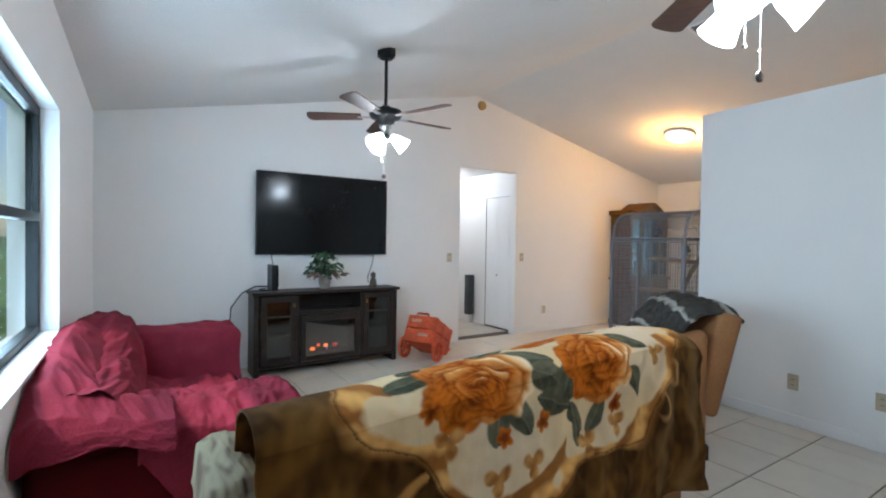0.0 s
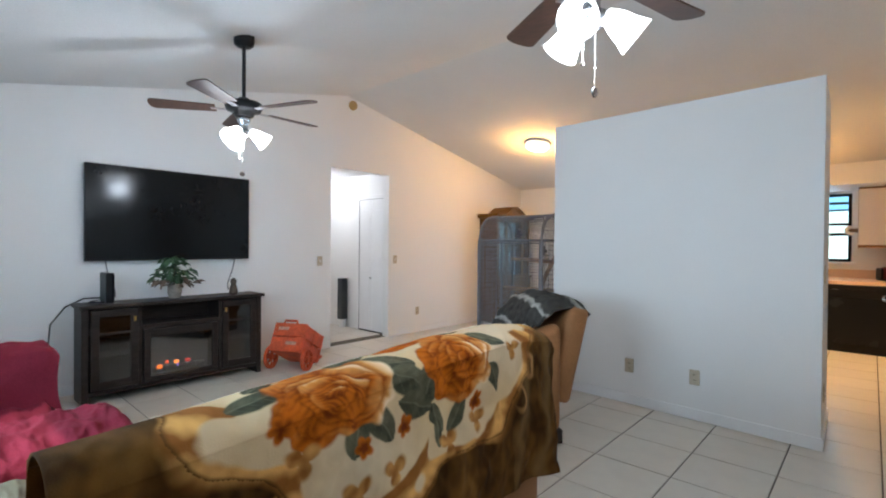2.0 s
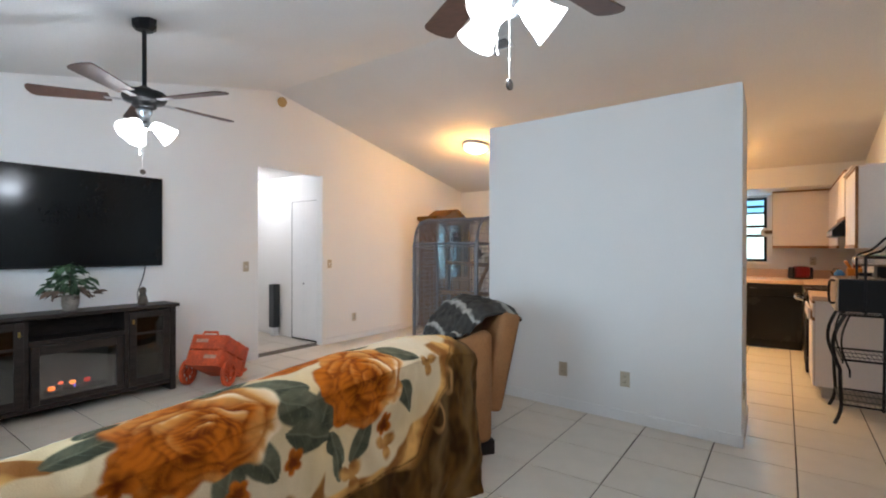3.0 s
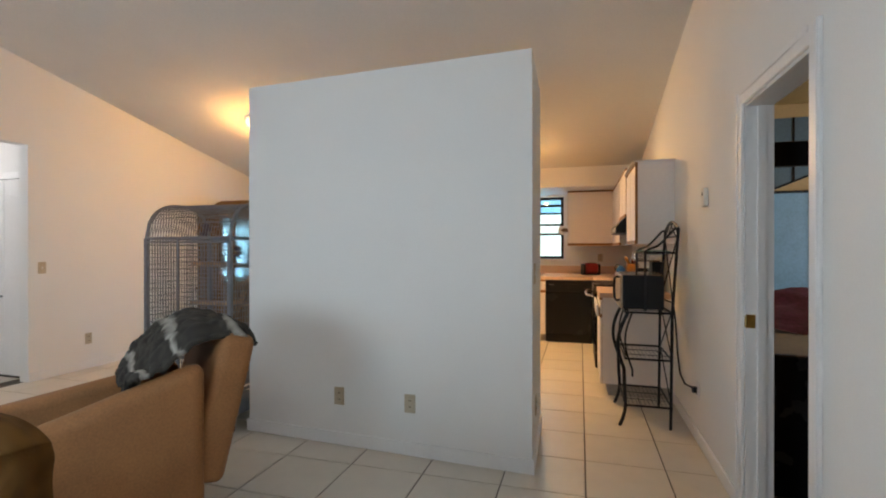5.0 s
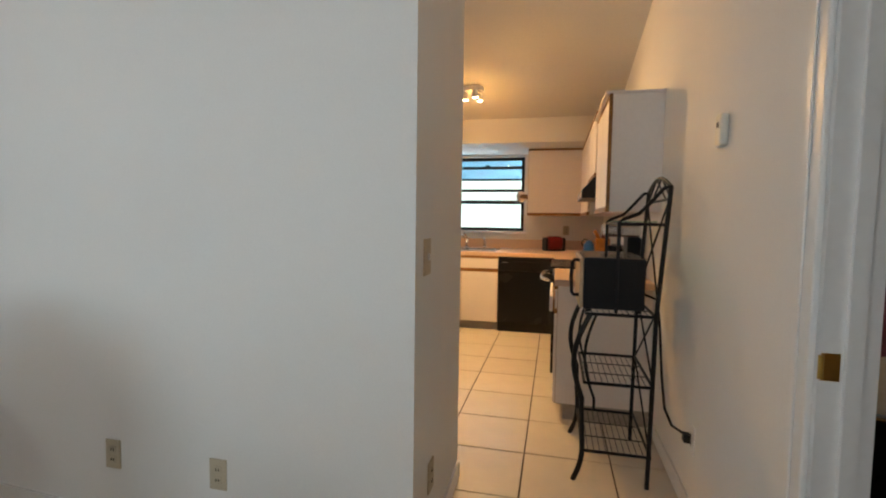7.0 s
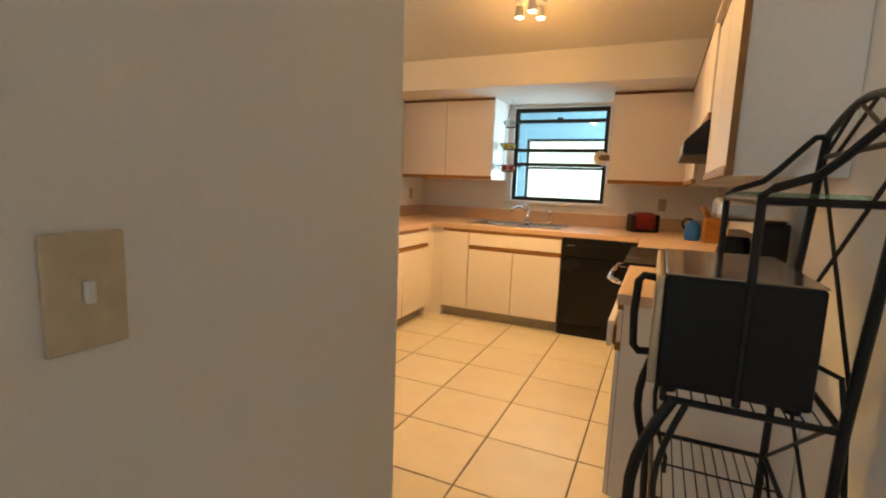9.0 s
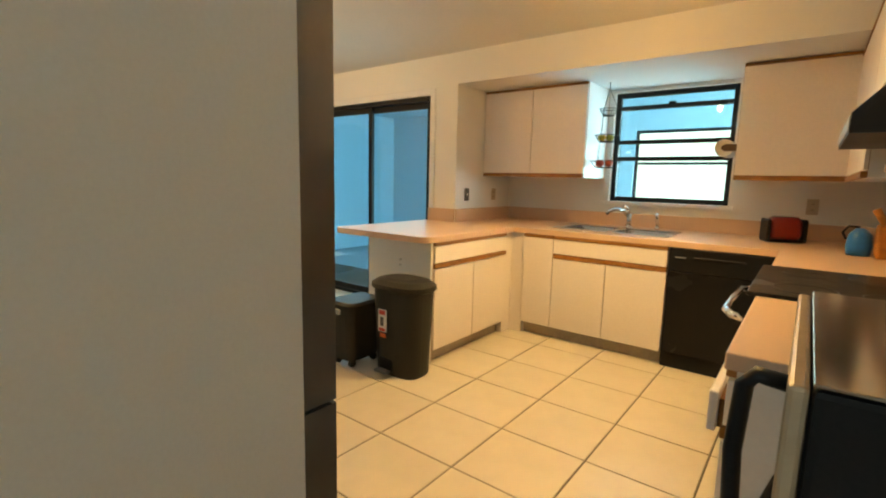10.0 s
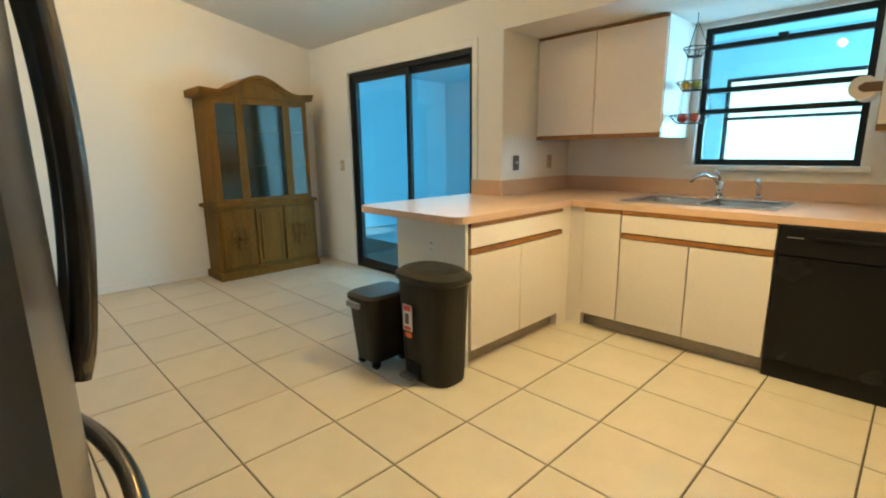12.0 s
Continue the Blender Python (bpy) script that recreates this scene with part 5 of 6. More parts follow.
# plant
pl = thing("potted_plant", (-4.62, 1.50, MT), "leafy green houseplant in a small stone pot", "plant")
bm = lathe(B(), (-4.62, 1.50, MT), [(0.001, 0.001), (0.045, 0.001), (0.06, 0.05), (0.062, 0.13), (0.055, 0.13), (0.05, 0.11), (0.001, 0.11)], 18)
part("pot", bm, pot_mat, pl, smooth=True)
bm = tube(B(), [(-4.62, 1.50, MT + 0.1), (-4.61, 1.49, MT + 0.22), (-4.62, 1.51, MT + 0.36)], 0.006, 6)
part("stem", bm, bark, pl)
rnd = random.Random(4)
dry_leaf = surface("dry_leaf", (0.13, 0.085, 0.06), 0.7, var=0.25)
for k in range(150):
    a, h = rnd.uniform(0, math.tau), rnd.uniform(0.15, 0.37)
    r = rnd.uniform(0.02, 0.20) * (1.3 - h * 1.9)
    if k < 26:
        h, r = rnd.uniform(0.11, 0.17), rnd.uniform(0.10, 0.21)
    p0 = Vector((-4.62 + r * math.cos(a), 1.50 + r * math.sin(a), MT + h))
    L, W = rnd.uniform(0.035, 0.06), rnd.uniform(0.016, 0.026)
    m = Matrix.Translation(p0) @ Euler((rnd.uniform(-0.6, 0.6), rnd.uniform(-0.2, 0.9), a)).to_matrix().to_4x4()
    b = B()
    v = [b.verts.new(m @ Vector(q)) for q in ((-L, 0, 0), (-L * 0.3, -W, 0.006), (L * 0.5, -W * 0.8, 0.004), (L, 0, -0.01), (L * 0.5, W * 0.8, 0.004), (-L * 0.3, W, 0.006), (0, 0, -0.004))]
    for i in range(6):
        b.faces.new((v[6], v[i], v[(i + 1) % 6]))
    part("leaf", b, leaf_mat if k >= 26 else dry_leaf, pl)
bm = lathe(B(), (-4.58, 2.03, MT), [(0.001, 0.001), (0.035, 0.001), (0.042, 0.03), (0.032, 0.08), (0.022, 0.105), (0.03, 0.125), (0.026, 0.15), (0.008, 0.165), (0.001, 0.168)], 16)
solo("figurine", bm, surface("bronze_figure", (0.08, 0.055, 0.035), 0.5, var=0.3, scale=20), "small dark brown figurine on the media stand", "figurine", smooth=True)

# orange wooden cart, tipped forward on its shafts
ct = thing("wooden_cart", (-4.49, 2.82, 0), "small orange painted wooden cart with two wheels", "cart")
cm = pose(-4.43, 2.65, 0.225, 0, 0, 30) @ pose(0, 0, 0, -28, 0, 0) @ Matrix.Scale(1.1, 4)
for x0, x1, y0, y1, nm in ((-0.15, 0.15, -0.21, -0.195, "end_board"), (-0.15, 0.15, 0.195, 0.21, "end_board")):
    for z0, z1 in ((-0.10, 0.02), (0.035, 0.16)):
        b = B()
        box(b, x0, x1, y0, y1, z0, z1, 0.004, 1, cm)
        part(nm, b, crate_orange, ct)
for x in (-0.157, 0.15):
    for z0, z1 in ((-0.10, 0.02), (0.035, 0.16)):
        b = B()
        box(b, x, x + 0.014, -0.21, 0.21, z0, z1, 0.004, 1, cm)
        part("side_board", b, crate_orange, ct)
    for y in (-0.18, 0.0, 0.18):
        b = B()
        box(b, x - 0.004 if x < 0 else x + 0.014, x + 0.0 if x < 0 else x + 0.022, y - 0.018, y + 0.018, -0.11, 0.16, 0.002, 1, cm)
        part("batten", b, crate_orange, ct)
b = B()
box(b, -0.15, 0.15, -0.21, 0.21, -0.115, -0.10, 0.002, 1, cm)
part("floor_board", b, crate_orange, ct)
b = tube(B(), [cm @ Vector(q) for q in ((-0.07, -0.202, 0.16), (-0.06, -0.202, 0.185), (0.06, -0.202, 0.185), (0.07, -0.202, 0.16))], 0.012, 8)
part("grip", b, crate_orange, ct)
for q in ((-0.06, -0.212, 0.105), (0.05, -0.212, -0.035)):
    b = B()
    box(b, q[0] - 0.05, q[0] + 0.06, -0.2125, -0.2105, q[2] - 0.016, q[2] + 0.016, m=cm)
    part("worn_lettering", b, surface("faded_print", (0.55, 0.30, 0.22), 0.7, var=0.3, scale=30), ct, "faded unreadable lettering")
for x in (-0.19, 0.19):
    c = cm @ Vector((x, -0.10, -0.10))
    c.z = 0.127
    ax = cm.to_3x3() @ Vector((1, 0, 0))
    b = B()
    m = Matrix.Translation(c) @ ax.to_track_quat("Z", "Y").to_matrix().to_4x4()
    rim = lathe(b, (0, 0, 0), [(0.09, -0.014), (0.125, -0.014), (0.125, 0.014), (0.09, 0.014), (0.09, -0.014)], 28)
    for k in range(8):
        a = k * math.tau / 8
        tube(b, [(0.02 * math.cos(a), 0.02 * math.sin(a), 0), (0.095 * math.cos(a), 0.095 * math.sin(a), 0)], 0.009, 6)
    cyl(b, (0, 0, -0.022), (0, 0, 0.022), 0.03, None, 14)
    bmesh.ops.transform(b, matrix=m, verts=b.verts)
    part("wheel", b, crate_orange, ct)
for x in (-0.13, 0.13):
    p0, p1 = cm @ Vector((x, 0.19, -0.10)), cm @ Vector((x, 0.36, -0.12))
    p1.z = 0.05
    part("shaft", tube(B(), [p0, p1], 0.016, 8), crate_orange, ct)

# ---- seats ----
def soft_box(bm, x0, x1, y0, y1, z0, z1, bev, m=None):
    return box(bm, x0, x1, y0, y1, z0, z1, bev, 4, m)


def folds(x, y, z, amp, f):
    return amp * (noise.noise(Vector((x * f, y * f, z * f))) + 0.5 * noise.noise(Vector((x * f * 2.3, y * f * 2.3 + 7, z * f * 2.3))))


def crease(x, y, z, amp, f):
    """Sharp ridges of crumpled cotton."""
    a = abs(noise.noise(Vector((x * f, y * f, z * f + 4))))
    b = abs(noise.noise(Vector((x * f * 2.1 + 3, y * f * 2.1, z * f * 2.1))))
    return amp * (1 - 2.4 * min(a, 0.42)) + amp * 0.45 * (1 - 2.4 * min(b, 0.42)) - amp


# pink covered loveseat below the window
ls = thing("loveseat", (-2.7, 0.0, 0), "dark red loveseat covered with a loose pink sheet", "loveseat")
bm = B()
soft_box(bm, -3.52, -1.79, -0.455, 0.44, 0.05, 0.40, 0.05)
soft_box(bm, -3.50, -1.80, -0.46, -0.14, 0.38, 0.70, 0.09)
soft_box(bm, -2.24, -1.785, -0.46, 0.46, 0.06, 0.60, 0.06)
soft_box(bm, -3.54, -3.28, -0.42, 0.40, 0.06, 0.64, 0.07)
part("frame", bm, red_cloth, ls, smooth=True)
for x in (-3.45, -2.05):
    for y in (-0.36, 0.38):
        part("foot", cyl(B(), (x, y, 0), (x, y, 0.06), 0.025), black_plastic, ls)
cov = thing("sofa_cover", (-2.7, 0.0, 0.4), "wrinkled pink cotton sheet draped over the loveseat", "cover")


def back_cover(u, v):
    x = -1.85 - 1.70 * u
    top = 0.785 + 0.075 * smooth01(0.45, 0.8, u) - 0.02 * smooth01(0.85, 1, u)
    prof = [(-0.455, 0.50 + 0.06 * u), (-0.462, 0.60), (-0.44, top - 0.03), (-0.37, top), (-0.26, top + 0.0), (-0.17, top - 0.05), (-0.12, top - 0.16), (-0.09, 0.47), (0.1, 0.44)]
    f = v * (len(prof) - 1)
    i = min(int(f), len(prof) - 2)
    t = f - i
    y = prof[i][0] * (1 - t) + prof[i + 1][0] * t
    z = prof[i][1] * (1 - t) + prof[i + 1][1] * t
    d = folds(x * 0.7 + y * 2, y * 2.5, z * 1.2, 0.018, 5.0) + crease(x * 0.5 + y, y, z, 0.016, 7) * (0.35 + 0.65 * smooth01(0.8, 0.2, u))
    return (x, max(y + (d * 0.3 if v > 0.3 else 0), -0.47), z + d)


bm = sheet(B(), 180, 140, back_cover)
part("back_sheet", bm, pink_cloth, cov, smooth=True)


def near_mound(u, v):
    # slides off the back, over the arm's root and down the end facing the room
    y = -0.468 + 0.44 * v
    p = min(1, u / 0.74)
    h = max(0, (u - 0.74) / 0.26)
    x = -2.98 + 1.25 * p
    ridge = 0.862 + 0.02 * math.sin(p * 3) - 0.10 * p * p
    low = 0.50 + 0.20 * smooth01(0.45, 0.9, p)
    z = ridge + (low - ridge) * smooth01(0.12, 1.0, v) - 0.03 * smooth01(0.15, 0.0, v)
    z += 0.02 - 0.03 * smooth01(0.8, 1, p)
    drop = 0.13 - 0.05 * v + 0.02 * math.sin(v * 8)
    k = crease(x * 0.30 + y * 0.4, y * 1.9 - x * 0.7, z * 0.6 - h * 0.3, 0.012, 7.5) * (0.5 + 0.5 * p) + folds(x, y * 2, z, 0.009, 4)
    return (x + 0.035 * math.sin(min(1, h * 1.4) * 1.6) + 0.5 * k * h, max(-0.474, y), z - drop * h + k * (1 - 0.6 * h))


bm = sheet(B(), 150, 90, near_mound)
part("near_sheet", bm, pink_cloth, cov, smooth=True)


def arm_cover(u, v):
    y = -0.14 + 0.66 * u
    prof = [(-1.76, 0.5), (-1.76, 0.55), (-1.775, 0.64), (-1.90, 0.69), (-2.14, 0.695), (-2.25, 0.655), (-2.29, 0.52), (-2.30, 0.44)]
    prof[0] = (-1.755, 0.53 - 0.24 * smooth01(0.0, 0.33, u) + 0.20 * smooth01(0.4, 1.0, u))
    f = v * (len(prof) - 1)
    i = min(int(f), len(prof) - 2)
    t = f - i
    x = prof[i][0] * (1 - t) + prof[i + 1][0] * t
    z = prof[i][1] * (1 - t) + prof[i + 1][1] * t
    e = smooth01(0.82, 1.0, u)
    z -= 0.13 * e * e
    x += (-2.1 - x) * 0.25 * e * e
    d = folds(x * 2, y * 3, z * 2, 0.013, 6) + crease(x * 0.6, y * 1.5, z * 0.6, 0.013, 8)
    return (x + d * 0.5, y, z + d - 0.02 * math.sin(u * math.pi))


bm = sheet(B(), 120, 100, arm_cover)
part("arm_sheet", bm, pink_cloth, cov, smooth=True)


def far_cover(u, v):
    y = -0.16 + 0.62 * u
    prof = [(-3.22, 0.42), (-3.24, 0.60), (-3.27, 0.725), (-3.38, 0.75), (-3.50, 0.74), (-3.57, 0.68), (-3.585, 0.30), (-3.59, 0.15)]
    f = v * (len(prof) - 1)
    i = min(int(f), len(prof) - 2)
    t = f - i
    x = prof[i][0] * (1 - t) + prof[i + 1][0] * t
    z = prof[i][1] * (1 - t) + prof[i + 1][1] * t
    e = smooth01(0.85, 1.0, u)
    z -= 0.06 * e * e
    d = folds(x * 2, y * 2, z * 2 + 3, 0.014, 5)
    return (x + d, y + 0.02 * math.sin(z * 9), z + d)


bm = sheet(B(), 50, 50, far_cover)
part("far_arm_sheet", bm, pink_cloth, cov, smooth=True)
bm = sheet(B(), 30, 24, lambda u, v: (-3.24 + 0.03 * math.sin(v * 6) + (0.95) * v, 0.08 + 0.38 * u, 0.43 + folds(u, v, 1, 0.02, 6) - 0.25 * smooth01(0.8, 1, u)))
part("seat_sheet", bm, pink_cloth, cov, smooth=True)

# couch under the floral blanket, its back to the camera
sofa = thing("couch", (-1.3, 0.92, 0), "tan couch seen from behind under a floral blanket", "couch")
bm = B()
soft_box(bm, -1.78, -0.90, 0.03, 1.80, 0.05, 0.44, 0.05)
part("base", bm, tan_leather, sofa, smooth=True)
bm = B()
soft_box(bm, -0.105, 0.105, 0.11, 1.78, 0.0, 0.545, 0.09, pose(-0.985, 0, 0.34, 0, -6))
part("backrest", bm, tan_leather, sofa, smooth=True)
for y0, y1 in ((0.005, 0.095),):
    b = B()
    soft_box(b, -1.28, -0.97, y0, y1, 0.05, 0.70, 0.04)
    part("arm", b, surface("grey_white_cloth", (0.24, 0.23, 0.29), 0.9, var=0.08, grain=150, bump=0.2), sofa, "pale cloth-covered arm", smooth=True)
bm = B()
soft_box(bm, -1.80, -0.99, 1.70, 1.84, 0.05, 0.60, 0.06)
part("arm", bm, tan_leather, sofa, smooth=True)


def patterned(name, label, category, nu, nv, fn, paint, rough=0.95, thick=0.008, parent=None):
    """A cloth sheet whose print is worked out from its own two cloth coordinates."""
    b = B()
    sheet(b, nu, nv, fn)
    bmesh.ops.recalc_face_normals(b, faces=b.faces)
    me = bpy.data.meshes.new(name)
    b.to_mesh(me)
    b.free()
    at = me.color_attributes.new("print", "FLOAT_COLOR", "POINT")
    k = 0
    for i in range(nu):
        for j in range(nv):
            at.data[k].color = (*paint(i / (nu - 1), j / (nv - 1)), 1)
            k += 1
    m = surface(name + "_plush", (0.5, 0.5, 0.5), rough, var=0.1, grain=260, bump=0.35)
    nt = m.node_tree
    vc = nt.nodes.new("ShaderNodeVertexColor")
    vc.layer_name = "print"
    mix = nt.nodes.new("ShaderNodeMix")
    mix.data_type, mix.blend_type = "RGBA", "OVERLAY"
    mix.inputs["Factor"].default_value = 0.08
    bs = nt.nodes["Principled BSDF"]
    old = bs.inputs["Base Color"].links[0].from_socket
    nt.links.new(vc.outputs["Color"], mix.inputs["A"])
    nt.links.new(old, mix.inputs["B"])
    nt.links.new(mix.outputs["Result"], bs.inputs["Base Color"])
    bs.inputs["Sheen Weight"].default_value = 0.0
    bs.inputs["Specular IOR Level"].default_value = 0.12
    bs.inputs["Sheen Roughness"].default_value = 0.4
    me.materials.append(m)
    for p in me.polygons:
        p.use_smooth = True
    ob = new(name, me)
    sol = ob.modifiers.new("thickness", "SOLIDIFY")
    sol.thickness = thick
    sol.offset = -1
    if label:
        tagged(ob, label, category)
    return ob


# blanket: y along the couch, s the drop from the crest of the back
CREAM, BROWN, TAN, ORANGE, RUST, PEACH, SAGE, MOSS = (0.64, 0.45, 0.23), (0.034, 0.013, 0.002), (0.26, 0.10, 0.022), (0.47, 0.115, 0.006), (0.14, 0.022, 0.002), (0.70, 0.37, 0.11), (0.12, 0.115, 0.07), (0.045, 0.045, 0.028)


def mixc(a, b, t):
    return tuple(p * (1 - t) + q * t for p, q in zip(a, b))


ROSES = ((1.06, 1.085, 0.15, 0.06, 4.0), (0.69, 0.93, 0.185, 0.135, 0.3), (1.185, 0.905, 0.15, 0.145, 1.9), (0.62, 1.17, 0.12, 0.10, 5.2))
LEAVES = ((0.50, 0.995, 0.09, 0.036, 0.1), (0.90, 0.975, 0.10, 0.06, -0.3), (0.955, 0.885, 0.10, 0.06, -0.6), (1.035, 0.865, 0.10, 0.058, 1.0), (0.965, 0.805, 0.085, 0.045, -0.4), (0.735, 0.795, 0.072, 0.046, 1.25), (0.82, 0.795, 0.075, 0.046, -1.0), (1.155, 0.725, 0.07, 0.034, 1.0),
          (1.06, 0.735, 0.055, 0.024, -1.2), (1.055, 0.69, 0.05, 0.018, 1.5), (1.37, 0.955, 0.085, 0.045, -0.6), (1.35, 0.79, 0.062, 0.042, -1.2), (0.83, 1.08, 0.11, 0.05, 0.4), (1.27, 1.08, 0.09, 0.045, -0.3), (0.55, 1.08, 0.08, 0.04, 0.6))
BUDS = ((0.515, 0.885, 0.044), (0.75, 0.748, 0.034), (0.91, 0.757, 0.037), (1.25, 0.735, 0.034), (1.33, 1.13, 0.03))
SPRIGS = ((0.57, 0.785), (1.49, 0.88), (0.86, 0.645), (0.72, 0.64), (1.10, 0.64), (1.25, 0.67))
PETALS = [(0.66, 0.46, 7, 0.0), (0.46, 0.44, 5, 0.5), (0.30, 0.34, 4, 0.1), (0.14, 0.26, 3, 0.7), (0.02, 0.15, 1, 0.9)]


def clamp(t):
    return max(0.0, min(1.0, t))


def rose(c, dy, dz, ph, n1, n2):
    """Overlapping petals, dark at the root and pale along the curled lip."""
    for ring, (r0, size, count, off) in enumerate(PETALS):
        for k in range(count):
            a = ph + off + k * math.tau / count
            wob = 1 + 0.18 * math.sin(3.1 * k + ph * 5 + ring)
            py, pz = r0 * math.cos(a), r0 * math.sin(a)
            qy, qz = dy - py, dz - pz
            t = qy * math.cos(a) + qz * math.sin(a)
            w = -qy * math.sin(a) + qz * math.cos(a)
            d = math.hypot(t * 1.1, w * 0.85) / (size * wob) + 0.10 * n1
            if d > 1.22:
                continue
            if d > 1.0:
                if ring:
                    c = mixc(c, RUST, 0.5 * clamp((1.22 - d) / 0.22))
                continue
            lip = clamp(0.5 + 0.55 * t / size)
            streak = 0.25 * math.sin(w / size * 16 + 3 * n1)
            col = mixc(RUST, ORANGE, clamp(lip * 1.25 - 0.12 + streak + 0.35 * n2))
            light = clamp((lip - 0.62) * 2.6) * clamp(0.55 + 0.5 * math.sin(a * 1.0 + 0.6) + 0.5 * math.sin(5.3 * k + ph * 3) + 0.5 * n2)
            col = mixc(col, PEACH, light * 0.9)
            col = mixc(col, (0.82, 0.66, 0.45), clamp(light - 0.6) * 2.2)
            col = mixc(col, RUST, 0.55 * clamp((d - 0.86) / 0.14) * (1 - light))
            c = mixc(c, col, clamp((1.0 - d) / 0.10))
    return c


def blanket_print(u, v):
    y = 0.075 + 1.785 * u
    s = -0.45 + 1.15 * v
    z = 1.03 - s
    n1 = noise.noise(Vector((y * 9, z * 9, 1.7)))
    n2 = noise.noise(Vector((y * 38, z * 38, 5.1)))
    n3 = noise.noise(Vector((y * 3.5, z * 3.5, 9.3)))
    n4 = noise.noise(Vector((y * 34, z * 22, 2.2)))
    y += 0.006 * noise.noise(Vector((y * 25, z * 25, 3.3)))
    z += 0.006 * noise.noise(Vector((y * 25, z * 25, 8.3)))
    # cream field with a leafy scrolled edge
    a = math.atan2((z - 1.03) / 0.48, (y - 1.0) / 0.69)
    r = math.hypot((y - 1.0) / 0.70, (z - 1.03) / 0.485)
    edge = 1.0 + 0.055 * math.sin(a * 6 + 0.8) + 0.03 * math.sin(a * 11 + 1) + 0.05 * n1
    dark = mixc(BROWN, (0.13, 0.058, 0.012), clamp(0.32 + 0.6 * n3 + 0.7 * n1 + 0.5 * n4))
    if y > 1.46:
        nap = clamp(0.5 + 0.5 * math.sin(y * 34 + 1.8 * math.sin(z * 5) + 2 * n1))
        dark = mixc(dark, (0.20, 0.115, 0.045), 0.55 * nap ** 3)
        for gy, gz, gr in ((1.60, 0.98, 0.065), (1.60, 0.80, 0.055), (1.52, 0.68, 0.06), (1.68, 1.08, 0.05)):
            q = math.hypot(y - gy, (z - gz) * 0.6)
            g = math.sin(math.atan2(z - gz, y - gy) + q * 60)
            dark = mixc(dark, (0.36, 0.19, 0.07), clamp(1.2 - abs(q - gr * 0.5) / 0.012) * clamp(g + 0.4))
    if y < 0.5:
        q = abs(math.hypot((y - 0.62) * 0.9, z - 0.42) - 0.30 - 0.02 * math.sin(z * 20))
        dark = mixc(dark, (0.36, 0.17, 0.045), clamp(1.6 - q / 0.012) * clamp((z - 0.42) * 9))
    cream = mixc(CREAM, (0.62, 0.50, 0.35), clamp(0.5 + 0.7 * n3))
    cream = mixc(cream, (0.50, 0.41, 0.30), 0.30 * clamp(0.4 + n1 + 0.5 * n4))
    # acanthus band: pointed lobes reach into the field
    lobe = (0.5 + 0.5 * math.sin(a * 9 + 4 * r + 0.7 + 1.5 * n1)) ** 3
    depth = 0.06 + 0.20 * lobe * (0.6 + 0.4 * math.sin(a * 4 + 1))
    inside = clamp((edge - r) / 0.018)
    band = clamp((r - (edge - depth)) / 0.02)
    scroll = mixc(TAN, PEACH, clamp(0.35 + 0.6 * math.sin(a * 18 + r * 26) + 0.4 * n2))
    scroll = mixc(scroll, (0.20, 0.075, 0.018), 0.3 * clamp((r - edge + 0.05) / 0.05))
    c = mixc(dark, mixc(cream, scroll, band), inside)
    if inside <= 0:
        outer = clamp(1 - (r - edge) / (0.02 + 0.06 * (0.5 + 0.5 * math.sin(a * 7 + 2)) ** 2))
        return mixc(c, scroll, 0.75 * outer)
    for ly, lz, ll, lw, la in LEAVES:
        dy, dz = y - ly, z - lz
        p, q = dy * math.cos(la) + dz * math.sin(la), -dy * math.sin(la) + dz * math.cos(la)
        if abs(p) < ll:
            half = lw * (1 - (p / ll) ** 2) ** 0.75 * (1 - 0.25 * p / ll)
            e = abs(q) / max(half, 1e-4)
            if e < 1:
                vein = max(clamp(1 - abs(q) / 0.004), 0.5 * clamp(1 - abs(math.sin((p - abs(q) * 0.9) * 95)) * 4))
                col = mixc(MOSS, SAGE, clamp(0.35 + 0.5 * n1 + 0.5 * n2 + (0.35 if q > 0 else -0.1)))
                col = mixc(col, (0.20, 0.20, 0.13), vein * 0.55)
                c = mixc(c, col, clamp((1 - e) / 0.15))
    for ry, rz, rw, rh, ph in ROSES:
        dy, dz = (y - ry) / rw, (z - rz) / rh
        if dy * dy + dz * dz < 1.7:
            wy = noise.noise(Vector((y * 17, z * 17, 11 + ph)))
            wz = noise.noise(Vector((y * 17, z * 17, 23 + ph)))
            c = rose(c, dy + 0.16 * wy, dz + 0.20 * wz, ph, n1, n2)
    for by, bz, br in BUDS:
        ang = math.atan2(z - bz, y - by)
        rr = math.hypot(y - by, z - bz) / (br * (0.72 + 0.35 * abs(math.sin(ang * 2.5)) + 0.15 * n1))
        if rr < 1:
            c = mixc(c, mixc(RUST, ORANGE, clamp(rr * 1.5 - 0.3 + 0.5 * n2)), clamp((1 - rr) / 0.2))
    for sy, sz in SPRIGS:
        ang = math.atan2(z - sz, y - sy)
        rr = math.hypot(y - sy, z - sz) / (0.05 * (0.35 + 0.75 * abs(math.sin(ang * 1.5 + 0.8))))
        if rr < 1:
            c = mixc(c, mixc(TAN, PEACH, clamp(0.3 + 0.6 * n2)), clamp((1 - rr) / 0.25))
    return c


CREST = ((0.0, 0.913), (0.3, 0.93), (0.54, 0.949), (0.88, 0.97), (1.14, 0.991), (1.4, 1.0), (1.6, 0.996), (1.75, 0.973), (1.9, 0.925))


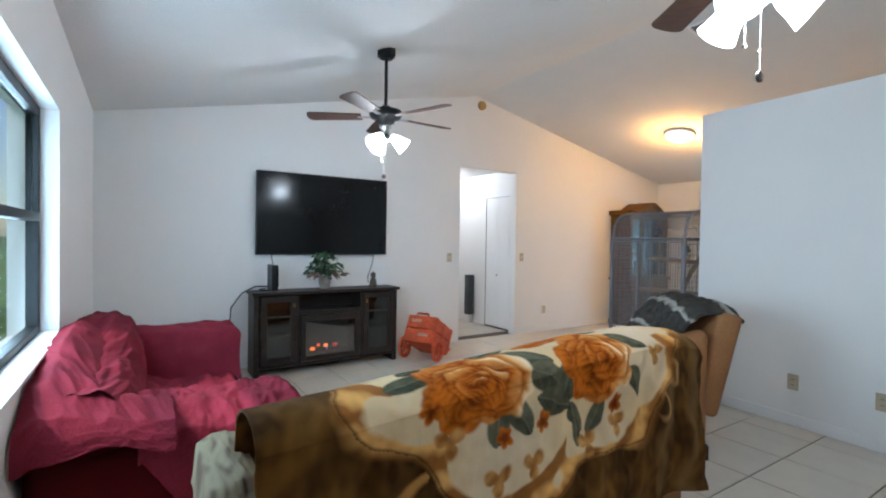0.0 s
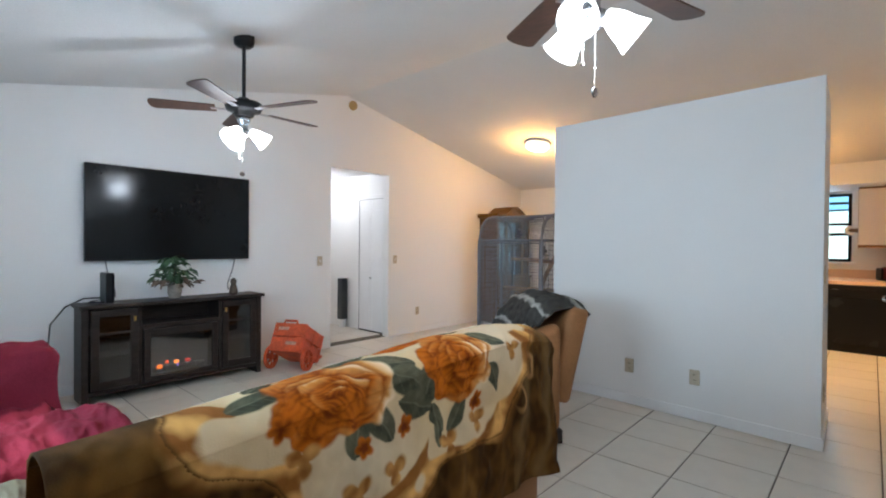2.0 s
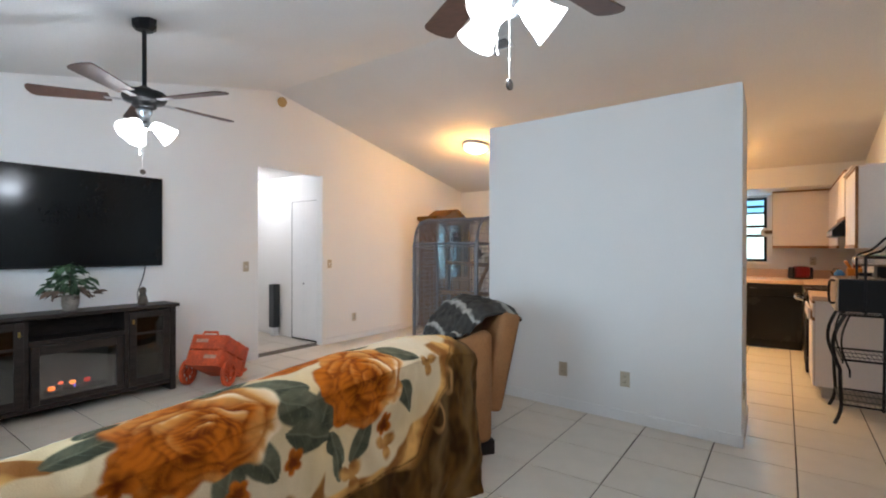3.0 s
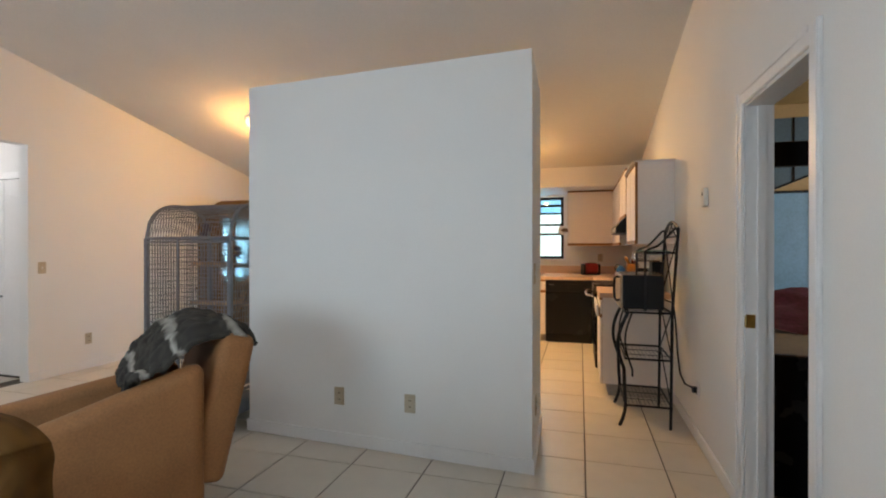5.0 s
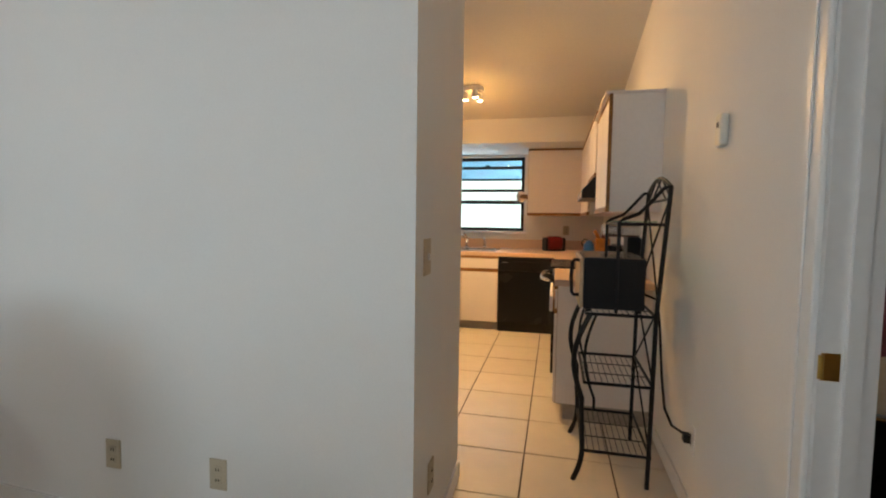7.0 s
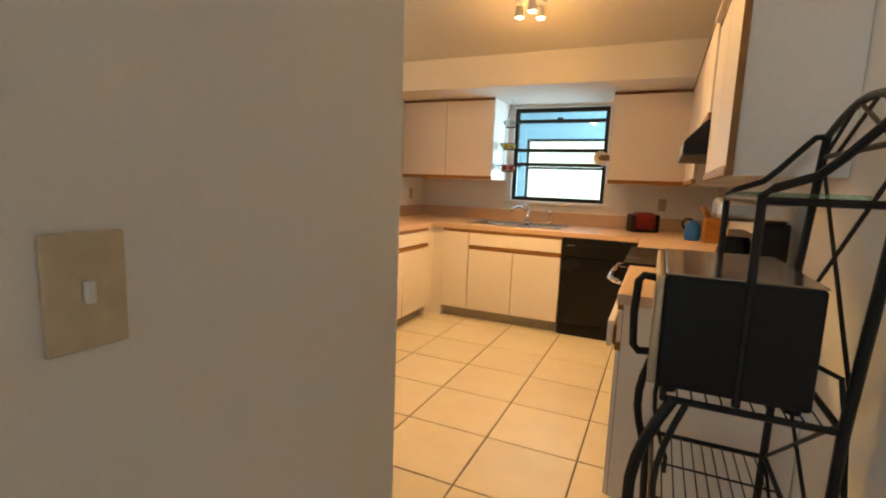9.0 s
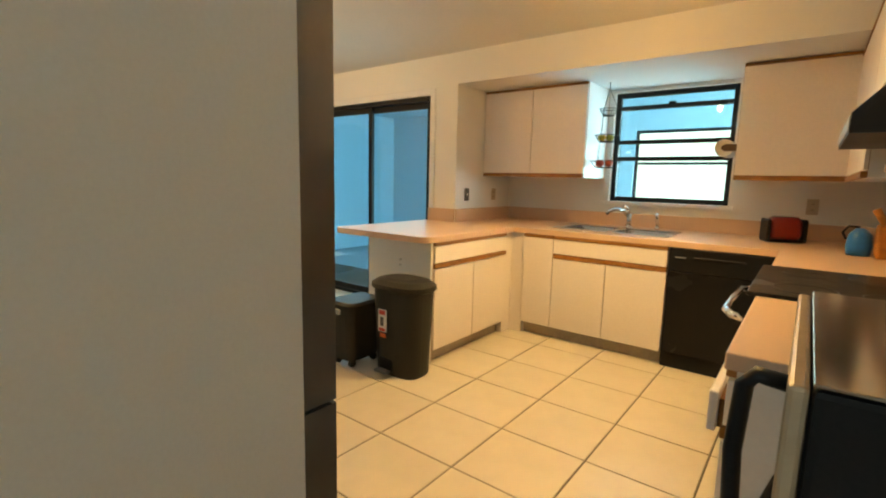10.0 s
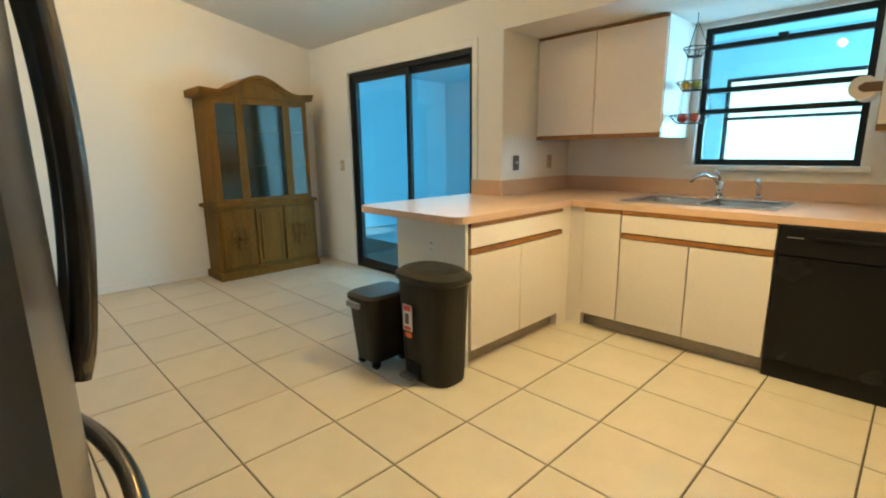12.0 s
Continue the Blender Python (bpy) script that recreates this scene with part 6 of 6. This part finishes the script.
def crest(y):
    for (ya, za), (yb, zb) in zip(CREST, CREST[1:]):
        if y <= yb:
            return za + (zb - za) * max(0, (y - ya) / (yb - ya))
    return CREST[-1][1]


def blanket_shape(u, v):
    y = 0.075 + 1.785 * u
    s = -0.45 + 1.15 * v
    zc = crest(y)
    lean = -0.05 + 0.03 * y
    if s < -0.14:
        x, z = -1.125 + 0.15 * (s + 0.14), zc - 0.045 - (-0.14 - s)
    elif s < 0.14:
        a = (s / 0.14) * 1.35
        x, z = -0.985 + 0.13 * math.sin(a) * 1.02, zc - 0.075 * (1 - math.cos(a)) - (0.0)
    else:
        x, z = -0.858 + 0.045 * smooth01(0.14, 0.6, s), zc - 0.0586 - (s - 0.14) * 0.985
    flare = smooth01(0.2, 0.7, s)
    w = 0.018 * flare * math.sin(y * 26 + 1.3 * math.sin(y * 9)) * smooth01(1.3, 1.7, y)
    d = folds(y * 2, s * 1.5, 3, 0.020, 3.2) + folds(y, s, 1, 0.008, 11) + crease(y + s * 0.4, s * 0.6, 5, 0.008, 6)
    e = smooth01(1.76, 1.86, y)
    return (x + lean * 0.2 + d + w - 0.05 * e, y + 0.02 * e, max(0.10, z + 0.5 * d))


patterned("floral_blanket", "plush brown and cream blanket printed with orange roses", "blanket", 460, 300, blanket_shape, blanket_print)


def small_print(u, v):
    if u > 0.72:
        return (0.045, 0.03, 0.03)
    n = noise.noise(Vector((u * 9, v * 6, 2)))
    return mixc((0.22, 0.18, 0.12), (0.10, 0.07, 0.05), max(0, min(1, n * 1.8)))


def arm_throw_shape(u, v):
    y = -0.015 + 0.125 * v
    if u < 0.5:
        x, z = -1.30 + 0.33 * u / 0.5, 0.742
    else:
        x, z = -0.955 + 0.03 * math.sin((u - 0.5) * 4), 0.742 - 0.11 * (u - 0.5) / 0.5 * (1.25 - 0.5 * v)
    z += 0.03 * math.sin(v * 2.6) * (1 if u < 0.5 else 0.4) - 0.10 * smooth01(0.12, 0.0, v) * (u < 0.5)
    d = folds(u * 2, v, 0, 0.007, 4)
    return (x + d, y + 0.4 * d, z + d)


patterned("arm_throw", "small cream patterned throw with a dark edge over the couch arm", "throw", 60, 50, arm_throw_shape, small_print)

# tan recliner beyond the couch, turned towards the window
RM = pose(-1.90, 2.73, 0, 0, 0, 235)
rec = thing("recliner", (-1.90, 2.73, 0), "tan microfibre armchair with a leaning back and grey seat", "armchair")


def local(fn, nm, mat_=tan_leather, rise=0.0):
    b = B()
    fn(b)
    for vv in b.verts:
        if vv.co.z > 0.4:
            vv.co.z += rise * (0.35 - vv.co.x)
    bmesh.ops.transform(b, matrix=RM, verts=b.verts)
    part(nm, b, mat_, rec, smooth=True)


grey_seat = surface("grey_seat", (0.075, 0.062, 0.055), 0.9, var=0.15, grain=160, bump=0.2)
local(lambda b: soft_box(b, -0.34, 0.45, -0.15, 0.29, 0.10, 0.50, 0.06), "seat", grey_seat)
local(lambda b: soft_box(b, -0.38, 0.46, -0.29, -0.155, 0.08, 0.60, 0.045), "arm", rise=0.15)
local(lambda b: soft_box(b, -0.38, 0.46, 0.30, 0.44, 0.08, 0.60, 0.06), "arm", rise=0.30)
local(lambda b: soft_box(b, -0.075, 0.075, -0.27, 0.40, 0.0, 0.66, 0.04, pose(-0.385, 0, 0.27, 0, -13)), "backrest")
local(lambda b: box(b, -0.40, 0.40, -0.26, 0.40, 0.0, 0.09), "base", espresso)


def throw_print(u, v):
    band = (v * 3.1 + 0.10 * math.sin(u * 6) + 0.12 * noise.noise(Vector((u * 6, v * 6, 0)))) % 1.0
    n = noise.noise(Vector((u * 18, v * 18, 4)))
    if 0.42 < band < 0.62:
        return mixc((0.36, 0.35, 0.32), (0.14, 0.13, 0.12), clamp(abs(band - 0.52) * 9 + 0.5 * n))
    return mixc((0.030, 0.028, 0.026), (0.075, 0.068, 0.06), 0.4 + 0.6 * n)


def throw_shape(u, v):
    # over the top of the reclined back: u across the chair, v from rear to front
    w = -0.27 + 0.65 * u
    prof = [(-0.675, 0.90), (-0.65, 0.925), (-0.60, 0.945), (-0.53, 0.955), (-0.44, 0.945), (-0.37, 0.905), (-0.32, 0.86), (-0.28, 0.81), (-0.24, 0.755), (-0.21, 0.705), (-0.19, 0.66)]
    f = v * (len(prof) - 1)
    i = min(int(f), len(prof) - 2)
    t = f - i
    x = prof[i][0] * (1 - t) + prof[i + 1][0] * t
    z = prof[i][1] * (1 - t) + prof[i + 1][1] * t
    e = smooth01(0.75, 1.0, u)
    z -= 0.05 * e * e
    # it lies on the arms where it hangs down in front
    if x > -0.40:
        z = max(z, 0.615 + (0.30 if w > 0.26 else 0.15 if w < -0.13 else 0.0) * (0.275 - x))
    d = folds(u * 2, v * 3, 2, 0.022, 3)
    p = RM @ Vector((x + 0.075 + d * 0.4, w, z + d))
    return tuple(p)


patterned("striped_throw", "grey and white striped plush throw heaped over the recliner back", "throw", 90, 80, throw_shape, throw_print, thick=0.02)

# ---- openings, trims and what lies beyond ----
lw = window_unit("window_1", "tall black-framed sash window in a deep white recess", "y", YW - 0.10, WX0, WX1, WZ0, WZ1, [1.42], 0.05, 0.05, window_glass, (-1.96,))
bm = B()
box(bm, WX0 + 0.001, WX1 - 0.001, YW - 0.074, YW + 0.02, WZ0 + 0.001, WZ0 + 0.016, 0.004, 2)
part("window_sill", bm, trim_paint, lw, "white painted deep sill")
sdoor = thing("door_2", (-3.29, YK + 0.05, 0), "black-framed two-panel sliding glass door", "sliding door", kind="structure")
bm = B()
w = 0.045
box(bm, SX0, SX0 + w, YK + 0.01, YK + 0.11, 0, SZ, 0.003, 1)
box(bm, SX1 - w, SX1, YK + 0.01, YK + 0.11, 0, SZ, 0.003, 1)
box(bm, SX0 + w, SX1 - w, YK + 0.01, YK + 0.11, SZ - w, SZ, 0.003, 1)
box(bm, SX0 + w, SX1 - w, YK + 0.01, YK + 0.11, 0, 0.035, 0.003, 1)
part("door_frame", bm, dark_frame, sdoor)
for x0, x1, yy in ((SX0 + w, -3.22, YK + 0.04), (-3.30, SX1 - w, YK + 0.08)):
    b = B()
    for a, c, z0, z1 in ((x0, x0 + 0.05, 0.035, SZ - w), (x1 - 0.05, x1, 0.035, SZ - w), (x0 + 0.05, x1 - 0.05, 0.035, 0.10), (x0 + 0.05, x1 - 0.05, SZ - w - 0.06, SZ - w)):
        box(b, a, c, yy - 0.015, yy + 0.015, z0, z1, 0.003, 1)
    pn = part("door_panel", b, dark_frame, sdoor)
    b = B()
    box(b, x0 + 0.05, x1 - 0.05, yy - 0.003, yy + 0.003, 0.10, SZ - w - 0.06)
    g = part("pane", b, blue_glass, pn)
    g.visible_shadow = False
bm = B()
for x0, x1, z0, z1 in ((SX0 - 0.06, SX0 - 0.001, 0.0, SZ + 0.06), (SX1 + 0.001, SX1 + 0.06, 0.0, SZ + 0.06), (SX0 - 0.001, SX1 + 0.001, SZ + 0.001, SZ + 0.06)):
    box(bm, x0, x1, YK - 0.012, YK + 0.0, z0, z1, 0.003, 1)
part("casing", bm, trim_paint, sdoor, "white painted casing")

# bedroom doorway casing
bm = B()
for y0, y1, z0, z1 in ((D1 - 0.005, D1 + 0.065, 0, DZ + 0.065), (D0 - 0.065, D0 + 0.005, 0, DZ + 0.065), (D0 + 0.005, D1 - 0.005, DZ - 0.005, DZ + 0.065)):
    box(bm, XR - 0.016, XR, y0, y1, z0, z1, 0.005, 2)
    box(bm, XR - 0.022, XR - 0.016, y0 + 0.045 if y0 > D1 - 0.1 else y0, y1 if y0 > D1 - 0.1 else y1 - 0.045 if y1 < D0 + 0.1 else y1, z0 if z0 == 0 else z0 + 0.045, z1, 0.003, 1)
setting("trim_doorway", bm, trim_paint, "white moulded casing round the bedroom doorway", "trim")
bm = B()
box(bm, XR, XR + 0.12, D1 - 0.018, D1 - 0.0005, 0, DZ - 0.018)
box(bm, XR, XR + 0.12, D0 + 0.0005, D0 + 0.018, 0, DZ - 0.018)
box(bm, XR, XR + 0.12, D0 + 0.0005, D1 - 0.0005, DZ - 0.018, DZ - 0.0005)
box(bm, XR + 0.05, XR + 0.085, D1 - 0.03, D1 - 0.0185, 0, DZ - 0.02)
setting("trim_jamb", bm, trim_paint, "white painted door jamb with a stop", "trim")
bm = B()
box(bm, XR + 0.004, XR + 0.042, D1 - 0.021, D1 - 0.0185, 0.925, 0.99)
cyl(bm, (XR + 0.002, D1 - 0.024, 0.93), (XR + 0.002, D1 - 0.024, 0.985), 0.006)
solo("strike_plate", bm, brass, "brass latch plate on the door jamb", "latch plate")

# hall: closet door, end wall panel
cd = thing("door_1", (-5.42, 4.51, 0), "white two-leaf folding closet door in the hall", "closet door", kind="structure")
for x0, x1 in ((-5.73, -5.42), (-5.418, -5.11)):
    b = B()
    box(b, x0, x1, 4.495, 4.518, 0.02, 2.01, 0.004, 1)
    lf = part("door_leaf", b, trim_paint, cd)
    for z0, z1 in ((0.15, 0.95), (1.1, 1.85)):
        b = B()
        box(b, x0 + 0.06, x1 - 0.06, 4.491, 4.495, z0, z1, 0.003, 1)
        part("door_panel", b, trim_paint, lf)
# solid black strips where the door gap would only be in shade
b = B()
box(b, -5.736, -5.731, 4.492, 4.5, 0.0, 2.012)
box(b, -5.731, -5.11, 4.493, 4.517, 0.001, 0.018)
box(b, -5.731, -5.11, 4.493, 4.517, 2.011, 2.0145)
part("gap_shade_strip", b, black_plastic, cd, "black strips standing for the shade in the gap round the door leaves")
b = ball(B(), (-5.45, 4.485, 0.82), 0.014, n=12)
part("door_knob", b, surface("knob_grey", (0.3, 0.3, 0.3), 0.4), cd, smooth=True)
bm = B()
box(bm, -5.80, -5.735, 4.50, 4.519, 0, 2.08, 0.003, 1)
box(bm, -5.735, -5.07, 4.50, 4.519, 2.015, 2.08, 0.003, 1)
part("casing", bm, trim_paint, cd)
hd = thing("door_3", (-7.28, 4.05, 0), "white panel door at the end of the hall", "door", kind="structure")
bm = B()
box(bm, HX + 0.002, HX + 0.04, 3.35, 4.11, 0.01, 2.03, 0.003, 1)
part("door_leaf", bm, trim_paint, hd)
bm = B()
box(bm, HX + 0.002, HX + 0.02, 4.115, 4.19, 0, 2.1, 0.003, 1)
box(bm, HX + 0.002, HX + 0.02, 3.27, 3.345, 0, 2.1, 0.003, 1)
part("casing", bm, trim_paint, hd)
dp = thing("tall_speaker", (-6.10, 4.44, 0), "tall narrow dark grey panel standing in the hall", "speaker")
bm = B()
box(bm, -6.17, -6.05, 4.40, 4.512, 0.13, 0.78, 0.006, 2)
part("case", bm, surface("slate_plastic", (0.035, 0.04, 0.045), 0.55), dp)
bm = B()
box(bm, -6.16, -6.06, 4.42, 4.50, 0.0, 0.13, 0.004, 1)
part("foot", bm, trim_paint, dp)

# bedroom: bed, mirror wall, canopy rail
bed = thing("bed", (2.6, 5.6, 0), "bed with a black frame and a purple comforter", "bed")
bm = B()
box(bm, 1.16, 1.20, 4.06, 6.85, 0.0, 0.70, 0.01, 2)
part("side_board", bm, black_gloss, bed)
bm = B()
box(bm, 1.21, 3.2, 4.06, 6.85, 0.0, 0.74, 0.05, 3)
part("mattress", bm, surface("grey_sheet", (0.30, 0.34, 0.33), 0.8, var=0.1), bed, smooth=True)
bm = B()
box(bm, 1.14, 3.24, 4.0, 4.05, 0.0, 0.745, 0.01, 2)
part("foot_board", bm, black_gloss, bed)
bm = sheet(B(), 40, 40, lambda u, v: (1.25 + 1.75 * u, 4.75 + 1.6 * v, 0.745 + 0.24 * math.sin(math.pi * min(1, u * 0.9 + 0.08)) * math.sin(math.pi * v) ** 0.7 + folds(u, v, 0, 0.05, 5)))
part("comforter", bm, surface("purple_cloth", (0.085, 0.022, 0.065), 0.9, var=0.3, scale=6, bump=0.2), bed, "rumpled purple comforter", smooth=True)
for x, y in ((1.165, 4.025), (3.22, 4.025), (1.165, 6.87), (3.22, 6.87)):
    part("canopy_post", cyl(B(), (x, y, 0.0), (x, y, 1.74), 0.012), surface("post_grey", (0.10, 0.11, 0.12), 0.4, metal=0.5), bed)
bm = B()
box(bm, 1.14, 3.24, 4.0, 4.05, 1.74, 1.87, 0.01, 2)
part("canopy_valance", bm, black_plastic, bed, "black valance")
mr = thing("mirror_closet", (2.6, 7.55, 0), "mirrored sliding closet doors in a grey frame, their blue reflection painted on", "mirror")
for x0, x1, yy in ((1.5, 2.80, 7.56), (2.78, 4.5, 7.53)):
    b = B()
    box(b, x0, x1, yy, yy + 0.012, 0.05, 1.98)
    # not a reflecting surface: plain blue stands for the daylight mirrored in the doors
    d = part("mirror_door", b, surface("mirror_blue_reflection", (0.22, 0.42, 0.58), 0.35, var=0.1), mr)
    b = B()
    for a, c, z0, z1 in ((x0, x0 + 0.03, 0.05, 1.98), (x1 - 0.03, x1, 0.05, 1.98), (x0 + 0.03, x1 - 0.03, 1.95, 1.98), (x0 + 0.03, x1 - 0.03, 0.05, 0.08)):
        box(b, a, c, yy - 0.01, yy, z0, z1, 0.002, 1)
    part("frame", b, dark_frame, d)
tg = thing("transom_window", (3.0, 7.59, 2.2), "blue-grey glazed transom with a sloping sill above the closet", "window")
part("pane", prism(B(), [(1.7, 2.0), (2.43, 2.02), (4.4, 2.84), (1.7, 2.84)], "y", 7.585, 7.5985), surface("transom_blue", (0.10, 0.17, 0.22), 0.4, var=0.1), tg)
for p, q in (((2.43, 2.01), (4.4, 2.83)), ((2.62, 2.09), (2.62, 2.84))):
    part("bar", tube(B(), [(p[0], 7.575, p[1]), (q[0], 7.575, q[1])], 0.012, 6), dark_frame, tg)
# added bluish fill in front of a blank wall, for the closet doors
daylight("bedroom_blue_fill", (4.5, 5.5, 1.5), (2.6, 7.5, 1.3), 1.4, 1.1, 90)

# lanai behind the sliding door and the kitchen window
LY = 11.4
bm = B()
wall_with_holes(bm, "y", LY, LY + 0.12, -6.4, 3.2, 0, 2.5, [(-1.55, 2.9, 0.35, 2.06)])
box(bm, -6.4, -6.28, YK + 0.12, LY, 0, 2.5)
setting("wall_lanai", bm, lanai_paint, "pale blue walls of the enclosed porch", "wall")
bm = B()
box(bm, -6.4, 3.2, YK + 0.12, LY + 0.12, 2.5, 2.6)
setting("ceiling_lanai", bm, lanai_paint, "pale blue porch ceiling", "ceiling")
bm = B()
box(bm, -6.4, XA - 0.12, YK + 0.12, LY + 0.12, -0.1, -0.01)
box(bm, XA - 0.12, 3.2, YB + 0.15, LY + 0.12, -0.1, -0.01)
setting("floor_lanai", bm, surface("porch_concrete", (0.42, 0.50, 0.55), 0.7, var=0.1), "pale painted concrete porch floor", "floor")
window_unit("window_3", "wide screened porch opening with slim frames", "y", LY + 0.05, -1.55, 2.9, 0.35, 2.06, [1.60], 0.04, 0.05, window_glass, (1.2,))
lf = thing("porch_fan", (0.15, 10.0, 2.5), "white ceiling fan with a glass bowl on the porch", "ceiling fan")
part("downrod", cyl(B(), (0.15, 10.0, 2.32), (0.15, 10.0, 2.5), 0.012), trim_paint, lf)
bm = lathe(B(), (0.15, 10.0, 2.25), [(0.001, 0.08), (0.10, 0.07), (0.11, 0.02), (0.07, 0.0), (0.001, 0.0)], 20)
fan_grey = surface("porch_fan_grey", (0.12, 0.16, 0.18), 0.6, var=0.06)
part("motor", bm, fan_grey, lf, smooth=True)
bm = lathe(B(), (0.15, 10.0, 2.25), [(0.075, 0.0), (0.075, -0.02), (0.05, -0.05), (0.001, -0.06)], 20)
part("bowl", bm, fan_grey, lf, smooth=True)
for k in range(4):
    b = B()
    box(b, 0.1, 0.55, -0.06, 0.06, -0.004, 0.004, 0.002, 1, pose(0.15, 10.0, 2.28, 10, 0, 20 + 90 * k))
    part("blade", b, lanai_paint, lf)
daylight("porch_daylight", (1.0, LY - 0.05, 1.2), (-2.0, 8.5, 0.6), 3.4, 1.4, 620, (0.40, 0.74, 1.0))

# outdoors: one lawn to the horizon, hedge and trees beyond the window wall
bm = B()
bmesh.ops.create_grid(bm, x_segments=40, y_segments=40, size=400)
bmesh.ops.translate(bm, verts=bm.verts, vec=(0, 0, -0.2))
setting("ground", bm, grass_mat, "sunlit lawn round the house", "ground")
rnd = random.Random(11)
for yb, nm, tone, power in ((26.0, "north", (0.95, 1.0, 1.0), 2.0), (-40.0, "south", (0.72, 0.93, 1.0), 1.7)):
    bm = B()
    box(bm, -60, 60, yb, yb + 0.1, -0.3, 30)
    setting("backdrop_" + nm, bm, glow("bright_sky_" + nm, tone, power), "bright hazy sky beyond the garden", "backdrop")


def leaves(bm, c, rad, n, size):
    for _ in range(n):
        while True:
            q = Vector((rnd.uniform(-1, 1), rnd.uniform(-1, 1), rnd.uniform(-1, 1)))
            if 0.35 < q.length < 1 and noise.noise(q * 2.2 + Vector(c)) > -0.18:
                break
        p = Vector(c) + Vector((q.x * rad[0], q.y * rad[1], q.z * rad[2]))
        m = Matrix.Translation(p) @ Euler((rnd.uniform(0, 6), rnd.uniform(0, 6), rnd.uniform(0, 6))).to_matrix().to_4x4()
        s = size * rnd.uniform(0.6, 1.3)
        v = [bm.verts.new(m @ Vector(k)) for k in ((-s, 0, 0), (0, -s * 0.45, 0.1 * s), (s, 0, 0), (0, s * 0.45, 0.1 * s))]
        bm.faces.new(v)


for tx, ty, h, r in ((-6.5, -7.5, 5.0, 2.0), (-10.5, -6.0, 6.0, 2.4), (-4.0, -11.0, 6.5, 2.6), (-13.0, -10.0, 7.0, 3.0)):
    t = thing("tree", (tx, ty, -0.2), "broad leafy green garden tree in sunlight", "tree", "garden trees")
    b = B()
    tube(b, [(tx, ty, -0.2), (tx + 0.1, ty, h * 0.3), (tx, ty + 0.15, h * 0.6)], 0.14, 8)
    for k in range(5):
        a = k * 1.3
        tube(b, [(tx, ty, h * (0.35 + 0.05 * k)), (tx + r * 0.6 * math.cos(a), ty + r * 0.6 * math.sin(a), h * (0.6 + 0.05 * k))], 0.05, 6)
    part("trunk", b, bark, t)
    b = B()
    for k in range(6):
        a = k * 1.05
        leaves(b, (tx + r * 0.5 * math.cos(a), ty + r * 0.5 * math.sin(a), h * rnd.uniform(0.6, 0.9)), (r * 0.7, r * 0.7, h * 0.22), 700, 0.09)
    part("crown", b, foliage, t)
b = B()
for k in range(22):
    leaves(b, (-16 + k * 0.95, -5.2 + 0.4 * math.sin(k), 0.55), (0.8, 0.5, 0.75), 260, 0.06)
solo("hedge", b, foliage, "uneven green shrub border along the lawn", "hedge", kind="stuff")

# ---- floor tiles ----
TX, TY, GAP = 0.4545, 0.441, 0.0085
tile_mesh = {}


def tile(x0, x1, y0, y1):
    w, d = round(x1 - x0, 3), round(y1 - y0, 3)
    if w < 0.03 or d < 0.03:
        return
    if (w, d) not in tile_mesh:
        tb = B()
        e, hx, hy = 0.002, w / 2, d / 2
        low = [tb.verts.new((sx * hx, sy * hy, -0.006)) for sx, sy in ((-1, -1), (1, -1), (1, 1), (-1, 1))]
        mid = [tb.verts.new((sx * hx, sy * hy, -0.002)) for sx, sy in ((-1, -1), (1, -1), (1, 1), (-1, 1))]
        top = [tb.verts.new((sx * (hx - e), sy * (hy - e), 0)) for sx, sy in ((-1, -1), (1, -1), (1, 1), (-1, 1))]
        tb.faces.new(top)
        for ra, rb in ((low, mid), (mid, top)):
            for k in range(4):
                tb.faces.new((ra[k], ra[(k + 1) % 4], rb[(k + 1) % 4], rb[k]))
        bmesh.ops.recalc_face_normals(tb, faces=tb.faces)
        me = bpy.data.meshes.new("tile")
        tb.to_mesh(me)
        tb.free()
        me.materials.append(tile_glaze)
        tile_mesh[(w, d)] = me
    ob = new("tile", tile_mesh[(w, d)])
    ob.parent = floor
    ob.location = ((x0 + x1) / 2, (y0 + y1) / 2, random.uniform(-0.0006, 0.0006))


for ix in range(-15, 5):
    for iy in range(-17, 7):
        x0, y0 = -0.656 + ix * TX, 6.367 + iy * TY
        x1, y1 = x0 + TX - GAP, y0 + TY - GAP
        top_y = YB if x0 > XA - 0.2 else YK
        if x1 > XT:
            tile(max(x0, XT - 0.06), min(x1, XR), max(y0, YW), min(y1, top_y))
        elif y1 > 3.02 and y0 < 6.0 and x0 > HX:
            tile(x0, x1, max(y0, 3.02), min(y1, 6.3))
